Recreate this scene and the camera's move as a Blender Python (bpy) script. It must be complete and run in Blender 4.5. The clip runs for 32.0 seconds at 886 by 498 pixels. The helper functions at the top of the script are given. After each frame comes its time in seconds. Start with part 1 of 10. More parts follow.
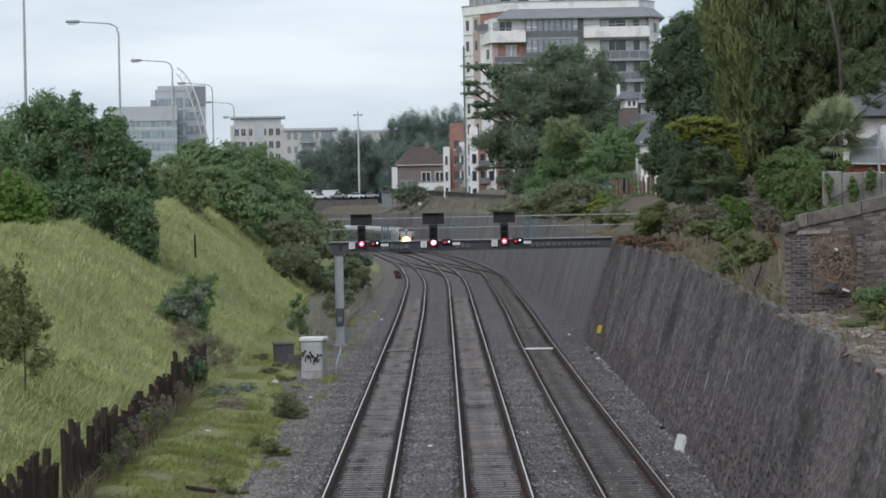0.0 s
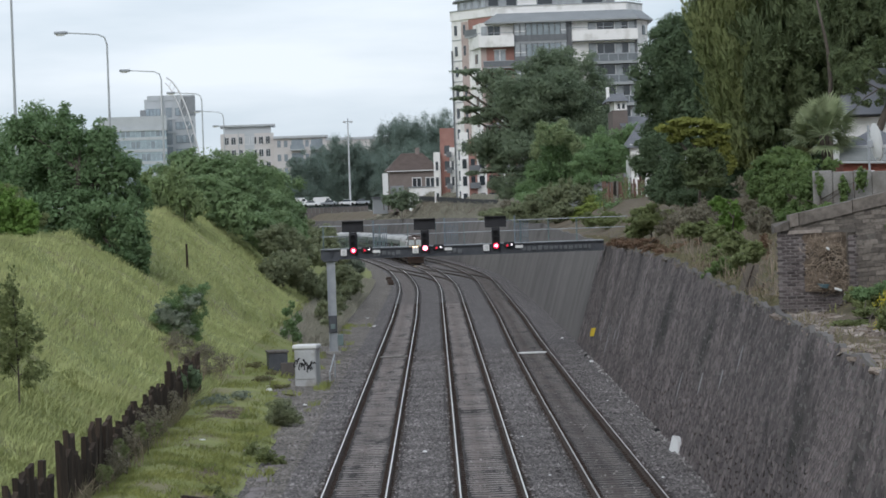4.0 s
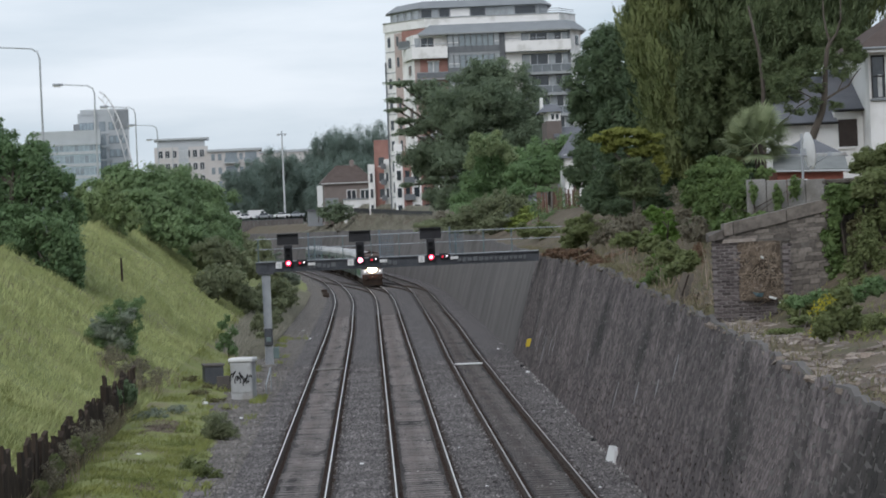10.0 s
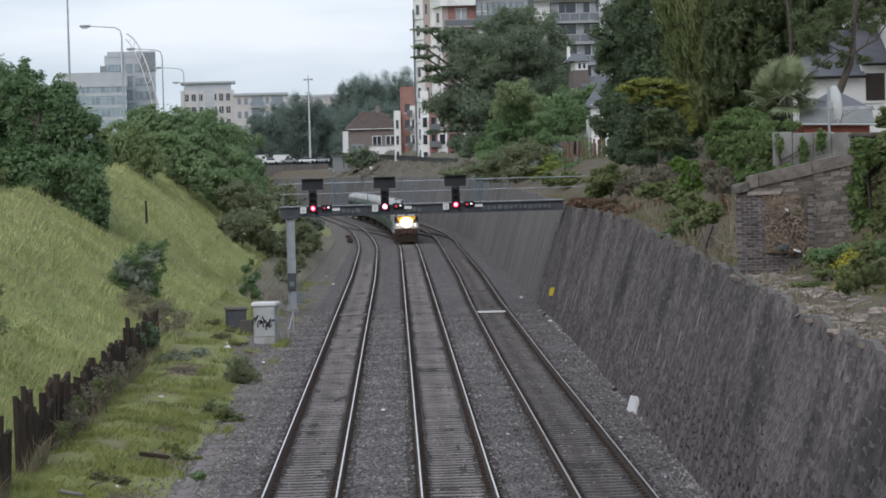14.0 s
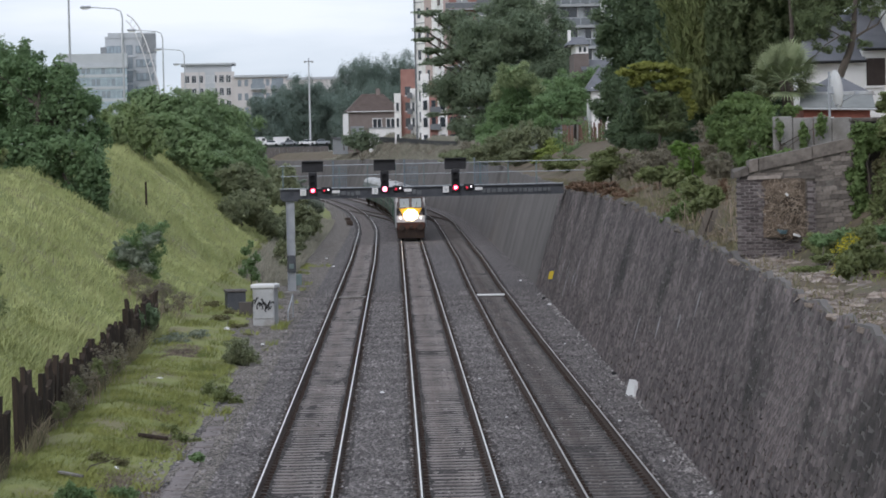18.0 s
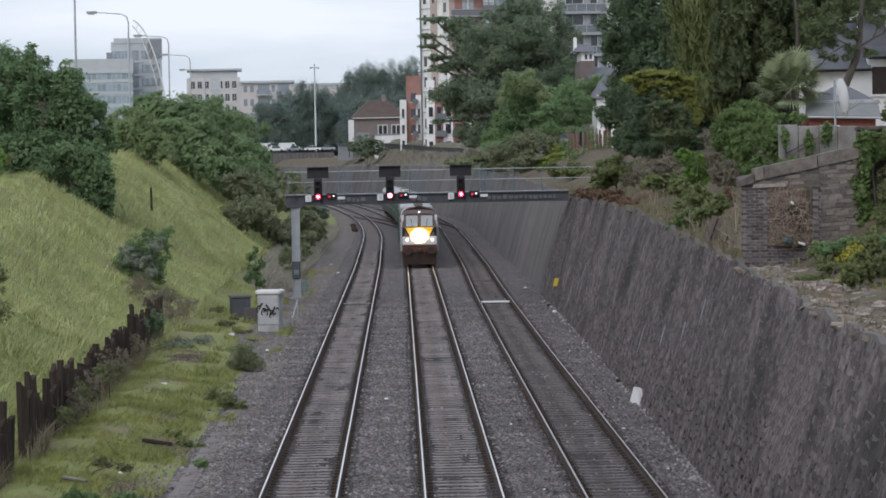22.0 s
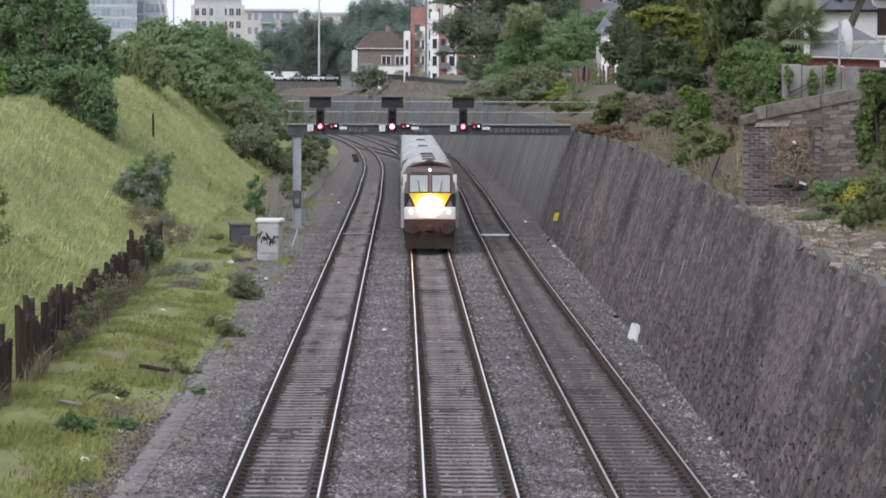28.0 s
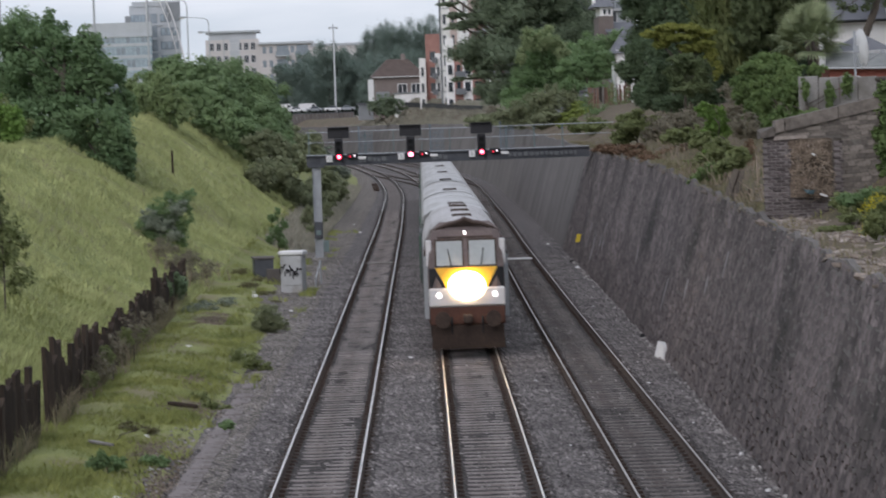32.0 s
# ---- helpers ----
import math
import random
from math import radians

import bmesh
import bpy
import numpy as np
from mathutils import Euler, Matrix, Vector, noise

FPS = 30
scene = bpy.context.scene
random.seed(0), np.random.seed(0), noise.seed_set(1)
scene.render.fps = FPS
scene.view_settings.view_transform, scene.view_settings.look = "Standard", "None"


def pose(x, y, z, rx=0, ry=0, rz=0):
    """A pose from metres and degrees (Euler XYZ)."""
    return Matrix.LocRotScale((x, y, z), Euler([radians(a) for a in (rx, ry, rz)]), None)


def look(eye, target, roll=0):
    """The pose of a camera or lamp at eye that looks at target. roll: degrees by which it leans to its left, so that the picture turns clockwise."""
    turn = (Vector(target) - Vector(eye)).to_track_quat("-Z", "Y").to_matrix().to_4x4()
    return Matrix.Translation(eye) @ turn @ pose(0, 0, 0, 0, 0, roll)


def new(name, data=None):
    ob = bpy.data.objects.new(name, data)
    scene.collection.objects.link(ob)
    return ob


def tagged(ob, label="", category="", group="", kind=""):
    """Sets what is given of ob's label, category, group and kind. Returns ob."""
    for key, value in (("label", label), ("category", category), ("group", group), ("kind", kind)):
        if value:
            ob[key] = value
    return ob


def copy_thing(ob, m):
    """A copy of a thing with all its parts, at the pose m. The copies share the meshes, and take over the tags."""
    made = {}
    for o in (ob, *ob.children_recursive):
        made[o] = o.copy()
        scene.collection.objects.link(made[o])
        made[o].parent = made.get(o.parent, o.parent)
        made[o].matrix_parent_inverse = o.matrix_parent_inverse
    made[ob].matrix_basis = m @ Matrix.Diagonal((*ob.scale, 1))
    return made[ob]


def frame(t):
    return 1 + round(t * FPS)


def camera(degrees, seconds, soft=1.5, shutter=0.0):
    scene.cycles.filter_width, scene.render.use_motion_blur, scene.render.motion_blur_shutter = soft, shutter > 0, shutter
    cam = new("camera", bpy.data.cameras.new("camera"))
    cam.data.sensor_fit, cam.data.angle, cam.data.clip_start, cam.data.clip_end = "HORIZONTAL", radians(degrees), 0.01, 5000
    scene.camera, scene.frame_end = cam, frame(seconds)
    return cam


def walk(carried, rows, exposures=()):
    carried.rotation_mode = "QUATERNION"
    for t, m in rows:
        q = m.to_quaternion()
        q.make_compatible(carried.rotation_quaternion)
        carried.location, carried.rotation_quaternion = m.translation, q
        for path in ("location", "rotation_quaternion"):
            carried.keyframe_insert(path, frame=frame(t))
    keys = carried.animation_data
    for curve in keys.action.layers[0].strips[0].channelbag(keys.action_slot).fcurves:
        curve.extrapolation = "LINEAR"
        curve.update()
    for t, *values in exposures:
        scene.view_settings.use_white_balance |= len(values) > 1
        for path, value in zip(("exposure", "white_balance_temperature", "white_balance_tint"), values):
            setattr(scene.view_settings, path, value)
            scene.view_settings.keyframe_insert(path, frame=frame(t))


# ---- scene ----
EYE = 7.25
# seconds, yaw, pitch, lean of the picture, in degrees; the eye stays on the bridge
ROWS = [
    (0, 0.015, -0.781, -1.098), (0.5, -0.115, -0.727, -1.165), (1, 0.047, -0.674, -1.488), (1.5, 0.140, -0.679, -1.621),
    (2, 0.101, -0.606, -1.825), (2.5, -0.003, -0.707, -1.871), (4.5, -0.197, -0.682, -2.065), (5, -0.376, -0.752, -2.000),
    (5.5, -0.685, -0.937, -1.783), (6, -0.894, -0.938, -1.926), (6.5, -0.939, -0.820, -2.055), (7, -1.060, -0.628, -2.277),
    (7.5, -1.141, -0.648, -2.265), (8, -1.230, -0.778, -2.255), (8.5, -1.250, -0.801, -2.267), (9, -1.456, -0.610, -2.379),
    (9.5, -1.432, -0.420, -2.694), (10, -1.342, -0.518, -2.485), (10.1, -1.288, -0.560, -2.339), (10.2, -1.020, -0.560, -2.193),
    (10.3, -0.451, -0.570, -2.046), (10.4, -0.257, -0.620, -1.900), (10.5, 0.091, -0.640, -1.754), (10.6, -0.085, -0.620, -1.725),
    (10.7, -0.096, -0.590, -1.697), (10.8, -0.214, -0.660, -1.668), (10.9, -0.214, -0.940, -1.640), (11, -0.280, -0.962, -1.611),
    (11.5, -0.918, -1.099, -1.715), (12, -0.973, -1.168, -1.728), (12.5, -0.786, -1.318, -1.687), (13, -0.878, -1.386, -1.733),
    (13.5, -0.849, -1.416, -1.691), (14, -0.861, -1.471, -1.566), (14.5, -0.777, -1.544, -1.416), (15, -0.872, -1.604, -1.461),
    (15.5, -0.975, -1.701, -1.423), (17.5, -0.958, -1.663, -1.344), (18, -0.860, -1.787, -1.287), (18.5, -0.652, -1.839, -1.327),
    (19, -0.639, -1.719, -1.289), (19.5, -0.575, -1.717, -1.292), (20, -0.557, -1.772, -1.216), (20.5, -0.537, -1.866, -1.136),
    (21, -0.465, -1.825, -1.198), (21.5, -0.449, -1.643, -1.367), (22, -0.771, -1.662, -1.036), (22.5, -0.583, -1.802, -1.105),
    (23, -0.518, -1.921, -0.913), (23.5, -0.691, -2.075, -0.987), (24, -0.773, -1.962, -1.034), (24.5, -0.824, -2.037, -0.929),
    (26.5, -0.649, -2.321, -0.405), (27, -0.879, -2.447, -0.307), (27.5, -0.561, -2.622, -0.130), (28, -0.757, -2.912, 0.191),
    (28.5, -0.750, -3.020, 0.056), (29, -0.871, -3.026, 0.079), (29.5, -0.787, -2.899, -0.068), (30, -0.834, -2.868, -0.162),
    (30.5, -0.728, -2.828, -0.933), (30.6, -0.610, -2.828, -1.036), (30.7, -0.127, -2.785, -1.138), (30.8, 0.722, -2.770, -1.241),
    (30.9, 1.130, -2.650, -1.343), (31, 1.119, -2.423, -1.446), (31.1, 0.250, -2.390, -1.516), (31.2, 0.228, -2.370, -1.586),
    (31.3, 0.056, -2.430, -1.655), (31.4, -0.095, -2.740, -1.725), (31.5, -0.187, -2.786, -1.795), (31.6, -0.320, -2.780, -1.849),
    (31.7, -0.395, -2.690, -1.902), (31.8, -0.449, -2.570, -1.956), (31.9, -0.427, -2.490, -2.009), (32, -0.340, -2.424, -2.063),
]
cam = camera(16.23, 32.0, soft=1.7, shutter=0.9)
walk(cam, [(t, pose(0, 0, EYE, 90 + p, 0, y) @ pose(0, 0, 0, 0, 0, r)) for t, y, p, r in ROWS],
     [(0, -0.05, 6140, 14.5), (1, 0.07, 6140, 14.5), (2, 0.02, 6140, 14.5), (5, 0, 6140, 14.5), (6, -0.05, 6140, 14.5), (7, 0.02, 6140, 14.2), (8, 0, 6140, 14), (9, -0.04, 6140, 14.5), (10, -0.08, 6140, 15), (11, -0.1, 6140, 15.5), (12, 0, 6140, 16), (13, -0.05, 6140, 16.5), (14, 0, 6140, 16.5), (15, -0.03, 6140, 16.5), (19, 0.09, 6120, 18.5), (20, 0.12, 6127, 18.5), (21, 0.14, 6133, 18.5), (22, 0, 6140, 18.5), (23, 0.14, 6150, 18.5), (24, 0.2, 6160, 18.5), (27, 0.49, 6180, 20.5), (28, 0.44, 6220, 20.5), (29, 0.27, 6220, 20.5), (30, 0.2, 6220, 20.5), (31, -0.06, 6220, 20.5), (32, -0.06, 6220, 20.5)])

import itertools

# ---------------------------------------------------------------- light
world = bpy.data.worlds.new("overcast_sky")
scene.world = world
world.use_nodes = True
wn, wl = world.node_tree.nodes, world.node_tree.links
wn.clear()
w_out = wn.new("ShaderNodeOutputWorld")
w_sky = wn.new("ShaderNodeTexSky")
w_sky.sky_type, w_sky.sun_disc = "NISHITA", False
w_sky.sun_elevation, w_sky.sun_rotation = radians(38), radians(200)
w_bg = wn.new("ShaderNodeBackground")
w_bg.inputs["Strength"].default_value = 0.107
w_co = wn.new("ShaderNodeTexCoord")
w_map = wn.new("ShaderNodeMapping")
w_map.inputs["Scale"].default_value = (3.0, 3.0, 16.0)
w_noise = wn.new("ShaderNodeTexNoise")
w_noise.inputs["Scale"].default_value, w_noise.inputs["Detail"].default_value = 2.4, 6.0
w_ramp = wn.new("ShaderNodeValToRGB")
w_ramp.color_ramp.elements[0].position, w_ramp.color_ramp.elements[0].color = 0.34, (6.0, 6.95, 7.35, 1)
w_ramp.color_ramp.elements[1].position, w_ramp.color_ramp.elements[1].color = 0.66, (8.6, 9.25, 9.35, 1)
w_mix = wn.new("ShaderNodeMixRGB")
w_mix.inputs[0].default_value = 0.9
wl.new(w_co.outputs["Generated"], w_map.inputs["Vector"])
wl.new(w_map.outputs[0], w_noise.inputs["Vector"])
wl.new(w_noise.outputs["Fac"], w_ramp.inputs[0])
wl.new(w_sky.outputs[0], w_mix.inputs[1])
wl.new(w_ramp.outputs[0], w_mix.inputs[2])
wl.new(w_mix.outputs[0], w_bg.inputs["Color"])
wl.new(w_bg.outputs[0], w_out.inputs[0])
sun_data = bpy.data.lights.new("sun", "SUN")
sun_data.energy, sun_data.angle, sun_data.color = 1.1, radians(40), (1.0, 0.96, 0.9)
sun = new("sun", sun_data)
sun.matrix_world = look((-60, -100, 120), (0, 60, 0))


# ---------------------------------------------------------------- materials
def mat(name, a, b, rough=0.8, scale=3.0, fine=40.0, bump=0.3, metal=0.0, spread=0.0, stain=None, stain_scale=0.4,
        stretch=(1, 1, 1), island=0.0, wave=None, spec=0.35, bump_dist=0.02, glow=None):
    """Two colours mixed by coarse and fine noise, fine relief, stains, and a random value a piece."""
    m = bpy.data.materials.new(name)
    m.use_nodes = True
    n, l = m.node_tree.nodes, m.node_tree.links
    bsdf = n["Principled BSDF"]
    bsdf.inputs["Roughness"].default_value, bsdf.inputs["Metallic"].default_value = rough, metal
    bsdf.inputs["Specular IOR Level"].default_value = spec
    co = n.new("ShaderNodeTexCoord")
    mp = n.new("ShaderNodeMapping")
    mp.inputs["Scale"].default_value = stretch
    l.new(co.outputs["Object"], mp.inputs["Vector"])
    big = n.new("ShaderNodeTexNoise")
    big.inputs["Scale"].default_value, big.inputs["Detail"].default_value = scale, 5
    small = n.new("ShaderNodeTexNoise")
    small.inputs["Scale"].default_value, small.inputs["Detail"].default_value = fine, 4
    l.new(mp.outputs[0], big.inputs["Vector"])
    l.new(mp.outputs[0], small.inputs["Vector"])
    add = n.new("ShaderNodeMath")
    add.operation = "MULTIPLY_ADD"
    add.inputs[1].default_value, add.inputs[2].default_value = 0.55, -0.03
    l.new(big.outputs["Fac"], add.inputs[0])
    add2 = n.new("ShaderNodeMath")
    add2.operation = "MULTIPLY_ADD"
    add2.inputs[1].default_value = 0.5
    l.new(small.outputs["Fac"], add2.inputs[0])
    l.new(add.outputs[0], add2.inputs[2])
    ramp = n.new("ShaderNodeMapRange")
    ramp.inputs["From Min"].default_value, ramp.inputs["From Max"].default_value = 0.32, 0.68
    l.new(add2.outputs[0], ramp.inputs["Value"])
    mix = n.new("ShaderNodeMixRGB")
    mix.inputs[1].default_value, mix.inputs[2].default_value = (*a, 1), (*b, 1)
    l.new(ramp.outputs[0], mix.inputs[0])
    col = mix.outputs[0]
    if stain:
        st = n.new("ShaderNodeTexNoise")
        st.inputs["Scale"].default_value, st.inputs["Detail"].default_value = stain_scale, 6
        l.new(mp.outputs[0], st.inputs["Vector"])
        rr = n.new("ShaderNodeMapRange")
        rr.inputs["From Min"].default_value, rr.inputs["From Max"].default_value = 0.5, 0.66
        l.new(st.outputs["Fac"], rr.inputs["Value"])
        m2 = n.new("ShaderNodeMixRGB")
        m2.inputs[2].default_value = (*stain, 1)
        l.new(rr.outputs[0], m2.inputs[0])
        l.new(col, m2.inputs[1])
        col = m2.outputs[0]
    if spread or island:
        if island:
            src = n.new("ShaderNodeNewGeometry").outputs["Random Per Island"]
        else:
            src = n.new("ShaderNodeObjectInfo").outputs["Random"]
        amount = island or spread
        rv = n.new("ShaderNodeMapRange")
        rv.inputs["To Min"].default_value, rv.inputs["To Max"].default_value = 1 - amount, 1 + amount
        l.new(src, rv.inputs["Value"])
        hsv = n.new("ShaderNodeHueSaturation")
        l.new(rv.outputs[0], hsv.inputs["Value"])
        l.new(col, hsv.inputs["Color"])
        col = hsv.outputs[0]
    l.new(col, bsdf.inputs["Base Color"])
    if bump:
        bp = n.new("ShaderNodeBump")
        bp.inputs["Strength"].default_value, bp.inputs["Distance"].default_value = bump, bump_dist
        l.new(add2.outputs[0], bp.inputs["Height"])
        l.new(bp.outputs[0], bsdf.inputs["Normal"])
    if glow:
        bsdf.inputs["Emission Color"].default_value = (*glow[0], 1)
        bsdf.inputs["Emission Strength"].default_value = glow[1]
    return m


def leafy(name, a, b, spread=0.2, through_light=0.5):
    a, b = (a[0], a[1], a[2] * 1.04), (b[0], b[1], b[2] * 1.04)
    m = mat(name, a, b, rough=0.6, scale=0.35, fine=4.0, bump=0, island=spread, spec=0.25)
    bsdf = m.node_tree.nodes["Principled BSDF"]
    n, l = m.node_tree.nodes, m.node_tree.links
    tr = n.new("ShaderNodeBsdfTranslucent")
    mx = n.new("ShaderNodeMixShader")
    mx.inputs[0].default_value = through_light
    l.new(bsdf.inputs["Base Color"].links[0].from_socket, tr.inputs["Color"])
    l.new(bsdf.outputs[0], mx.inputs[1])
    l.new(tr.outputs[0], mx.inputs[2])
    l.new(mx.outputs[0], n["Material Output"].inputs[0])
    return m


def glass(name, colour=(0.03, 0.04, 0.05), rough=0.08):
    return mat(name, colour, tuple(c * 1.6 for c in colour), rough=rough, scale=0.6, fine=3, bump=0, spec=0.7)


def stony(name, dark, light, scale=17.0):
    """Loose stones: each cell has its own tone, with dark gaps, over broad dirty patches."""
    m = mat(name, dark, light, rough=0.95, scale=0.5, fine=5, bump=0)
    n, l = m.node_tree.nodes, m.node_tree.links
    bsdf = n["Principled BSDF"]
    co = n.new("ShaderNodeTexCoord")
    cell = n.new("ShaderNodeTexVoronoi")
    cell.inputs["Scale"].default_value = scale
    l.new(co.outputs["Object"], cell.inputs["Vector"])
    bw = n.new("ShaderNodeRGBToBW")
    l.new(cell.outputs["Color"], bw.inputs[0])
    tone = n.new("ShaderNodeMapRange")
    tone.inputs["From Min"].default_value, tone.inputs["From Max"].default_value = 0.1, 0.9
    tone.inputs["To Min"].default_value, tone.inputs["To Max"].default_value = 0.25, 2.05
    l.new(bw.outputs[0], tone.inputs["Value"])
    gap = n.new("ShaderNodeMapRange")
    gap.inputs["From Min"].default_value, gap.inputs["From Max"].default_value = 0.35, 0.75
    gap.inputs["To Min"].default_value, gap.inputs["To Max"].default_value = 1.0, 0.35
    l.new(cell.outputs["Distance"], gap.inputs["Value"])
    mul = n.new("ShaderNodeMath")
    mul.operation = "MULTIPLY"
    l.new(tone.outputs[0], mul.inputs[0])
    l.new(gap.outputs[0], mul.inputs[1])
    hsv = n.new("ShaderNodeHueSaturation")
    l.new(bsdf.inputs["Base Color"].links[0].from_socket, hsv.inputs["Color"])
    l.new(mul.outputs[0], hsv.inputs["Value"])
    l.new(hsv.outputs[0], bsdf.inputs["Base Color"])
    bp = n.new("ShaderNodeBump")
    bp.inputs["Strength"].default_value, bp.inputs["Distance"].default_value = 0.9, 0.05
    bp.invert = True
    l.new(cell.outputs["Distance"], bp.inputs["Height"])
    l.new(bp.outputs[0], bsdf.inputs["Normal"])
    return m


BALLAST = stony("ballast_stone", (0.11, 0.098, 0.096), (0.204, 0.184, 0.18), 12.0)
DARK_BALLAST = stony("dark_ballast_stone", (0.04, 0.035, 0.033), (0.09, 0.08, 0.076), 12.0)
STONE_CHIP = mat("ballast_chip", (0.055, 0.05, 0.048), (0.31, 0.285, 0.275), rough=0.95, scale=0.5, fine=3, bump=0, island=0.65)
CESS = stony("cess_gravel", (0.138, 0.121, 0.106), (0.258, 0.231, 0.206), 13.0)
GRASS = mat("meadow_grass", (0.155, 0.183, 0.056), (0.268, 0.285, 0.095), rough=0.9, scale=0.4, fine=6, bump=0.5, bump_dist=0.1,
            stain=(0.21, 0.19, 0.1), stain_scale=0.3)
BLADE = mat("grass_blade", (0.272, 0.322, 0.108), (0.515, 0.55, 0.232), rough=0.7, scale=0.25, fine=1.0, bump=0, island=0.12)
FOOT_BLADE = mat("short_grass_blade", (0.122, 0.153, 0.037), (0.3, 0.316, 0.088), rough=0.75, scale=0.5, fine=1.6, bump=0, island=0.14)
SCRUB = mat("scrub_earth", (0.085, 0.07, 0.045), (0.18, 0.14, 0.1), rough=0.95, scale=0.7, fine=9, bump=0.8, bump_dist=0.1, stain=(0.1, 0.09, 0.052), stain_scale=0.3)
ASPHALT = mat("asphalt", (0.04, 0.04, 0.042), (0.065, 0.064, 0.062), rough=0.9, scale=1, fine=50, bump=0.3)
RAIL_TOP = mat("polished_rail_head", (0.74, 0.705, 0.665), (0.88, 0.845, 0.8), rough=0.3, scale=4, fine=60, bump=0, metal=1.0)
RAIL_RUST = mat("rusty_rail", (0.035, 0.024, 0.019), (0.075, 0.05, 0.038), rough=0.85, scale=3, fine=50, bump=0.4)
RAIL_DULL = mat("dull_rail_head", (0.36, 0.33, 0.31), (0.52, 0.49, 0.46), rough=0.35, scale=2, fine=40, bump=0, metal=0.8)
SLEEPER = mat("weathered_concrete_sleeper", (0.18, 0.16, 0.153), (0.37, 0.335, 0.318), rough=0.9, scale=3, fine=30, bump=0.4, spread=0.16, stain=(0.17, 0.145, 0.135), stain_scale=2)
SLEEPER_DARK = mat("rust_stained_sleeper", (0.13, 0.115, 0.11), (0.23, 0.21, 0.2), rough=0.9, scale=3, fine=30, bump=0.4, spread=0.12, stain=(0.085, 0.07, 0.063), stain_scale=2)
SLEEPER_RUN = mat("sleeper_run_concrete", (0.14, 0.125, 0.12), (0.24, 0.22, 0.21), rough=0.9, scale=3, fine=30, bump=0.4, island=0.1)
WALL_CORE = mat("dark_mortar", (0.085, 0.076, 0.07), (0.125, 0.112, 0.104), rough=0.95, scale=0.8, fine=6, bump=0.5, stretch=(1, 1, 0.16), stain=(0.068, 0.061, 0.057), stain_scale=0.3)
WALL_STONE = mat("sooty_limestone", (0.058, 0.047, 0.046), (0.218, 0.182, 0.176), rough=0.92, scale=1.7, fine=6, bump=0.4, stretch=(1, 1, 1.3), spread=0.3)
WALL_STONE_RUN = mat("sooty_limestone_run", (0.058, 0.047, 0.046), (0.218, 0.182, 0.176), rough=0.92, scale=1.7, fine=6, bump=0.4, stretch=(1, 1, 1.3), island=0.42,
                     stain=(0.052, 0.045, 0.041), stain_scale=0.22)


def soot(m, low, high, fine=0.5):
    """Soot and damp that has run down a wall in broad uneven streaks."""
    n, l = m.node_tree.nodes, m.node_tree.links
    bsdf = n["Principled BSDF"]
    co = n.new("ShaderNodeTexCoord")
    col = bsdf.inputs["Base Color"].links[0].from_socket
    for scale, stretch, share in ((0.22, (1, 1, 0.3), 1.0), (0.9, (1, 1, 0.12), fine)):
        mp = n.new("ShaderNodeMapping")
        mp.inputs["Scale"].default_value = stretch
        nz = n.new("ShaderNodeTexNoise")
        nz.inputs["Scale"].default_value, nz.inputs["Detail"].default_value = scale, 5
        rv = n.new("ShaderNodeMapRange")
        rv.inputs["From Min"].default_value, rv.inputs["From Max"].default_value = 0.36, 0.64
        rv.inputs["To Min"].default_value, rv.inputs["To Max"].default_value = 1 + (low - 1) * share, 1 + (high - 1) * share
        hsv = n.new("ShaderNodeHueSaturation")
        l.new(co.outputs["Object"], mp.inputs["Vector"])
        l.new(mp.outputs[0], nz.inputs["Vector"])
        l.new(nz.outputs["Fac"], rv.inputs["Value"])
        l.new(rv.outputs[0], hsv.inputs["Value"])
        l.new(col, hsv.inputs["Color"])
        col = hsv.outputs[0]
    l.new(col, bsdf.inputs["Base Color"])


soot(WALL_STONE_RUN, 0.7, 1.16)
WALL_FACE = mat("sooty_wall_face", (0.125, 0.115, 0.108), (0.168, 0.153, 0.144), rough=0.95, scale=0.3, fine=1.6, bump=0, stretch=(1, 0.5, 0.9), stain=(0.108, 0.098, 0.092), stain_scale=0.15)
soot(WALL_FACE, 0.84, 1.12, 0.05)
FAR_WALL = mat("far_wall_stone", (0.10, 0.09, 0.085), (0.17, 0.155, 0.145), rough=0.95, scale=0.5, fine=4, bump=0.5, stretch=(1, 1, 0.5))
STEEL = mat("galvanised_steel", (0.30, 0.32, 0.34), (0.42, 0.44, 0.46), rough=0.55, scale=2, fine=30, bump=0.1, metal=0.4)
BEAM = mat("dark_painted_beam", (0.05, 0.055, 0.065), (0.09, 0.095, 0.105), rough=0.7, scale=2, fine=20, bump=0.15)
CAGE_GREY = mat("blue_grey_steel", (0.13, 0.165, 0.19), (0.19, 0.225, 0.25), rough=0.6, scale=2, fine=20, bump=0.1)
GREENGREY = mat("green_grey_steel", (0.11, 0.16, 0.16), (0.17, 0.22, 0.22), rough=0.6, scale=2, fine=20, bump=0.1)
BLACK = mat("matt_black", (0.012, 0.012, 0.013), (0.022, 0.022, 0.023), rough=0.75, scale=3, fine=30, bump=0.05)
WHITE = mat("white_enamel", (0.66, 0.66, 0.65), (0.76, 0.76, 0.75), rough=0.5, scale=4, fine=30, bump=0.03)
GREYPAINT = mat("light_grey_cabinet_paint", (0.36, 0.37, 0.37), (0.48, 0.49, 0.49), rough=0.6, scale=2, fine=20, bump=0.06, stain=(0.3, 0.29, 0.27), stain_scale=1.4)
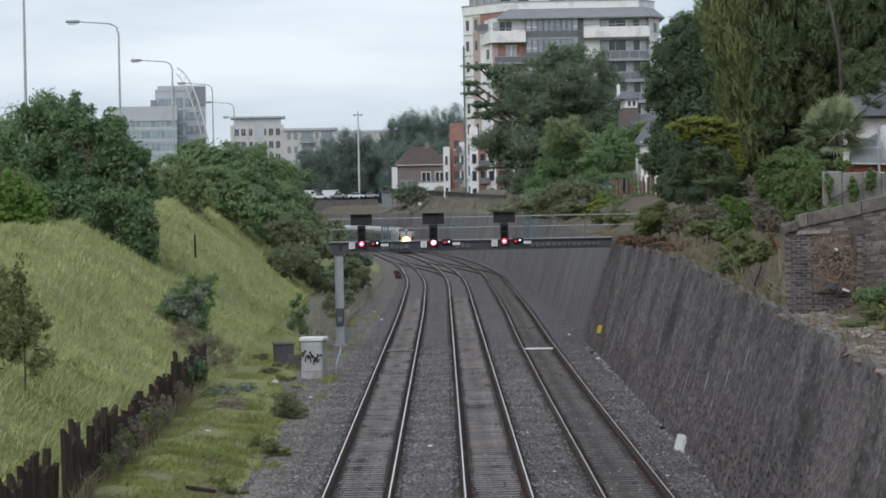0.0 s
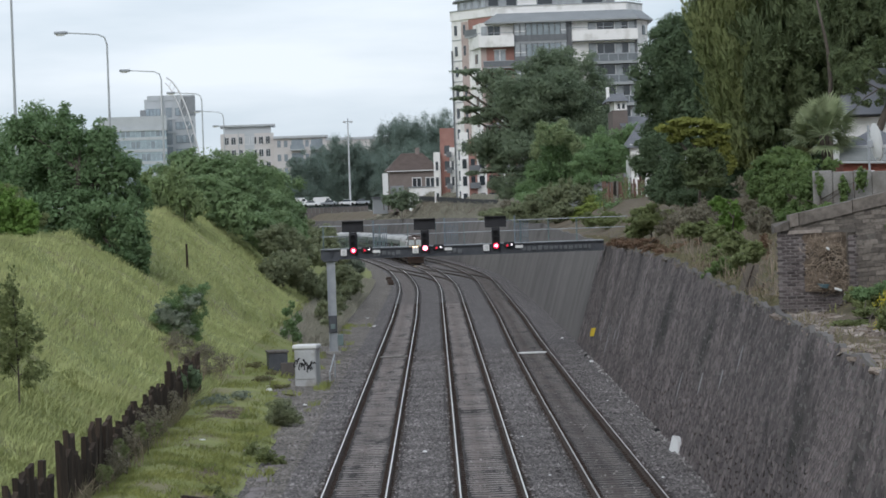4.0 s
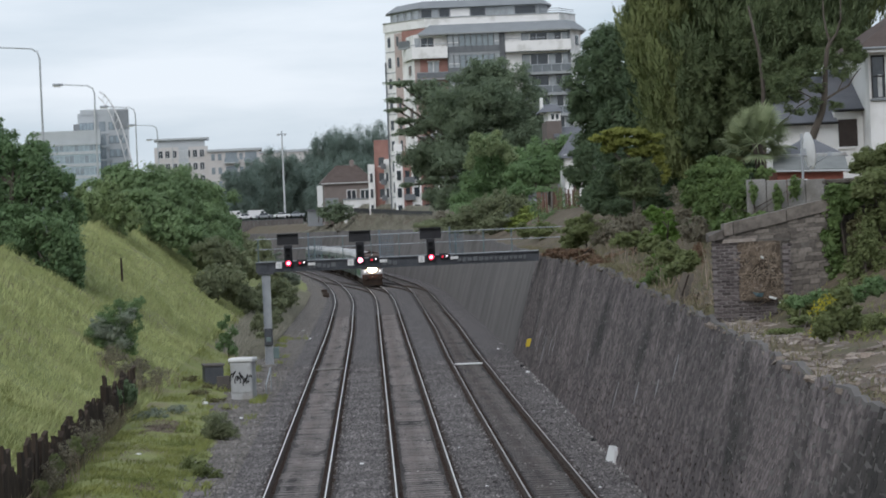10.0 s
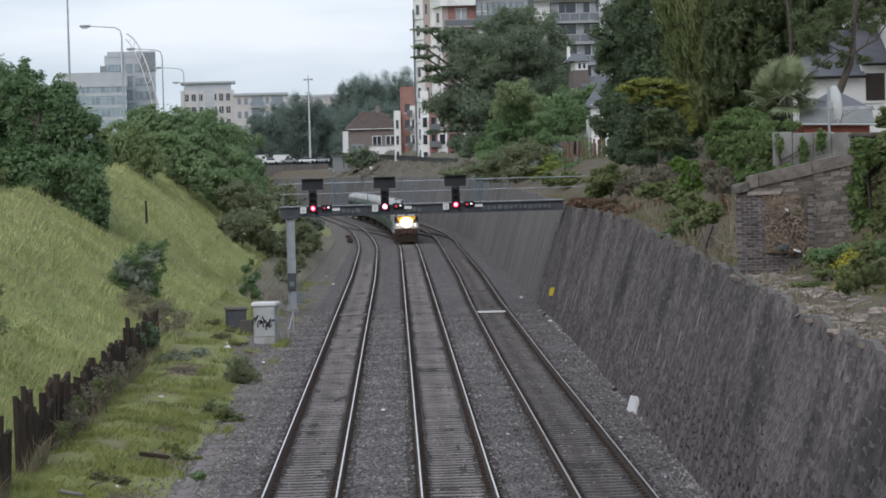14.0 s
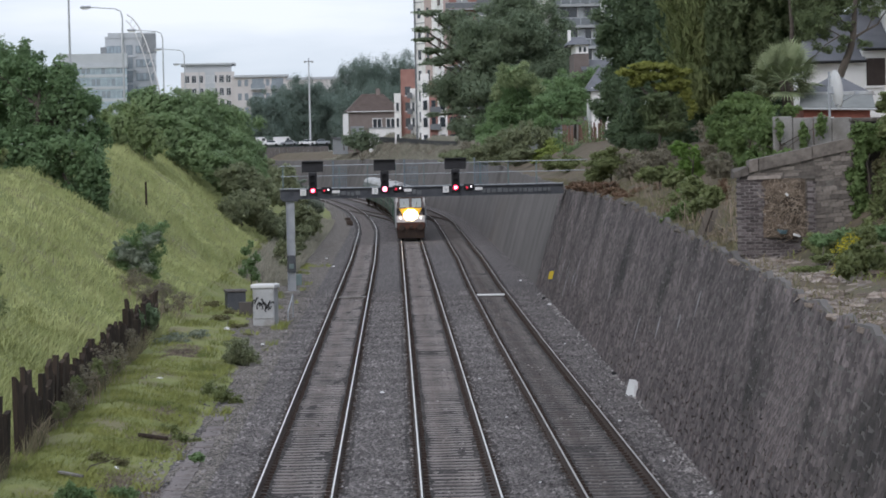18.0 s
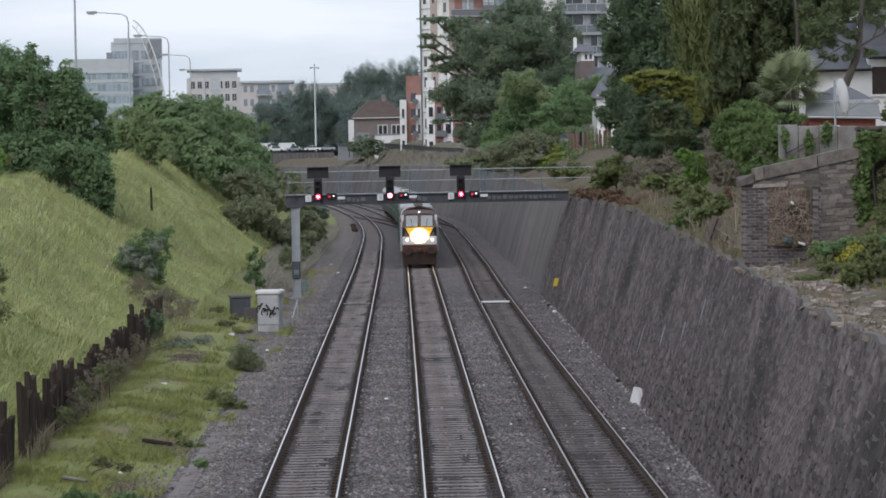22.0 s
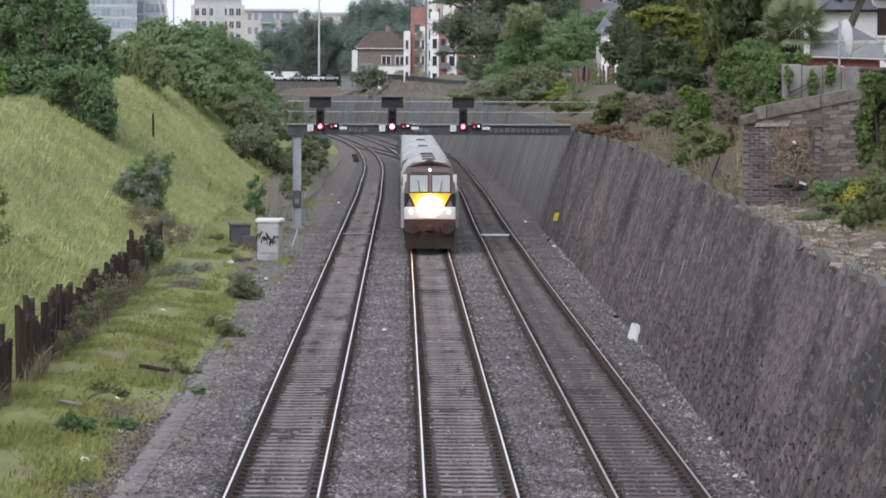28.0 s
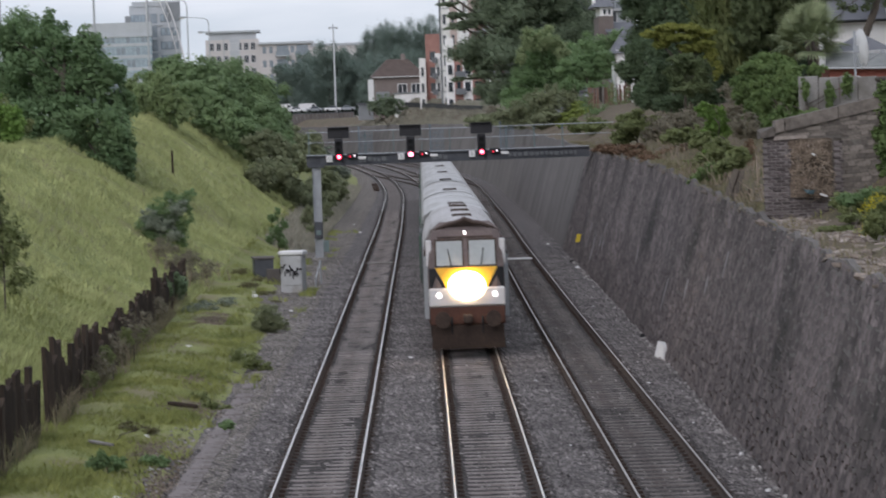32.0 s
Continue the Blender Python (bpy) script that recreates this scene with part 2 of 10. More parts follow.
CONCRETE = mat("weathered_concrete", (0.2, 0.19, 0.18), (0.34, 0.33, 0.31), rough=0.93, scale=1.2, fine=20, bump=0.4, stain=(0.15, 0.14, 0.12), stain_scale=0.8)
TIMBER = mat("tarred_timber", (0.022, 0.017, 0.014), (0.07, 0.05, 0.036), rough=0.92, scale=2.2, fine=25, bump=0.5, stretch=(1, 1, 0.2), spread=0.35)
BARK = mat("bark", (0.06, 0.05, 0.04), (0.14, 0.12, 0.10), rough=0.95, scale=2, fine=15, bump=0.6, stretch=(1, 1, 0.3))
DUSKY_BARK = mat("dusky_brown_bark", (0.06, 0.05, 0.04), (0.13, 0.11, 0.09), rough=0.95, scale=2, fine=15, bump=0.6, stretch=(1, 1, 0.3))
EARTH = mat("loose_brown_earth", (0.10, 0.075, 0.055), (0.21, 0.165, 0.125), rough=0.97, scale=2.5, fine=22, bump=0.9, bump_dist=0.05, stain=(0.07, 0.055, 0.042), stain_scale=1.5)
RED_LAMP = mat("red_signal_lens", (0.8, 0.02, 0.05), (0.9, 0.03, 0.06), rough=0.3, bump=0, glow=((1.0, 0.012, 0.05), 3.2))
RED_HOT = mat("lit_signal_core", (0.9, 0.3, 0.4), (0.9, 0.35, 0.45), rough=0.3, bump=0, glow=((1.0, 0.3, 0.4), 6.0))
WHITE_LAMP = mat("white_position_lamp", (0.9, 0.9, 0.9), (0.95, 0.95, 0.95), rough=0.3, bump=0, glow=((1.0, 0.85, 0.88), 1.6))
DIM_RED = mat("dim_red_lens", (0.5, 0.02, 0.04), (0.6, 0.03, 0.05), rough=0.3, bump=0, glow=((1.0, 0.02, 0.06), 0.55))
SIGNAL_BLACK = mat("faded_black_signal", (0.026, 0.026, 0.029), (0.042, 0.042, 0.046), rough=0.8, scale=3, fine=30, bump=0.05)
YELLOW_SIGN = mat("yellow_sign", (0.55, 0.42, 0.03), (0.65, 0.5, 0.05), rough=0.6, bump=0.05)
LEAF_MID = leafy("mid_green_leaves", (0.140, 0.229, 0.095), (0.301, 0.424, 0.195), 0.12)
LEAF_DARK = leafy("dark_green_leaves", (0.133, 0.201, 0.112), (0.295, 0.384, 0.210), 0.12)
LEAF_OLIVE = leafy("olive_leaves", (0.154, 0.190, 0.074), (0.323, 0.363, 0.158), 0.14)
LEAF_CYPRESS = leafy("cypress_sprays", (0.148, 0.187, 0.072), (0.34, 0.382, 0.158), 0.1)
# Shade inside the crowns is put into this darker leaf colour.
LEAF_SHADE = leafy("shade_toned_sprays", (0.115, 0.155, 0.07), (0.235, 0.285, 0.135), 0.1)
LEAF_BAY = leafy("glossy_dark_leaves", (0.085, 0.13, 0.07), (0.2, 0.268, 0.14), 0.12)
LEAF_DRAB = leafy("drab_olive_brush", (0.205, 0.235, 0.125), (0.37, 0.4, 0.235), 0.12)
LEAF_YELLOW = leafy("yellow_conifer_leaves", (0.2, 0.225, 0.052), (0.41, 0.43, 0.115), 0.14)
LEAF_PALE = leafy("pale_green_leaves", (0.230, 0.294, 0.138), (0.461, 0.530, 0.288), 0.12)
LEAF_LIME = leafy("lime_green_leaves", (0.219, 0.288, 0.064), (0.450, 0.518, 0.162), 0.12)
LEAF_NEAR = leafy("deep_green_sycamore_leaves", (0.12, 0.2, 0.088), (0.27, 0.385, 0.186), 0.14)
# Haze over the crest trees is lightened into their leaf colour.
LEAF_CREST = leafy("haze_lightened_crest_leaves", (0.158, 0.24, 0.11), (0.335, 0.445, 0.215), 0.12)
LEAF_STRAW = leafy("straw_green_leaves", (0.232, 0.305, 0.13), (0.43, 0.53, 0.265), 0.14)
LEAF_IVY = leafy("dull_ivy_leaves", (0.118, 0.185, 0.062), (0.265, 0.36, 0.132), 0.16)
LEAF_FRESH = leafy("fresh_green_leaves", (0.13, 0.235, 0.05), (0.3, 0.45, 0.12), 0.14)
# Distance haze is mixed into this pale, low-contrast leaf colour.
LEAF_FAR = leafy("hazed_far_leaves", (0.195, 0.26, 0.21), (0.28, 0.345, 0.285), 0.03)
LEAF_SAGE = leafy("sage_green_leaves", (0.25, 0.3, 0.22), (0.46, 0.5, 0.38), 0.14)
LEAF_GREY = leafy("grey_green_leaves", (0.182, 0.224, 0.171), (0.366, 0.403, 0.310), 0.14)
LEAF_CEDAR = leafy("cedar_foliage", (0.143, 0.192, 0.120), (0.305, 0.370, 0.230), 0.12)
BLOSSOM = leafy("yellow_blossom", (0.522, 0.438, 0.020), (0.731, 0.647, 0.062))
DEAD_OLIVE = leafy("drab_olive_creeper", (0.125, 0.120, 0.058), (0.261, 0.245, 0.131))
DEAD_GREY = leafy("grey_brown_brush", (0.177, 0.162, 0.110), (0.345, 0.313, 0.225))
DEAD = leafy("dry_brush", (0.165, 0.105, 0.066), (0.33, 0.22, 0.14))
RENDER_W = mat("white_render", (0.8, 0.79, 0.77), (0.87, 0.86, 0.84), rough=0.9, scale=0.6, fine=20, bump=0.1, stain=(0.66, 0.65, 0.62), stain_scale=0.5)
RENDER_C = mat("cream_render", (0.52, 0.495, 0.475), (0.62, 0.595, 0.57), rough=0.9, scale=0.4, fine=10, bump=0.05)
BRICK_RED = mat("red_brick", (0.24, 0.085, 0.06), (0.36, 0.13, 0.095), rough=0.9, scale=0.8, fine=12, bump=0.2)
BRICK_BROWN = mat("brown_brick", (0.165, 0.135, 0.122), (0.235, 0.2, 0.185), rough=0.92, scale=1, fine=14, bump=0.4, spread=0.2)
SLATE = mat("grey_slate", (0.11, 0.115, 0.13), (0.17, 0.175, 0.19), rough=0.75, scale=1, fine=18, bump=0.2)
TILE_BROWN = mat("brown_roof_tile", (0.08, 0.06, 0.052), (0.13, 0.1, 0.088), rough=0.9, scale=1, fine=14, bump=0.3)
GLASS = glass("window_glass", (0.03, 0.036, 0.042))
CLADDING = mat("grey_cladding", (0.2, 0.215, 0.225), (0.28, 0.295, 0.305), rough=0.6, scale=0.5, fine=8, bump=0.03)
# The air's haze is put into these four pale facade colours.
FAR_GLASS = glass("haze_paled_facade_glass", (0.28, 0.35, 0.385), 0.25)
FAR_PANE = glass("haze_paled_far_pane", (0.24, 0.29, 0.32), 0.2)
FAR_CLAD = mat("haze_paled_far_cladding", (0.42, 0.445, 0.46), (0.51, 0.535, 0.55), rough=0.7, scale=0.3, fine=4, bump=0)
FAR_WINDOW = glass("haze_paled_far_window", (0.19, 0.22, 0.24), 0.2)


# ---------------------------------------------------------------- mesh helpers
class Shape:
    """Collects vertices and faces of one mesh."""

    def __init__(self):
        self.v, self.f = [], []

    def add(self, verts, faces, m=None):
        k = len(self.v)
        self.v += [tuple(m @ Vector(p)) for p in verts] if m else [tuple(p) for p in verts]
        self.f += [tuple(i + k for i in f) for f in faces]
        return self

    def box(self, x0, x1, y0, y1, z0, z1, c=0.0, m=None):
        """A box with its edges cut back by c."""
        if c <= 0:
            vs = [(x, y, z) for z in (z0, z1) for y in (y0, y1) for x in (x0, x1)]
            fs = [(0, 2, 3, 1), (4, 5, 7, 6), (0, 1, 5, 4), (2, 6, 7, 3), (0, 4, 6, 2), (1, 3, 7, 5)]
            return self.add(vs, fs, m)
        ring = [(x0 + c, y0), (x1 - c, y0), (x1, y0 + c), (x1, y1 - c), (x1 - c, y1), (x0 + c, y1), (x0, y1 - c), (x0, y0 + c)]
        cx, cy = (x0 + x1) / 2, (y0 + y1) / 2
        sx, sy = max(0.01, 1 - 2 * c / max(1e-6, x1 - x0)), max(0.01, 1 - 2 * c / max(1e-6, y1 - y0))
        inner = [(cx + (x - cx) * sx, cy + (y - cy) * sy) for x, y in ring]
        vs = [(x, y, z0) for x, y in inner] + [(x, y, z0 + c) for x, y in ring] + [(x, y, z1 - c) for x, y in ring] + [(x, y, z1) for x, y in inner]
        fs = [tuple(range(7, -1, -1)), tuple(range(24, 32))]
        for r in range(3):
            fs += [(r * 8 + i, r * 8 + (i + 1) % 8, r * 8 + 8 + (i + 1) % 8, r * 8 + 8 + i) for i in range(8)]
        return self.add(vs, fs, m)

    def tube(self, p, q, r0, r1=None, n=8, caps=True):
        r1 = r0 if r1 is None else r1
        p, q = Vector(p), Vector(q)
        d = (q - p).normalized()
        a = d.orthogonal().normalized()
        b = d.cross(a)
        vs = []
        for c, r in ((p, r0), (q, r1)):
            vs += [c + (a * math.cos(2 * math.pi * i / n) + b * math.sin(2 * math.pi * i / n)) * r for i in range(n)]
        fs = [(i, (i + 1) % n, n + (i + 1) % n, n + i) for i in range(n)]
        if caps:
            fs += [tuple(range(n - 1, -1, -1)), tuple(range(n, 2 * n))]
        return self.add(vs, fs)

    def path(self, pts, radii, n=8):
        """One bent tube through the points."""
        pts = [Vector(p) for p in pts]
        last = len(pts) - 1
        ways = [(pts[min(i + 1, last)] - pts[max(i - 1, 0)]).normalized() for i in range(last + 1)]
        a = ways[0].orthogonal().normalized()
        vs = []
        for p, d, r in zip(pts, ways, radii):
            a = (a - d * a.dot(d)).normalized()
            b = d.cross(a)
            vs += [p + (a * math.cos(2 * math.pi * i / n) + b * math.sin(2 * math.pi * i / n)) * r for i in range(n)]
        fs = [(k * n + i, k * n + (i + 1) % n, (k + 1) * n + (i + 1) % n, (k + 1) * n + i) for k in range(last) for i in range(n)]
        return self.add(vs, fs + [tuple(range(n - 1, -1, -1)), tuple(range(last * n, last * n + n))])

    def prism(self, outline, y0, y1, m=None):
        """An outline in x and z, drawn out along y."""
        n = len(outline)
        vs = [(x, y0, z) for x, z in outline] + [(x, y1, z) for x, z in outline]
        fs = [(i, (i + 1) % n, n + (i + 1) % n, n + i) for i in range(n)] + [tuple(range(n - 1, -1, -1)), tuple(range(n, 2 * n))]
        return self.add(vs, fs, m)

    def mesh(self, name, material):
        me = bpy.data.meshes.new(name)
        me.from_pydata(self.v, [], self.f)
        me.materials.append(material)
        me.update()
        return me


def part(name, shape, material, parent=None, label="", smooth=False):
    me = shape.mesh(name, material) if isinstance(shape, Shape) else shape
    ob = new(name, me)
    if smooth:
        me.polygons.foreach_set("use_smooth", [True] * len(me.polygons))
    if parent:
        ob.parent = parent
    if label:
        ob["label"] = label
    return ob


def thing(name, label, category, place=(0, 0, 0), turn=0.0, group="", kind=""):
    ob = new(name)
    ob.matrix_basis = pose(*place, 0, 0, turn)
    return tagged(ob, label, category, group, kind)


def fast_mesh(name, verts, faces, material):
    """verts (n, 3) and faces (m, k) as arrays."""
    me = bpy.data.meshes.new(name)
    verts, faces = np.asarray(verts, np.float32), np.asarray(faces, np.int32)
    me.vertices.add(len(verts))
    me.vertices.foreach_set("co", verts.ravel())
    k = faces.shape[1]
    me.loops.add(faces.size)
    me.loops.foreach_set("vertex_index", faces.ravel())
    me.polygons.add(len(faces))
    me.polygons.foreach_set("loop_start", np.arange(0, faces.size, k, dtype=np.int32))
    me.materials.append(material)
    me.update()
    me.validate()
    return me


# ---------------------------------------------------------------- the plan
def bend(y):
    """How far the tracks have swung to the left at y."""
    y = np.asarray(y, float)
    a = np.clip(y - 275, 0, 245)
    b = np.clip(y - 520, 0, 330)
    c = np.clip(y - 850, 0, None)
    return -(a * a / 6600.0 + b * (245 / 3300.0) + b * b / 3600.0 + np.clip(y - 520, 0, None) * 0 + c * (245 / 3300.0 + 330 / 1800.0))


def wall_foot(y):
    y = np.asarray(y, float)
    return 6.62 + np.interp(y, [50, 90, 120, 170, 215, 290, 345, 450], [0, 0.42, 0.7, 0.98, 1.1, 1.15, 1.6, 1.5]) + bend(y)


def wall_top_z(y):
    y = np.asarray(y, float)
    return np.interp(y, [0, 56, 80, 120, 170, 260, 310, 415, 700, 1200], [3.6, 4.15, 4.6, 5.2, 5.25, 5.7, 6.2, 6.2, 6.1, 6.1])


BATTER = 0.30
TRACKS = (-2.33, 1.26, 4.70)
SPREAD = (((215, 285, 350, 400, 450), (0, -0.25, -0.55, -0.6, -0.9)), ((0, 1), (0, 0)), ((118, 168, 214, 293, 345, 450), (0, 0.1, 0.35, 0.42, 0.9, 0.8)))


def axis(i, y):
    """The x of a track's middle at y; the tracks draw apart on the curve."""
    return TRACKS[i] + float(np.interp(y, *SPREAD[i])) + float(bend(y))


def bank_z(d, y):
    """Height of the ground at d metres to the left of the middle of the left track's axis line (d negative to the left)."""
    d, y = np.asarray(d, float), np.asarray(y, float)
    crest = np.interp(y, [0, 150, 185, 206, 240, 400, 600], [6.3, 6.6, 7.4, 8.0, 8.0, 7.6, 7.9])
    toe = np.interp(y, [0, 60, 130, 145, 200, 600], [-9.3, -9.3, -9.7, -8.2, -7.6, -6.8])
    rise = np.clip((toe - d) / 10.2, 0, 1)
    soft = rise * rise * (3 - 2 * rise) * 0.35 + rise * 0.65
    flat = 0.42 * np.clip((-5.5 - d) / 2.5, 0, 1)
    return -0.12 + flat + soft * (crest - 0.3)


def right_z(d, y):
    """Height of the ground behind the right wall, d metres beyond its top."""
    d, y = np.asarray(d, float), np.asarray(y, float)
    far = np.interp(y, [0, 73, 77, 170, 300, 420, 500, 600, 625, 665, 740], [5.2, 5.5, 7.5, 7.6, 8.2, 8.7, 9.5, 11.0, 10.4, 8.0, 8.0])
    s = np.clip((d - 0.6) / 5.5, 0, 1)
    return wall_top_z(y) - 0.1 + (far - wall_top_z(y)) * s * s * (3 - 2 * s)


def left_ground(x, y):
    return float(bank_z(x - bend(y), y))


# ---------------------------------------------------------------- ground
def strip(name, cols, rows_y, material, label, category, kind="structure"):
    """A sheet whose rows run along y; cols(y) gives its points across."""
    pts = [cols(y) for y in rows_y]
    n = len(pts[0])
    v = np.array([p for r in pts for p in r], np.float32)
    i = np.arange(len(rows_y) - 1)[:, None] * n + np.arange(n - 1)[None, :]
    i = i.ravel()
    me = fast_mesh(name, v, np.stack([i, i + 1, i + n + 1, i + n], 1), material)
    me.polygons.foreach_set("use_smooth", [True] * len(me.polygons))
    return tagged(new(name, me), label, category, kind=kind)


def build_ground():
    rng = np.random.RandomState(4)
    rows = np.concatenate([[-400, -100, -30], np.arange(0, 300, 2.0), np.arange(300, 900, 6.0), [1000, 1200, 1600, 2400, 4500]])
    left = np.concatenate([[-4000, -1500, -600, -200, -80, -50, -35, -28], np.arange(-24, -5.4, 0.5), [-5.2]])

    def left_cols(y):
        x = left + bend(y)
        z = bank_z(left, y)
        wob = np.array([noise.noise((a * 0.35, y * 0.25, 0)) * 0.22 + noise.noise((a * 1.1, y * 0.8, 3)) * 0.08 for a in left])
        z[-1] = -0.35
        z = z + wob * np.clip((-6 - left) / 3, 0, 1) * (left > -30)
        return np.stack([x, np.full_like(x, y), z], 1)

    strip("bank", left_cols, rows, GRASS, "long meadow grass on a railway cutting bank", "grass bank")

    flat = np.concatenate([[-5.5, -4.9, -4.4], np.arange(-4.0, 6.6, 0.12), [6.8, 7.2, 7.9]])

    def bed_cols(y):
        x = flat.copy()
        k = flat > 6.2
        x[k] = flat[k] + (wall_foot(y) - bend(y) - 6.62)
        z = np.full_like(x, -0.15)
        z[:3] = (-0.13, -0.14, -0.16)
        z[x > 6.3] = -0.17
        z += np.array([noise.noise((a * 1.3, y * 0.7, 9)) * 0.025 for a in x])
        for c in range(3):
            off = np.abs(x - (axis(c, y) - bend(y)))
            z = np.where(off < 0.95, np.minimum(z, -0.33), z)
        return np.stack([x + bend(y), np.full_like(x, y), z], 1)

    strip("ballast_bed", bed_cols, rows, BALLAST, "grey stone ballast between and around the tracks", "ballast")

    right = np.array([0.0, 0.25, 0.8, 1.4, 2.2, 3.0, 4.0, 5.0, 6.5, 9, 13, 20, 35, 70, 200, 600, 1500, 4000.0])

    def right_cols(y):
        top = wall_foot(y) + BATTER * wall_top_z(y)
        z = right_z(right, y)
        z = z + np.array([noise.noise((a * 0.5, y * 0.4, 5)) * 0.25 + noise.noise((a * 1.5, y * 1.3, 8)) * 0.12 for a in right]) * np.clip(right / 2, 0, 1) * (right < 30)
        return np.stack([top + right, np.full_like(right, y), z], 1)

    strip("scrub_ground", right_cols, rows, SCRUB, "rough earth with scrub and dry litter above the wall", "scrub ground")


build_ground()


# ---------------------------------------------------------------- retaining wall
def build_wall():
    rows = np.concatenate([[-30], np.arange(0, 180, 0.6), np.arange(180, 900, 6.0)])

    def cols(y):
        f, t = float(wall_foot(y)) + 0.014 * (y < 170), float(wall_top_z(y))
        t += 0.16 * noise.noise((y * 0.45, 0, 3)) + 0.12 * noise.noise((y * 1.6, 2, 3))
        return np.array([(f - 0.05, y, -0.5), (f, y, -0.2), (f + BATTER * t * 0.5, y, t * 0.5), (f + BATTER * t, y, t), (f + BATTER * t + 0.12, y, t + 0.02), (f + BATTER * t + 0.16, y, t - 0.6)])

    wall = strip("wall_east", cols, rows, WALL_FACE, "tall battered stone retaining wall, dark with soot and damp", "retaining wall")
    wall.data.polygons.foreach_set("use_smooth", [False] * len(wall.data.polygons))
    return wall


wall_east = build_wall()


# ---------------------------------------------------------------- tracks
def build_track(i):
    dull = i == 2
    tr = thing("railway_track", "ballasted broad gauge track with rusty-sided rails" if dull else "ballasted broad gauge track with bright worn rails",
               "railway track", group="parallel tracks")
    ys = np.concatenate([[-20, 0], np.arange(30, 260, 8.0), np.arange(260, 760, 6.0)])
    out = [(-0.07, -0.16), (0.07, -0.16), (0.07, -0.145), (0.012, -0.12), (0.012, -0.045), (0.036, -0.03), (0.036, -0.008), (0.02, 0.0), (-0.02, 0.0), (-0.036, -0.008),
           (-0.036, -0.03), (-0.012, -0.045), (-0.012, -0.12), (-0.07, -0.145)]
    n = len(out)
    for side in (-0.836, 0.836):
        v = np.array([(axis(i, y) + side + a, y, b) for y in ys for a, b in out])
        f = np.array([(r * n + k, r * n + (k + 1) % n, (r + 1) * n + (k + 1) % n, (r + 1) * n + k) for r in range(len(ys) - 1) for k in range(n)])
        me = fast_mesh("rail", v, f, RAIL_RUST)
        me.materials.append(RAIL_DULL if dull else RAIL_TOP)
        me.polygons.foreach_set("material_index", [1 if k == 7 else 0 for r in range(len(ys) - 1) for k in range(n)])
        part("rail", me, RAIL_RUST, tr)
    return tr


tracks = [build_track(i) for i in range(3)]


# pale lime streaks run down the wall from weeping joints
def build_streaks():
    rng = random.Random(12)
    s = Shape()
    for k in range(18):
        y = rng.uniform(136, 154) if k < 13 else rng.uniform(80, 130)
        z1 = rng.uniform(1.2, 2.6) if k < 15 else rng.uniform(1.0, 4.0)
        ln, w = rng.uniform(0.4, 1.1), rng.uniform(0.06, 0.25)
        f = float(wall_foot(y)) - 0.012
        z0 = z1 - ln
        s.add([(f + BATTER * z0, y - w * 0.3, z0), (f + BATTER * z0, y + w * 0.2, z0), (f + BATTER * (z0 + z1) / 2, y + w, (z0 + z1) / 2), (f + BATTER * z1, y + w * 0.6, z1), (f + BATTER * z1, y - w * 0.5, z1), (f + BATTER * (z0 + z1) / 2, y - w, (z0 + z1) / 2)],
              [(5, 4, 3, 2, 1, 0)])
    ob = part("lime_streaks", s, LIME, wall_east, "pale lime streaks on the stone")
    ob["kind"] = "stuff"


LIME = mat("lime_streak", (0.2, 0.19, 0.19), (0.36, 0.35, 0.35), rough=0.95, scale=6, fine=30, bump=0.2, stretch=(1, 1, 0.2))
build_streaks()


# ---------------------------------------------------------------- signal gantry
GY = 165.0


FADED_SPRAY = mat("faded_spray_paint", (0.1, 0.108, 0.115), (0.17, 0.178, 0.185), rough=0.8, scale=4, fine=20, bump=0.05)

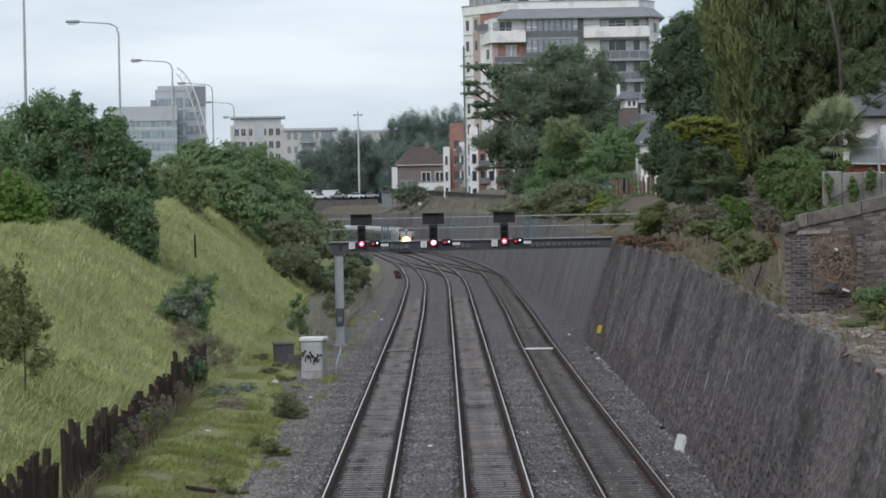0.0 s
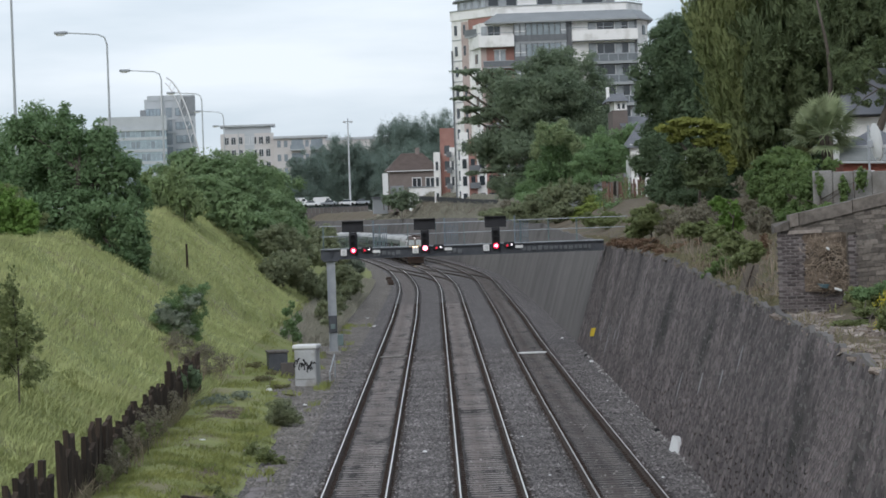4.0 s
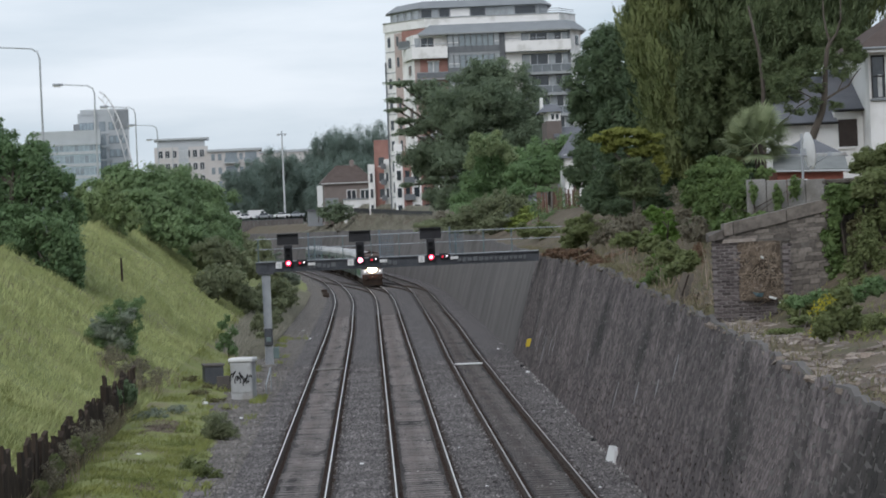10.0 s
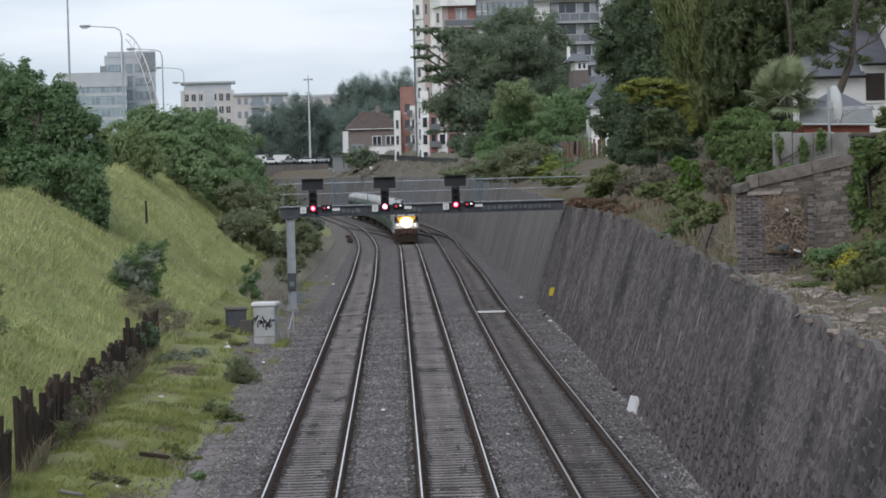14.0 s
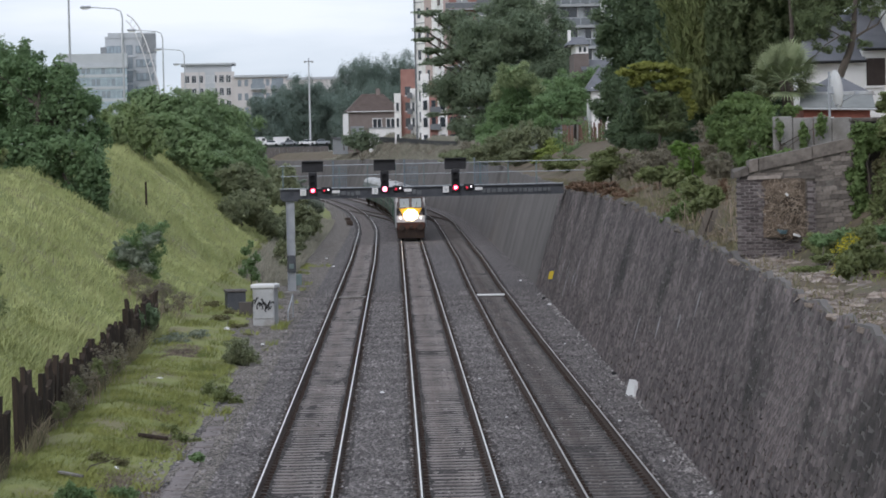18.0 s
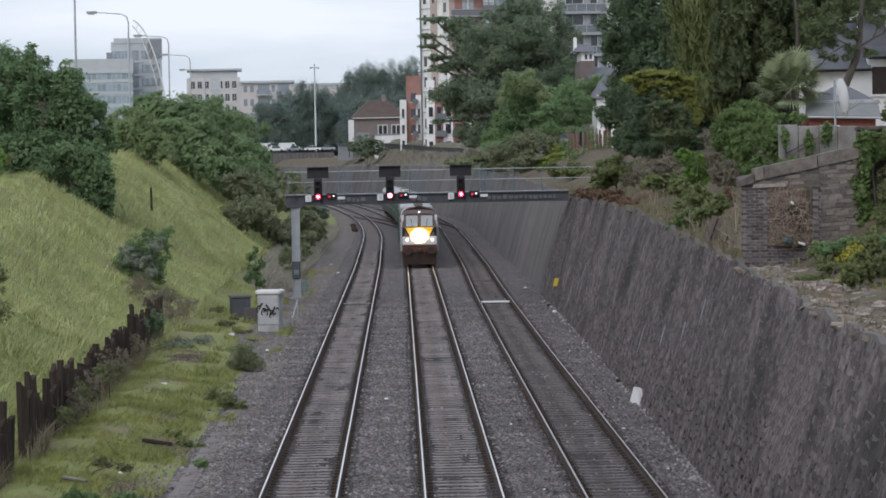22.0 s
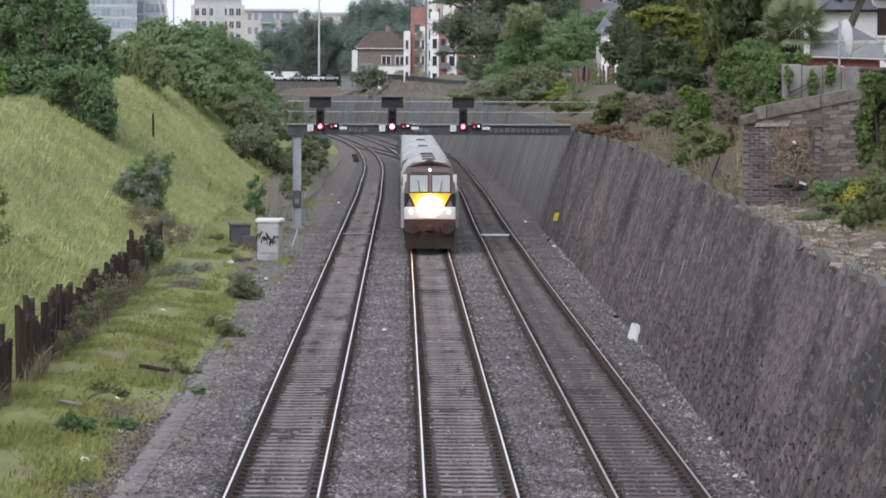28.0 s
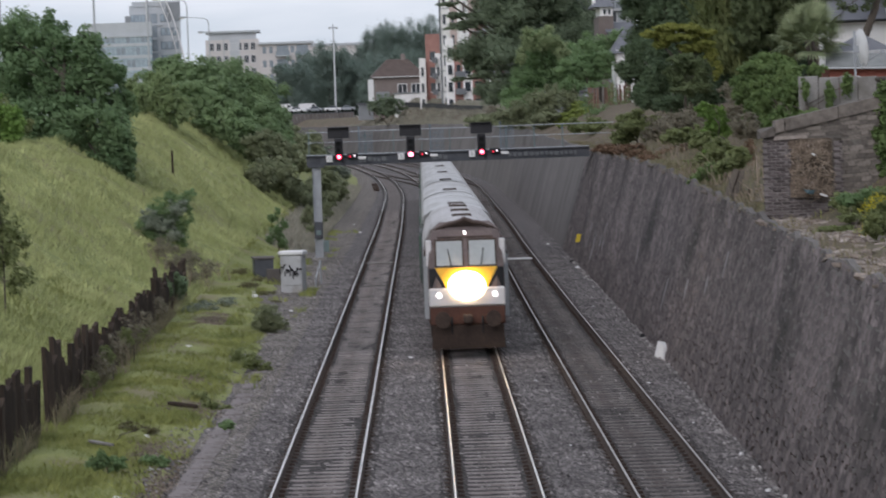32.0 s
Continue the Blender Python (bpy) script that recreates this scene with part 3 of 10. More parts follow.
def build_gantry():
    g = thing("signal_gantry", "cantilevered steel signal gantry with a railed walkway over the tracks", "signal gantry", (0, GY, 0))
    x0, x1, zb = -6.1, 8.95, 4.93
    beam = Shape().box(x0, x1, -0.02, 0.02, zb, zb + 0.5).box(x0, x1, -0.13, 0.13, zb - 0.02, zb + 0.03).box(x0, x1, -0.13, 0.13, zb + 0.47, zb + 0.51)
    for x in np.arange(x0 + 0.6, x1, 1.35):
        beam.box(x - 0.015, x + 0.015, -0.12, -0.02, zb + 0.03, zb + 0.47)
    part("beam", beam, BEAM, g, "dark painted plate girder with worn lettering")
    part("rear_beam", Shape().box(x0, x1, 0.95, 1.0, zb, zb + 0.5).box(x0, x1, 0.85, 1.1, zb - 0.02, zb + 0.03), BEAM, g)
    for k in range(15):
        x = x0 + (x1 - x0) * k / 15
        part("walkway_panel", Shape().box(x + 0.01, x + (x1 - x0) / 15 - 0.01, 0.0, 1.0, zb + 0.52, zb + 0.56, 0.006), STEEL, g)
    post = Shape().box(-5.78, -5.38, -0.02, 0.02, -0.15, zb - 0.02).box(-5.80, -5.76, -0.16, 0.16, -0.15, zb - 0.02).box(-5.40, -5.36, -0.16, 0.16, -0.15, zb - 0.02)
    part("post", post, STEEL, g, "tall pale steel post")
    part("post_foot", Shape().box(-5.95, -5.2, -0.4, 0.4, -0.4, 0.05, 0.03), CONCRETE, g)
    part("bearing_plate", Shape().box(-6.0, -5.15, -0.2, 0.2, zb - 0.12, zb - 0.025, 0.01), BEAM, g)
    part("cable_wrap", Shape().box(-5.8, -5.36, -0.2, 0.2, 1.05, 1.95, 0.03), BEAM, g, "dark cable cover strapped to the post")
    part("post_plate", Shape().box(-5.7, -5.45, -0.235, -0.215, 1.25, 1.5, 0.01), GREENGREY, g, "small green plate")
    part("locker", Shape().box(-5.35, -5.05, -0.32, -0.05, 0.35, 0.95, 0.02), GREENGREY, g)
    for y in (-0.05, 1.05):
        for z, r in ((zb + 1.75, 0.022), (zb + 1.2, 0.016)):
            part("handrail", Shape().tube((x0, y, z), (x1 + 1.3, y, z), r), STEEL, g)
        for x in np.arange(x0 + 0.15, x1 + 0.1, 1.5):
            part("rail_post", Shape().tube((x, y, zb + 0.5), (x, y, zb + 1.75), 0.018, n=6), GREENGREY, g)
    # cages and ladders behind each signal
    for cx in (-3.25, 0.55, 4.3):
        for k in range(7):
            part("cage_rod", Shape().tube((cx + 0.11 * k, 0.95, zb + 0.5), (cx + 0.11 * k, 0.95, zb + 1.75), 0.018, n=5), CAGE_GREY, g)
        for z in (zb + 0.62, zb + 0.85, zb + 1.08, zb + 1.3, zb + 1.52, zb + 1.75):
            part("cage_rail", Shape().tube((cx, 0.95, z), (cx + 0.66, 0.95, z), 0.016, n=5), CAGE_GREY, g)
        part("cage_post", Shape().tube((cx - 0.03, 0.9, zb + 0.5), (cx - 0.03, 0.9, zb + 2.0), 0.05, n=6), CAGE_GREY, g)
    # worn sprayed marks on the girder, past reading
    rng = random.Random(4)
    for a, b in ((-3.3, -1.9), (0.6, 1.4), (4.6, 6.4), (6.6, 8.2)):
        x = a
        while x < b:
            w = rng.uniform(0.12, 0.24)
            z0 = zb + rng.uniform(0.1, 0.16)
            part("sprayed_mark", Shape().box(x, x + w, -0.139, -0.134, z0, z0 + rng.uniform(0.16, 0.24)), FADED_SPRAY, g, "faded grey sprayed bar")
            x += w + 0.08
    return g


gantry = build_gantry()


def build_signal(x, broad):
    s = thing("colour_light_signal", "black colour-light signal showing red, with small plates beside it", "railway signal", (x, GY - 0.16, 5.08), group="signals on the gantry")
    # a tall back case with a visor board above
    part("case", Shape().box(-0.22, 0.22, -0.12, 0.06, 0.05, 1.25, 0.03), SIGNAL_BLACK, s)
    part("top_board", Shape().box(-0.57, 0.57, -0.07, 0.0, 1.26, 1.82, 0.02), SIGNAL_BLACK, s, "blank black route indicator box")
    part("board_hood", Shape().box(-0.57, 0.57, -0.26, -0.06, 1.80, 1.85, 0.01), SIGNAL_BLACK, s)
    part("bracket", Shape().box(-0.12, 0.12, -0.02, 0.12, -0.15, 1.2), BEAM, s)
    for k, z in enumerate((0.28, 0.62, 0.95)):
        hood = Shape()
        n = 14
        for a in range(n):
            t0, t1 = math.pi * (a / n * 1.5 - 0.25), math.pi * ((a + 1) / n * 1.5 - 0.25)
            r = 0.15
            hood.add([(r * math.cos(t0), -0.12, z + r * math.sin(t0)), (r * math.cos(t1), -0.12, z + r * math.sin(t1)), (r * math.cos(t1), -0.33, z + r * math.sin(t1) * 1.02),
                      (r * math.cos(t0), -0.33, z + r * math.sin(t0) * 1.02)], [(0, 1, 2, 3)])
        part("hood", hood, BLACK, s)
        r = 0.135 if k == 0 else 0.11
        lens = part("lens", Shape().tube((0, -0.13, z), (0, -0.16, z), r, n=20), RED_LAMP if k == 0 else BLACK, s, "lit red lens" if k == 0 else "dark lens")
        if k == 0:
            part("lamp_core", Shape().tube((0, -0.16, z), (0, -0.17, z), r * (0.9 if broad else 0.62), n=16), RED_HOT, lens)
    part("identity_plate", Shape().box(-0.68, -0.36, -0.05, -0.03, 0.02, 0.36, 0.005), WHITE, s, "white square plate with unreadable bars")
    for z in (0.1, 0.17, 0.24):
        part("plate_mark", Shape().box(-0.6, -0.44, -0.056, -0.051, z, z + 0.03), GREYPAINT, s)
    small = part("position_light", Shape().box(0.42, 0.98, -0.1, 0.05, 0.18, 0.45, 0.04), SIGNAL_BLACK, s, "small black position light signal")
    part("lens", Shape().tube((0.6, -0.1, 0.27), (0.6, -0.13, 0.27), 0.06, n=14), DIM_RED, small, "dim red lens")
    part("lens", Shape().tube((0.82, -0.1, 0.31), (0.82, -0.13, 0.31), 0.045, n=14), WHITE_LAMP, small, "small lit pale lens")
    part("number_plate", Shape().box(1.02, 1.42, -0.05, -0.03, 0.12, 0.27, 0.004), WHITE, s, "white plate with unreadable bars")
    return s


for x, broad in ((-4.35, False), (-0.54, True), (3.22, False)):
    build_signal(x, broad)


# ---------------------------------------------------------------- train
def along(s):
    """Place and heading of the middle track at the distance y = s."""
    y = s
    e = 0.5
    dx = (float(bend(y + e)) - float(bend(y - e))) / (2 * e)
    return axis(1, y), y, -math.degrees(math.atan(dx))


LOCO_ROOF = mat("grey_loco_roof", (0.40, 0.39, 0.39), (0.52, 0.51, 0.51), rough=0.7, scale=0.8, fine=8, bump=0.1, stain=(0.33, 0.32, 0.31), stain_scale=0.6, stretch=(1, 0.3, 1))
COACH_ROOF = mat("pale_coach_roof", (0.42, 0.42, 0.42), (0.54, 0.54, 0.54), rough=0.65, scale=0.7, fine=8, bump=0.1, stain=(0.36, 0.35, 0.34), stain_scale=0.5, stretch=(1, 0.3, 1))
CAB_BROW = mat("brown_dirty_cab_roof", (0.10, 0.075, 0.07), (0.16, 0.125, 0.115), rough=0.7, scale=1, fine=10, bump=0.1)
CAB_YELLOW = mat("yellow_cab_front", (0.62, 0.36, 0.02), (0.72, 0.44, 0.04), rough=0.45, scale=1.5, fine=15, bump=0.04)
CAB_WHITE = mat("white_cab_band", (0.58, 0.57, 0.56), (0.68, 0.67, 0.66), rough=0.5, scale=2, fine=15, bump=0.04)
SIDE_SILVER = mat("silver_body_side", (0.34, 0.36, 0.37), (0.42, 0.44, 0.45), rough=0.45, scale=0.7, fine=8, bump=0.03, metal=0.2)
SIDE_GREEN = mat("dark_green_body_side", (0.03, 0.10, 0.06), (0.05, 0.14, 0.085), rough=0.45, scale=0.7, fine=8, bump=0.03)
# The coach sides stand in shade, which is put into both colours.
SIDE_SHADED = mat("shaded_grey_green_coach_side", (0.07, 0.085, 0.08), (0.11, 0.125, 0.118), rough=0.5, scale=0.7, fine=8, bump=0.03)
SIDE_LOW = mat("shaded_lower_coach_side", (0.03, 0.04, 0.036), (0.055, 0.065, 0.06), rough=0.6, scale=0.7, fine=8, bump=0.03)
UNDER = mat("dirty_underframe", (0.03, 0.022, 0.018), (0.08, 0.055, 0.042), rough=0.9, scale=2, fine=20, bump=0.4)
BUFFER_RED = mat("dark_red_bufferbeam", (0.06, 0.028, 0.02), (0.11, 0.05, 0.034), rough=0.8, scale=2, fine=20, bump=0.2)
HEADLAMP = mat("lit_headlamp", (1, 0.95, 0.8), (1, 0.95, 0.8), rough=0.3, bump=0, glow=((1.0, 0.66, 0.3), 36.0))
# Emission for the glare spread around the headlamps.
LAMP_GLARE = mat("headlamp_glare", (1, 0.9, 0.7), (1, 0.9, 0.7), rough=0.3, bump=0, glow=((1.0, 0.7, 0.34), 14.0))
MARKER = mat("lit_marker_lamp", (1, 1, 1), (1, 1, 1), rough=0.3, bump=0, glow=((1.0, 0.93, 0.86), 2.2))
# Pale base colour stands in for sky reflected in the windscreens.
SCREEN = mat("cab_windscreen", (0.30, 0.32, 0.31), (0.38, 0.40, 0.39), rough=0.12, scale=0.8, fine=5, bump=0, spec=0.8)


def loco_profile(w, zr, zs, z0):
    """Half-round roof on straight sides: points from left foot over the roof to the right foot."""
    pts = [(-w, z0), (-w, zs)]
    for k in range(1, 9):
        a = math.pi * (1 - k / 9)
        pts.append((w * math.cos(a) * (0.985 if 0 < k < 9 else 1), zs + (zr - zs) * math.sin(a) ** 0.8))
    return pts + [(w, zs), (w, z0)]


def bogie(parent, y, wheel_r=0.5, name="bogie"):
    b = part(name, Shape().box(-1.15, -0.98, y - 1.8, y + 1.8, 0.35, 0.85, 0.05).box(0.98, 1.15, y - 1.8, y + 1.8, 0.35, 0.85, 0.05).box(-1, 1, y - 0.3, y + 0.3, 0.5, 0.8), UNDER, parent)
    for dy in (-1.2, 1.2):
        part("wheelset", Shape().tube((-0.87, y + dy, wheel_r), (-0.74, y + dy, wheel_r), wheel_r, n=20).tube((0.74, y + dy, wheel_r), (0.87, y + dy, wheel_r), wheel_r, n=20)
             .tube((-0.75, y + dy, wheel_r), (0.75, y + dy, wheel_r), 0.09, n=10), UNDER, b)


def build_loco():
    """Its front is at y = 0 and faces -y."""
    L = 20.9
    t = thing("locomotive", "diesel locomotive with yellow front, white lamp band and blazing headlamps", "locomotive")
    w = 1.32
    part("body", Shape().prism([(-w, 1.0), (w, 1.0), (w, 3.05), (-w, 3.05)], 1.25, L), SIDE_SILVER, t)
    part("side_stripe", Shape().prism([(-w - 0.006, 1.2), (w + 0.006, 1.2), (w + 0.006, 2.0), (-w - 0.006, 2.0)], 1.6, L - 0.4), SIDE_GREEN, t)
    prof = loco_profile(w, 4.02, 3.0, 2.98)
    part("roof", Shape().prism(prof, 1.55, L), LOCO_ROOF, t, "pale grey roof with seams and vents")
    for y in np.arange(3.4, L, 2.55):
        part("roof_seam", Shape().prism([(x * 1.002, z + 0.008) for x, z in prof], y, y + 0.06), LOCO_ROOF, t)
    part("roof_fan", Shape().box(-0.32, 0.32, 17.2, 17.9, 3.96, 4.07, 0.04), UNDER, t, "dark cooling fan grille")
    part("roof_vent", Shape().box(-0.32, 0.32, 12.0, 12.6, 3.96, 4.07, 0.04), UNDER, t, "dark roof vent")
    part("exhaust", Shape().box(-0.32, 0.32, 6.4, 7.0, 3.96, 4.07, 0.04), UNDER, t, "dark exhaust slot")
    for x in np.linspace(-0.95, 0.95, 9):
        if abs(x) > 0.3:
            z = 3.0 + 1.02 * (1 - (x / 1.32) ** 2) ** 0.4
            part("roof_rib", Shape().tube((x, 2.4, z), (x, 6.0, z), 0.02, n=5), LOCO_ROOF, t)
    # raised visor that follows the roof's arch, with a hump in the middle
    for y, r, dz, m in ((0.98, 0.055, 0.02, UNDER), (1.45, 0.05, 0.06, CAB_BROW)):
        pts = [(x, y + 0.1 * abs(x), 3.58 + dz + 0.36 * max(0.0, 1 - (x / 1.2) ** 2) ** 0.7 + 0.1 * math.exp(-(x / 0.16) ** 2)) for x in np.linspace(-1.14, 1.14, 17)]
        part("visor", Shape().path(pts, [r] * 17, 7), m, t, "dark arched visor above the cab")
    # cab: raked front, its foot foremost
    cab = Shape()
    sec = [(1.0, 0.0), (2.05, -0.02), (2.62, 0.10), (3.50, 0.62), (3.72, 0.80), (3.98, 1.65)]
    half = [1.27, 1.30, 1.28, 1.22, 1.12, 0.86]
    vs = []
    for (z, y), h in zip(sec, half):
        vs += [(-h, y + 0.18, z), (-h * 0.8, y + 0.03, z), (h * 0.8, y + 0.03, z), (h, y + 0.18, z)]
    fs = [(r * 4 + k, r * 4 + k + 1, r * 4 + k + 5, r * 4 + k + 4) for r in range(len(sec) - 1) for k in range(3)]
    back = [(-1.32, 1.7, z) for z, _ in sec[:4]] + [(-1.2, 1.75, 3.72), (-0.8, 1.8, 3.98)]
    k0 = len(vs)
    vs += back + [(-x, y, z) for x, y, z in back]
    for r in range(5):
        fs.append((r * 4, r * 4 + 4, k0 + r + 1, k0 + r))
        fs.append((r * 4 + 3, k0 + 6 + r, k0 + 7 + r, r * 4 + 7))
    cab.add(vs, fs)
    part("cab", cab, CAB_BROW, t, "brown grimy cab shell")

    def on_front(x0, x1, z0, z1, out, thick=0.03):
        def y_at(z):
            return float(np.interp(z, [s[0] for s in sec], [s[1] for s in sec])) + 0.03
        ya, yb = y_at(z0) - out, y_at(z1) - out
        return Shape().add([(x0, ya, z0), (x1, ya, z0), (x1, yb, z1), (x0, yb, z1), (x0, ya + thick, z0), (x1, ya + thick, z0), (x1, yb + thick, z1), (x0, yb + thick, z1)],
                           [(0, 1, 2, 3), (7, 6, 5, 4), (0, 4, 5, 1), (1, 5, 6, 2), (2, 6, 7, 3), (3, 7, 4, 0)])

    nose = on_front(-1.06, 1.06, 2.0, 2.62, 0.02)
    for q in (0, 1, 4, 5):
        nose.v[q] = (nose.v[q][0] * 0.66, nose.v[q][1], nose.v[q][2])
    part("nose_panel", nose, CAB_YELLOW, t, "bright yellow tapering nose panel")
    # Added lip that keeps lamp light off the ground; no such part known.
    part("lamp_light_stop", Shape().box(-0.42, 0.42, -0.34, -0.04, 1.86, 1.9, 0.01), CAB_WHITE, t)
    part("lamp_band", Shape().box(-1.3, 1.3, -0.06, 0.4, 1.42, 2.0, 0.05), CAB_WHITE, t, "white band with marker lamps")
    for s in (-1, 1):
        part("windscreen", on_front(min(s * 0.12, s * 1.0), max(s * 0.12, s * 1.0), 2.68, 3.42, 0.012), SCREEN, t, "flat windscreen with the sky's reflection put into its pale colour")
        part("corner_panel", Shape().add([(s * 1.06, 0.1, 2.6), (s * 0.72, -0.02, 2.02), (s * 1.27, 0.1, 2.02), (s * 1.27, 0.24, 2.6), (s * 1.06, 0.2, 2.6), (s * 0.72, 0.1, 2.02), (s * 1.25, 0.2, 2.02), (s * 1.25, 0.34, 2.6)],
                                         [(0, 1, 2, 3), (7, 6, 5, 4), (0, 4, 5, 1), (1, 5, 6, 2), (2, 6, 7, 3), (3, 7, 4, 0)]), BLACK, t, "black panel beside the yellow nose")
        part("screen_frame", on_front(min(s * 0.07, s * 1.06), max(s * 0.07, s * 1.06), 2.63, 3.48, 0.004, 0.02), UNDER, t)
        part("wiper", Shape().tube((s * 0.45, -0.02 + 0.1, 2.62), (s * 0.55, 0.35, 3.2), 0.015, n=5), BLACK, t)
        part("corner_pillar", Shape().box(min(s * 1.16, s * 1.36), max(s * 1.16, s * 1.36), 0.55, 0.8, 2.66, 3.46, 0.03), CAB_WHITE, t, "white grab-rail panel")
        part("marker_lamp", Shape().tube((s * 0.95, -0.08, 1.78), (s * 0.95, -0.1, 1.78), 0.085, n=16), MARKER, t)
        lamp = part("headlamp", Shape().tube((s * 0.19, -0.04, 2.08), (s * 0.19, -0.12, 2.08), 0.22, n=20), BLACK, t)
        dome = Shape()
        for r in range(4):
            for a in range(16):
                q = [(0.21 * math.cos(e) * math.cos(b), 0.21 * math.cos(e) * math.sin(b), -0.15 * math.sin(e)) for e, b in
                     ((r * math.pi / 8, a * math.pi / 8), (r * math.pi / 8, (a + 1) * math.pi / 8), ((r + 1) * math.pi / 8, (a + 1) * math.pi / 8), ((r + 1) * math.pi / 8, a * math.pi / 8))]
                dome.add([(s * 0.19 + u, -0.12 + w, 2.08 + v) for u, v, w in q], [(0, 1, 2, 3)])
        part("lit_lens", dome, HEADLAMP, lamp, "blazing warm domed headlamp")
        part("buffer", Shape().tube((s * 0.86, 0.1, 1.05), (s * 0.86, -0.45, 1.05), 0.09, n=12).tube((s * 0.86, -0.45, 1.05), (s * 0.86, -0.52, 1.05), 0.26, n=20), UNDER, t)
    # Headlamp glare drawn as an emitting disc, wider than the lamps themselves.
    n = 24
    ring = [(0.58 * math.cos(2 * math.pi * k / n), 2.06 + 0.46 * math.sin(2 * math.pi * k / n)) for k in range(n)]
    part("lamp_glass", Shape().prism(ring, -0.115, -0.05), LAMP_GLARE, t, "oversized glowing disc standing in for headlamp glare")
    part("top_lamp", Shape().box(-0.045, 0.045, 0.62, 0.8, 3.6, 3.72, 0.02), MARKER, t, "small lit lamp above the windscreens")
    part("brow_seam", on_front(-0.95, 0.95, 3.5, 3.56, 0.015), UNDER, t)
    part("bufferbeam", Shape().box(-1.28, 1.28, -0.02, 0.5, 0.85, 1.42, 0.04), BUFFER_RED, t, "dirty dark red bufferbeam")
    part("snowplough", Shape().add([(-1.2, -0.25, 0.85), (1.2, -0.25, 0.85), (1.25, -0.1, 0.12), (-1.25, -0.1, 0.12), (-1.2, 0.1, 0.85), (1.2, 0.1, 0.85), (1.25, 0.1, 0.12), (-1.25, 0.1, 0.12)],
                                   [(3, 2, 1, 0), (4, 5, 6, 7), (0, 1, 5, 4), (2, 3, 7, 6), (1, 2, 6, 5), (3, 0, 4, 7)]), UNDER, t)
    part("coupling", Shape().box(-0.14, 0.14, -0.5, 0.1, 0.92, 1.18, 0.04), UNDER, t)
    for s in (-0.5, 0.45):
        part("brake_hose", Shape().path([(s, -0.05, 1.1), (s, -0.25, 0.9), (s, -0.2, 0.6)], [0.03, 0.03, 0.03], 6), BLACK, t)
    part("fuel_tank", Shape().box(-1.2, 1.2, 7.5, 13.5, 0.35, 1.0, 0.1), UNDER, t)
    bogie(t, 3.6)
    bogie(t, 17.3)
    # the overhanging roof lip behind the cab
    part("roof_lip", Shape().prism([(x * 1.008, z + 0.02) for x, z in prof], 1.62, 1.95), CAB_BROW, t)
    part("roof_lip", Shape().prism([(x * 0.99, z - 0.02) for x, z in prof], 1.2, 1.3), UNDER, t)
    # the cab is narrower than the body behind it
    for ob in t.children:
        if ob.name.split(".")[0] in ("cab", "nose_panel", "lamp_band", "windscreen", "screen_frame", "corner_panel", "corner_pillar", "marker_lamp", "bufferbeam", "snowplough", "buffer", "visor", "brow_seam"):
            for v in ob.data.vertices:
                v.co.x *= 0.905
    return t


def build_coach():
    L, w = 22.9, 1.4
    t = thing("coach", "passenger coach with shade put into its dark grey-green sides, pale grimy roof", "railway coach", group="coaches of the train")
    part("body", Shape().prism([(-w, 1.0), (-w - 0.02, 1.6), (-w, 2.9), (-w + 0.1, 3.3), (w - 0.1, 3.3), (w, 2.9), (w + 0.02, 1.6), (w, 1.0)], 0.3, L), SIDE_SHADED, t)
    part("lower_band", Shape().prism([(-w - 0.03, 1.0), (w + 0.03, 1.0), (w + 0.03, 1.75), (-w - 0.03, 1.75)], 0.5, L - 0.2), SIDE_LOW, t)
    prof = loco_profile(w - 0.08, 3.9, 3.28, 3.26)
    part("roof", Shape().prism(prof, 0.3, L), COACH_ROOF, t)
    part("end_rim", Shape().prism([(x * 1.004, z + 0.012) for x, z in prof], 0.3, 0.5), COACH_ROOF, t)
    part("gangway", Shape().box(-0.6, 0.6, -0.35, 0.4, 1.1, 3.65, 0.05), SIDE_SHADED, t)
    part("roof_unit", Shape().box(-0.32, 0.32, 3.0, 3.7, 3.84, 3.96, 0.04), UNDER, t, "dark roof-mounted unit")
    for y in np.arange(5.0, L, 3.6):
        part("roof_seam", Shape().prism([(x * 1.003, z + 0.012) for x, z in prof], y, y + 0.05), COACH_ROOF, t)
    glassy = Shape().box(-w - 0.045, -w - 0.005, -0.65, 0.65, 1.95, 2.65).mesh("window", GLASS)
    glassy_r = Shape().box(w + 0.005, w + 0.045, -0.65, 0.65, 1.95, 2.65).mesh("window", GLASS)
    for k in range(9):
        for me in (glassy, glassy_r):
            part("window", me, GLASS, t).location = (0, 3.2 + 2.05 * k, 0)
    for s in (-1, 1):
        for y in (1.5, L - 1.4):
            part("door", Shape().box(min(s * (w + 0.005), s * (w + 0.05)), max(s * (w + 0.005), s * (w + 0.05)), y - 0.45, y + 0.45, 1.1, 2.8), SIDE_GREEN, t)
    bogie(t, 3.4, 0.45)
    bogie(t, L - 3.4, 0.45)
    return t


loco = build_loco()
first_coach = build_coach()
coaches = [first_coach] + [copy_thing(first_coach, Matrix()) for _ in range(6)]


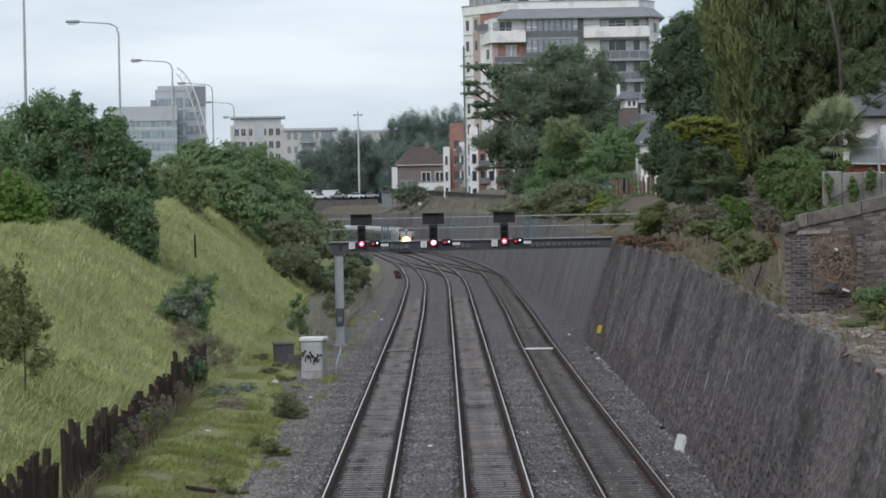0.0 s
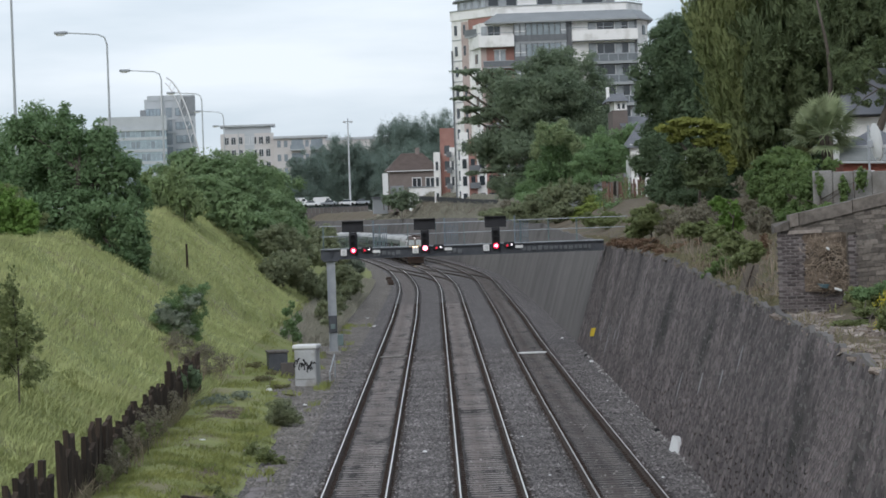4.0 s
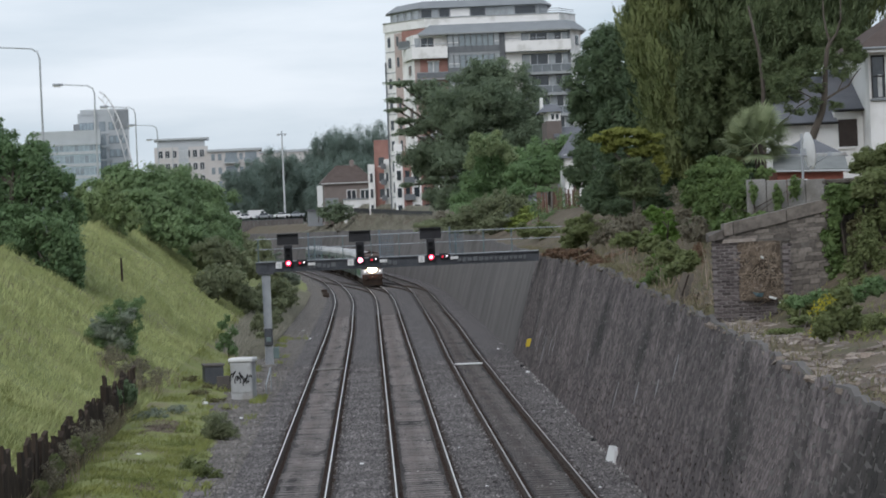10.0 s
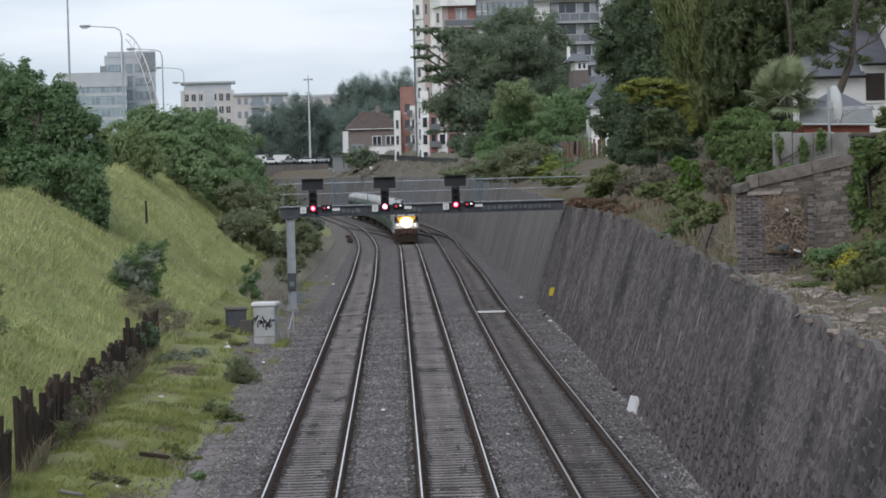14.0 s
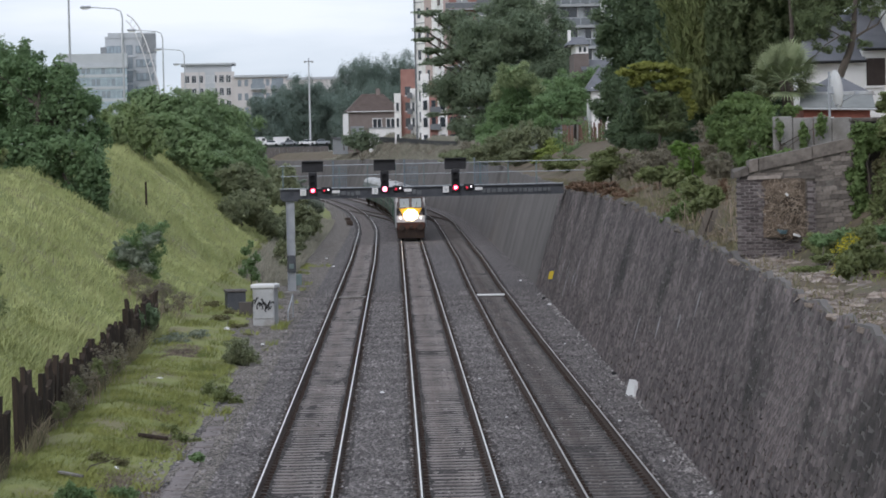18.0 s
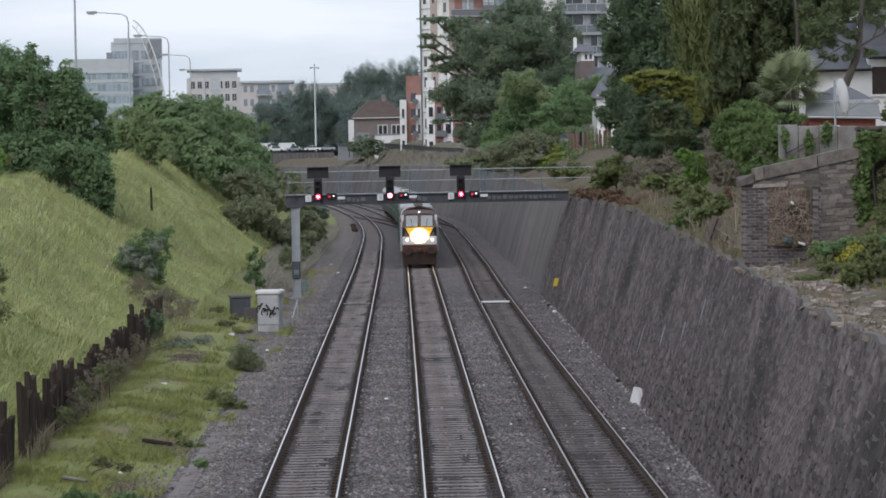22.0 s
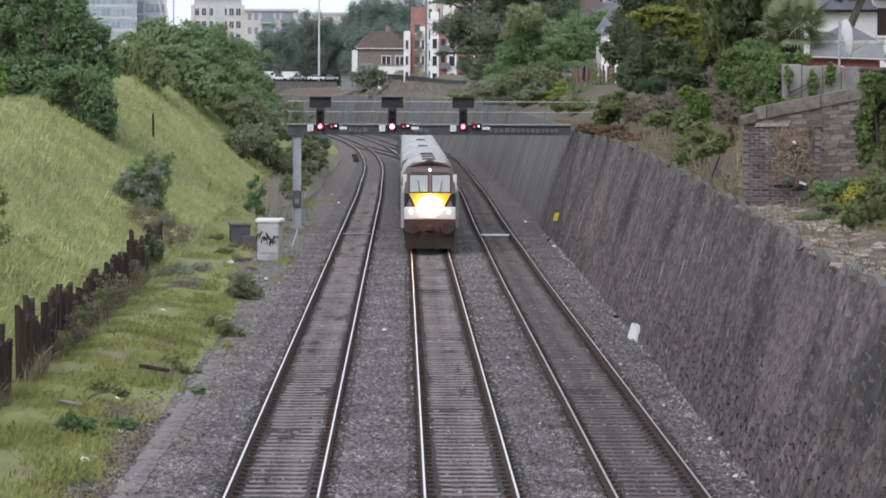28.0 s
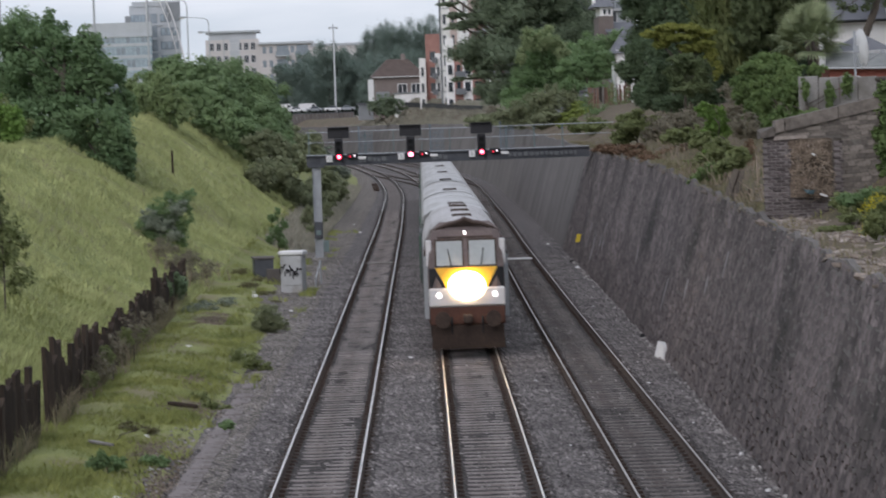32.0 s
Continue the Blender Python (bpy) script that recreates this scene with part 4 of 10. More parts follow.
# ---------------------------------------------------------------- plants
def leaves_on(puffs, count, size, rng, up=0.75, aspect=1.6, shell=0.25, upright=False):
    """Small pointed leaves spread through ellipsoid puffs (x, y, z, rx, ry, rz)."""
    puffs = np.asarray(puffs, float)
    wgt = (puffs[:, 3] * puffs[:, 4] + puffs[:, 3] * puffs[:, 5] + puffs[:, 4] * puffs[:, 5])
    idx = rng.choice(len(puffs), count, p=wgt / wgt.sum())
    d = rng.normal(size=(count, 3))
    d /= np.linalg.norm(d, axis=1)[:, None]
    r = shell + (1.05 - shell) * rng.rand(count) ** 0.6
    r *= 1 + 0.16 * rng.normal(size=count)
    p = puffs[idx, :3] + d * puffs[idx, 3:6] * r[:, None]
    nrm = d * 0.9 + rng.normal(size=(count, 3)) * 0.6 + np.array([0, 0, up])
    nrm /= np.linalg.norm(nrm, axis=1)[:, None]
    soft = d * 0.9 + nrm * 0.15 + np.array([0, 0, 0.55])
    soft /= np.linalg.norm(soft, axis=1)[:, None]
    along_dir = rng.normal(size=(count, 3))
    if upright:
        # sprays that sweep upwards and outwards
        along_dir = d * np.array([0.8, 0.8, 0.3]) + np.array([0, 0, 0.75]) + 0.55 * along_dir
        nrm = np.cross(along_dir, rng.normal(size=(count, 3)))
        nrm /= np.linalg.norm(nrm, axis=1)[:, None]
        a = along_dir / np.linalg.norm(along_dir, axis=1)[:, None]
    else:
        a = np.cross(nrm, along_dir)
        a /= np.linalg.norm(a, axis=1)[:, None] + 1e-9
    b = np.cross(nrm, a)
    s = size * (0.6 + 0.8 * rng.rand(count))[:, None]
    v = np.stack([p + a * s * aspect * 0.55, p - a * s * aspect * 0.45 + b * s * 0.45, p - a * s * aspect * 0.4 - b * s * 0.45], 1).reshape(-1, 3)
    t = v.reshape(-1, 3, 3)
    wrong = (np.cross(t[:, 1] - t[:, 0], t[:, 2] - t[:, 0]) * soft).sum(1) < 0
    f = np.arange(count * 3).reshape(-1, 3)
    f[wrong] = f[wrong][:, ::-1]
    return v, f, np.repeat(soft, 3, axis=0)


def soft_mesh(name, v, f, normals, material):
    """Leaves shaded by the rounding of their spray, as foliage is."""
    me = fast_mesh(name, v, f, material)
    me.polygons.foreach_set("use_smooth", np.ones(len(f), bool))
    at = me.attributes.new("custom_normal", "FLOAT_VECTOR", "POINT")
    at.data.foreach_set("vector", np.asarray(normals, np.float32).ravel())
    return me


def puffs_in(masses, rng, upright=False):
    """Breaks large masses (x, y, z, r, rz) into many small overlapping puffs, to give an uneven outline."""
    out = []
    for x, y, z, r, rz in masses:
        for k in range(34):
            d = Vector(rng.normal(size=3)).normalized() * (0.25 + 0.8 * rng.rand() ** 0.7)
            q = 0.12 + 0.24 * rng.rand() ** 1.5
            if upright:
                out.append((x + d.x * r * 0.95, y + d.y * r * 0.95, z + d.z * rz * 0.8, r * q * 0.8, r * q * 0.8, rz * q * 1.05))
            else:
                out.append((x + d.x * r * 0.95, y + d.y * r * 0.95, z + d.z * rz * 0.92, r * q, r * q, rz * q * 0.8))
    return out


def crown_mesh(masses, count, size, seed, leaf_mat, aspect=1.6, upright=False):
    rng = np.random.RandomState(seed)
    puffs = puffs_in(masses, rng, upright)
    v, f, s = leaves_on(puffs, int(count * 2.6), size * 0.54, rng, aspect=aspect, upright=upright)
    core = [(x, y, z, r * 0.72, r * 0.72, rz * 0.72) for x, y, z, r, rz in masses]
    v2, f2, s2 = leaves_on(core, count // 2, size * 0.85, rng, shell=0.3)
    return soft_mesh("crown", np.concatenate([v, v2]), np.concatenate([f, f2 + len(v)]), np.concatenate([s, s2]), leaf_mat)


def plant(name, label, category, leaf_mat, place, count, size, seed, trunk, masses, group="", aspect=1.6, upright=False):
    """A trunk with limbs into each leafy mass; the masses are given in the world's metres."""
    rng = np.random.RandomState(seed + 500)
    t = thing(name, label, category, place, group=group)
    own = [(x - place[0], y - place[1], z - place[2], r, rz) for x, y, z, r, rz in masses]
    high = max(m[2] for m in own)
    cx, cy = np.mean([m[0] for m in own]), np.mean([m[1] for m in own])
    wood = Shape()
    mid, top = (cx * 0.3 + rng.normal() * trunk, cy * 0.3, high * 0.35), (cx * 0.8, cy * 0.8, max(0.2, high * 0.8))
    wood.path([(0, 0, -0.4), mid, top], [trunk, trunk * 0.75, trunk * 0.3], 9)
    for x, y, z, r, rz in (own if trunk > 0.03 else []):
        s = Vector((0, 0, 0)).lerp(Vector(mid), 0.8) if z < mid[2] * 1.4 else Vector(mid).lerp(Vector(top), min(0.8, max(0.0, (z * 0.6 - mid[2]) / max(0.1, top[2] - mid[2]))))
        e = Vector((x, y, z))
        bow = s.lerp(e, 0.5) + Vector((0, 0, 0.12 * r))
        wood.path([tuple(s), tuple(bow), tuple(e)], [trunk * 0.5, trunk * 0.36, trunk * 0.16], 6)
        for k in range(4):
            d = Vector(rng.normal(size=3)).normalized()
            wood.tube(tuple(e), tuple(e + Vector((d.x * r, d.y * r, abs(d.z) * rz)) * 0.8), trunk * 0.16, trunk * 0.05, 5)
    part("trunk", wood, BARK, t)
    part("crown", crown_mesh(own, count, size, seed, leaf_mat, aspect, upright), leaf_mat, t)
    return t


def plume_mesh(masses, per_mass, seed, material, length=2.0):
    """Upswept feathery plumes: each is a bowed shoot set with slim needles."""
    rng = np.random.RandomState(seed)
    m = np.asarray(masses, float)
    idx = np.repeat(np.arange(len(m)), per_mass)
    n, k = len(idx), 26
    d = rng.normal(size=(n, 3))
    d /= np.linalg.norm(d, axis=1)[:, None]
    base = m[idx, :3] + d * m[idx][:, [3, 3, 4]] * (0.25 + 0.5 * rng.rand(n))[:, None]
    way = np.stack([0.26 * d[:, 0], 0.26 * d[:, 1], np.full(n, 0.95)], 1) + rng.normal(size=(n, 3)) * 0.14
    way /= np.linalg.norm(way, axis=1)[:, None]
    long = length * (0.5 + 0.7 * rng.rand(n))
    u = np.linspace(0, 1, k)[None, :, None]
    wide = (0.17 * (1.05 - u) + 0.02)
    bow = np.array([0, 0, -1.0]) * 0.12 * u ** 2
    p = base[:, None, :] + (way[:, None, :] * u + bow + np.stack([d[:, 0], d[:, 1], 0 * d[:, 0]], 1)[:, None, :] * 0.12 * u ** 2) * long[:, None, None]
    p = p + rng.normal(size=(n, k, 3)) * wide
    a = way[:, None, :] + rng.normal(size=(n, k, 3)) * 0.3
    a /= np.linalg.norm(a, axis=2)[:, :, None]
    side = np.cross(a, rng.normal(size=(n, k, 3)))
    side /= np.linalg.norm(side, axis=2)[:, :, None]
    size = (0.2 + 0.16 * rng.rand(n, k))[:, :, None]
    v = np.stack([p + a * size, p - a * size * 0.6 + side * size * 0.16, p - a * size * 0.6 - side * size * 0.16], 2).reshape(-1, 3)
    soft = d[:, None, :] * 0.9 + rng.normal(size=(n, k, 3)) * 0.25 + np.array([0, 0, 0.4])
    soft = (soft / np.linalg.norm(soft, axis=2)[:, :, None]).reshape(-1, 3)
    f = np.arange(n * k * 3).reshape(-1, 3)
    t = v.reshape(-1, 3, 3)
    wrong = (np.cross(t[:, 1] - t[:, 0], t[:, 2] - t[:, 0]) * soft).sum(1) < 0
    f[wrong] = f[wrong][:, ::-1]
    return soft_mesh("plumes", v, f, np.repeat(soft, 3, axis=0), material)


def more_crown(t, name, leaf_mat, count, size, seed, masses, aspect=1.6, upright=False):
    x0, y0, z0 = t.location
    own = [(x - x0, y - y0, z - z0, r, rz) for x, y, z, r, rz in masses]
    part(name, crown_mesh(own, count, size, seed, leaf_mat, aspect, upright), leaf_mat, t)


grown = plant("sycamore_tree", "dense broadleaf tree overhanging the grass bank", "tree", LEAF_NEAR, (-18.24, 158, 6.61), 26000, 0.19, 3, 0.22,
              [(-18.38, 160, 10.39, 2.44, 2.30), (-20.69, 161, 10.60, 1.87, 2.15), (-16.30, 158, 9.74, 1.58, 2.15), (-15.30, 156, 6.86, 1.29, 1.87), (-18.20, 158, 7.77, 2.73, 1.87), (-21.05, 160, 8.12, 1.72, 1.58), (-18.92, 160, 12.29, 1.09, 1.29), (-16.83, 158, 11.62, 0.86, 1.15), (-15.43, 158, 10.02, 0.86, 0.69), (-15.17, 158, 8.43, 0.86, 1.29), (-14.84, 156, 5.86, 0.69, 1.38), (-15.89, 156, 5.45, 1.29, 1.15), (-18.24, 158, 6.19, 2.30, 1.15), (-21.08, 160, 6.66, 1.72, 1.15), (-21.09, 161, 12.22, 1.15, 1.15)])
grown = plant("sycamore_tree", "dense broadleaf tree at the road edge", "tree", LEAF_NEAR, (-21.91, 172, 6.64), 9000, 0.2, 5, 0.2,
              [(-21.73, 172, 10.91, 2.81, 2.81), (-23.92, 172, 10.37, 2.50, 2.50)])
grown = plant("hawthorn_tree", "bright green rounded tree at the bank top", "tree", LEAF_OLIVE, (-20.85, 150, 6.60), 6000, 0.15, 8, 0.12,
              [(-20.68, 150, 8.49, 1.23, 1.09), (-19.48, 148, 7.52, 0.95, 0.82), (-20.96, 148, 7.27, 0.82, 0.68)])
grown = plant("elder_bush", "tan-green flowering bush on the bank crest", "bush", LEAF_STRAW, (-16.29, 203, 5.94), 4600, 0.16, 9, 0.03,
              [(-16.25, 203, 8.96, 0.96, 1.25), (-17.08, 203, 9.71, 0.59, 1.18), (-15.42, 203, 8.31, 0.74, 0.89)])
grown = plant("elder_bush", "dark bush on the slope below a brick house", "bush", LEAF_CEDAR, (-6.05, 590, -0.12), 1500, 0.4, 101, 0.1,
              [(-6.22, 590, 10.6, 2.4, 1.9), (-8.38, 590, 9.9, 1.8, 1.6), (-3.88, 590, 9.8, 1.6, 1.5), (-6.2, 590, 8.9, 2.6, 1.6)])
grown = plant("sycamore_tree", "dark broadleaf tree on the upper slope", "tree", LEAF_CREST, (-15.77, 226, 5.69), 18000, 0.24, 11, 0.22,
              [(-17.97, 226, 10.92, 1.97, 1.64), (-15.71, 226, 10.67, 2.55, 2.14), (-14.09, 226, 9.41, 2.47, 2.38), (-15.47, 222, 9.10, 2.60, 1.70), (-13.77, 220, 7.60, 2.05, 1.60), (-12.40, 218, 6.75, 1.55, 1.35)])
grown = plant("sycamore_tree", "round broadleaf tree on the upper slope", "tree", LEAF_CREST, (-12.84, 240, 3.69), 15000, 0.25, 13, 0.2,
              [(-13.64, 240, 10.39, 1.96, 1.83), (-12.14, 240, 9.05, 1.96, 2.40), (-13.04, 236, 7.33, 3.05, 2.18), (-10.87, 240, 7.28, 1.13, 1.96), (-12.01, 232, 5.62, 2.40, 1.75), (-10.20, 234, 5.57, 0.96, 1.75)])
grown = plant("elder_bush", "low spreading drab green bush on the lower slope", "bush", LEAF_DRAB, (-10.81, 216, 2.16), 8000, 0.2, 14, 0.08,
              [(-10.79, 216, 5.73, 1.89, 1.26), (-9.63, 216, 4.92, 1.10, 1.49), (-10.91, 210, 3.87, 1.18, 1.37), (-9.86, 212, 3.81, 1.37, 1.57)])
grown = plant("elder_bush", "drab olive brush at the foot of the bank", "bush", LEAF_DRAB, (-10.76, 222, 2.14), 6500, 0.18, 15, 0.08,
              [(-10.74, 222, 2.85, 1.70, 1.53), (-9.34, 222, 2.42, 1.13, 1.82)])
grown = plant("elder_bush", "tall rough grass and bush at the bank foot", "bush", LEAF_DRAB, (-8.19, 255, 0.62), 4000, 0.2, 16, 0.06,
              [(-8.16, 255, 2.58, 1.30, 1.58), (-7.25, 255, 1.64, 1.11, 1.30), (-8.57, 250, 1.32, 1.11, 1.39)])
grown = plant("elder_bush", "low bush beside the curving tracks", "bush", LEAF_GREY, (-9.36, 330, 1.10), 3000, 0.24, 17, 0.06,
              [(-9.46, 330, 2.27, 1.56, 1.20), (-8.15, 330, 1.64, 0.84, 0.72), (-11.11, 330, 3.62, 2.10, 1.50)])
grown = plant("willow_shrub", "dark grey-green shrub standing in the long grass", "shrub", LEAF_MID, (-11.5, 139, 2.3), 5200, 0.085, 21, 0.035,
              [(-11.5, 139, 3.45, 0.85, 0.75), (-12.2, 139, 3.0, 0.7, 0.6), (-10.8, 139, 3.9, 0.55, 0.5), (-10.9, 139, 3.0, 0.65, 0.8), (-11.3, 139, 4.15, 0.4, 0.3), (-10.35, 139, 4.3, 0.3, 0.25), (-11.7, 139, 2.5, 0.9, 0.45), (-10.9, 139, 2.3, 0.5, 0.5)])
more_crown(grown, "pale_sprays", LEAF_SAGE, 3600, 0.075, 211, [(-11.0, 138.5, 3.6, 0.6, 0.5), (-12.1, 138.6, 3.2, 0.6, 0.5), (-11.6, 138.4, 2.9, 0.6, 0.5), (-11.2, 138.4, 2.5, 0.5, 0.4)])
grown = plant("dry_brush", "brown dry stalks below a willow shrub", "brush", DEAD_GREY, (-10.6, 131, left_ground(-10.6, 131)), 2600, 0.07, 152, 0.02,
              [(-10.5, 131, 1.55, 0.7, 0.5), (-11.2, 134, 2.1, 0.7, 0.5), (-9.9, 130, 1.1, 0.6, 0.5), (-10.2, 135, 1.6, 0.6, 0.5), (-9.4, 134, 1.1, 0.6, 0.45)])
grown = plant("sapling", "thin leafy sapling on the slope", "sapling", LEAF_OLIVE, (-12.34, 91, 1.84), 1500, 0.11, 22, 0.035,
              [(-12.61, 91, 4.94, 0.50, 0.74), (-12.13, 91, 4.11, 0.66, 0.83), (-12.80, 91, 3.46, 0.50, 0.99), (-11.90, 91, 2.94, 0.50, 0.50), (-12.43, 91, 5.60, 0.23, 0.50)])
grown = plant("young_shrub", "narrow dark shrub at the foot of the bank", "shrub", LEAF_MID, (-7.52, 160, 0.22), 1000, 0.11, 23, 0.03,
              [(-7.56, 160, 1.69, 0.38, 0.64), (-7.78, 160, 2.39, 0.32, 0.29), (-7.28, 160, 1.10, 0.35, 0.41), (-7.17, 160, 2.09, 0.26, 0.29), (-7.94, 160, 1.32, 0.23, 0.35), (-7.48, 160, 2.77, 0.17, 0.23)])
grown = plant("bramble_bush", "round brownish bush beside the ballast", "bush", LEAF_DRAB, (-5.48, 109, -0.12), 3000, 0.06, 24, 0.03,
              [(-5.55, 109, 0.45, 0.60, 0.52), (-5.25, 109, 0.20, 0.46, 0.34), (-5.85, 109, 0.20, 0.42, 0.34)])
grown = plant("bramble_bush", "green weeds clumped at the ballast edge", "bush", LEAF_MID, (-7.41, 70, 0.20), 1500, 0.07, 25, 0.02,
              [(-7.28, 70, -0.22, 0.28, 0.33), (-6.20, 70, -0.47, 0.28, 0.25), (-4.47, 68, 0.69, 0.18, 0.10)])
grown = plant("weed_clump", "dark weeds growing through the fence", "bush", LEAF_DARK, (-9.47, 118, 0.30), 2500, 0.08, 26, 0.02,
              [(-9.36, 118, 1.24, 0.34, 0.60), (-9.56, 114, 1.23, 0.30, 0.60), (-9.63, 110, 0.84, 0.30, 0.51)])
grown = plant("cedar_tree", "big dark spreading cedar before the apartments", "tree", LEAF_CEDAR, (12.26, 335, 6.86), 30000, 0.27, 31, 0.5,
              [(12.51, 335, 21.38, 3.78, 2.56), (9.12, 335, 19.01, 4.26, 3.17), (15.51, 335, 19.19, 3.78, 3.65), (11.37, 332, 14.94, 6.70, 3.78), (6.89, 335, 13.88, 3.05, 3.35), (17.57, 335, 15.19, 2.80, 4.26), (6.73, 335, 21.49, 2.19, 1.46), (9.18, 332, 10.45, 3.65, 2.19), (13.70, 332, 10.37, 4.26, 2.56), (17.81, 335, 11.54, 2.19, 2.44), (4.00, 335, 22.27, 1.58, 0.30), (3.54, 335, 20.45, 1.46, 0.30), (3.52, 335, 19.42, 1.34, 0.24), (4.23, 335, 18.19, 1.46, 0.37), (4.22, 335, 11.31, 0.97, 0.24), (4.81, 335, 16.96, 1.71, 0.49)], aspect=2.6)
more_crown(grown, "bough_spray", LEAF_CEDAR, 14000, 0.25, 117,
           [(15.54, 333, 22.17, 3.03, 2.54), (18.17, 333, 19.06, 2.18, 3.39), (13.15, 333, 23.15, 2.79, 1.82), (16.46, 331, 15.73, 3.39, 3.39), (10.50, 330, 18.58, 4.24, 3.39), (18.58, 333, 12.69, 2.06, 2.66), (14.75, 331, 18.79, 3.63, 3.03), (12.90, 329, 19.97, 3.63, 2.42)])
grown = plant("pale_topped_tree", "young tree with pale new growth on top", "tree", LEAF_MID, (11.46, 285, 6.17), 13000, 0.2, 32, 0.2,
              [(11.27, 285, 11.23, 3.01, 2.69), (9.68, 285, 9.45, 2.28, 2.18), (13.32, 285, 9.90, 2.38, 2.18), (11.31, 285, 13.56, 2.18, 1.76), (11.09, 282, 8.11, 3.42, 1.66), (13.10, 285, 12.39, 1.76, 1.55)])
more_crown(grown, "pale_new_growth", LEAF_PALE, 3000, 0.17, 33,
           [(10.18, 282, 13.92, 1.03, 1.34), (11.61, 282, 13.89, 1.14, 1.45), (12.98, 282, 12.95, 0.83, 1.03), (9.38, 282, 12.50, 0.72, 0.93)])
grown = plant("bay_tree", "dark evergreen among the garden trees", "tree", LEAF_BAY, (18.11, 226, 7.76), 11000, 0.22, 91, 0.25,
              [(17.72, 226, 17.56, 1.48, 2.71), (18.33, 226, 14.24, 1.64, 2.47), (18.96, 226, 19.57, 0.99, 1.85), (17.45, 224, 11.76, 1.48, 1.64), (19.03, 226, 16.27, 1.23, 2.05)])
grown = plant("yew_tree", "narrow dark yew between taller garden trees", "tree", LEAF_BAY, (18.4, 205, 7.6), 9000, 0.2, 123, 0.15,
              [(17.8, 205, 16.6, 0.7, 1.5), (18.0, 205, 14.8, 0.8, 1.5), (18.3, 205, 13.0, 0.9, 1.5), (18.6, 205, 11.2, 0.9, 1.4), (19.0, 205, 9.6, 0.9, 1.3), (17.7, 205, 18.2, 0.5, 1.0)])
grown = plant("lime_tree", "broad green tree behind the garden fence", "tree", LEAF_MID, (16.90, 290, 8.05), 6000, 0.22, 96, 0.2,
              [(16.51, 290, 13.08, 2.11, 1.85), (18.63, 290, 13.25, 1.58, 1.90), (13.75, 288, 12.62, 1.90, 1.58), (15.74, 287, 11.21, 3.16, 1.37)])
grown = plant("laurel_hedge", "overgrown green hedge along the gardens", "hedge", LEAF_MID, (14.35, 262, 7.64), 5000, 0.2, 34, 0.1,
              [(13.93, 262, 10.84, 2.14, 1.19), (15.38, 262, 11.76, 1.43, 0.95), (12.6, 258, 9.3, 1.1, 1.1)])
grown = plant("scrub_bush", "drab tangled thicket on the slope below a tall tree", "bush", LEAF_DRAB, (9.5, 258, 6.6), 7500, 0.17, 151, 0.05,
              [(12.4, 257, 8.1, 1.0, 1.5), (11.0, 256, 8.6, 1.1, 1.2), (9.6, 256, 8.0, 1.2, 1.5), (8.2, 258, 7.6, 1.2, 0.9), (7.0, 260, 7.3, 1.1, 0.7), (10.3, 255, 7.0, 1.4, 0.7)])
grown = plant("bay_tree", "tall dark evergreen tree among the gardens", "tree", LEAF_BAY, (17.79, 232, 7.79), 20000, 0.23, 35, 0.35,
              [(17.98, 232, 19.38, 1.90, 1.90), (17.51, 232, 16.86, 2.45, 2.53), (18.31, 232, 14.32, 2.53, 2.53), (17.01, 232, 12.24, 1.90, 2.11), (15.86, 228, 10.51, 1.27, 1.69), (16.64, 232, 15.19, 1.69, 1.69), (17.29, 228, 9.65, 1.90, 1.69)])
CYPRESS_BOUGHS = [(13.96, 152, 16.89, 0.72, 1.66), (14.46, 152, 15.49, 0.94, 1.93), (15.06, 152, 16.28, 1.38, 2.21), (14.10, 152, 13.57, 0.83, 1.66), (14.84, 151, 13.20, 1.24, 1.93), (16.48, 153, 16.00, 1.66, 2.49), (16.26, 152, 13.18, 1.38, 1.93), (18.27, 154, 15.71, 1.66, 2.49), (14.75, 151, 11.30, 1.11, 1.38), (15.52, 151, 11.10, 1.38, 1.52), (15.01, 150, 9.60, 1.11, 1.11), (20.25, 156, 16.60, 1.38, 2.21), (22.24, 158, 16.65, 1.52, 1.93), (24.29, 160, 17.00, 1.66, 1.66), (26.23, 161, 17.57, 1.38, 1.66), (15.31, 152, 19.04, 1.66, 1.66), (19.09, 155, 19.13, 2.49, 1.93), (23.66, 159, 19.56, 2.49, 1.66), (13.61, 152, 14.97, 0.44, 1.11)]
grown = plant("macrocarpa_tree", "huge feathery olive-green cypress in a garden", "tree", LEAF_CYPRESS, (17.45, 152, 7.48), 22000, 0.1, 36, 0.3,
              CYPRESS_BOUGHS, aspect=5.0, upright=True)
x0, y0, z0 = grown.location
part("feathery_foliage", plume_mesh([(x - x0, y - y0, z - z0, r, rz) for x, y, z, r, rz in CYPRESS_BOUGHS], 130, 361, LEAF_CYPRESS), LEAF_CYPRESS, grown, "upswept feathery olive plumes")
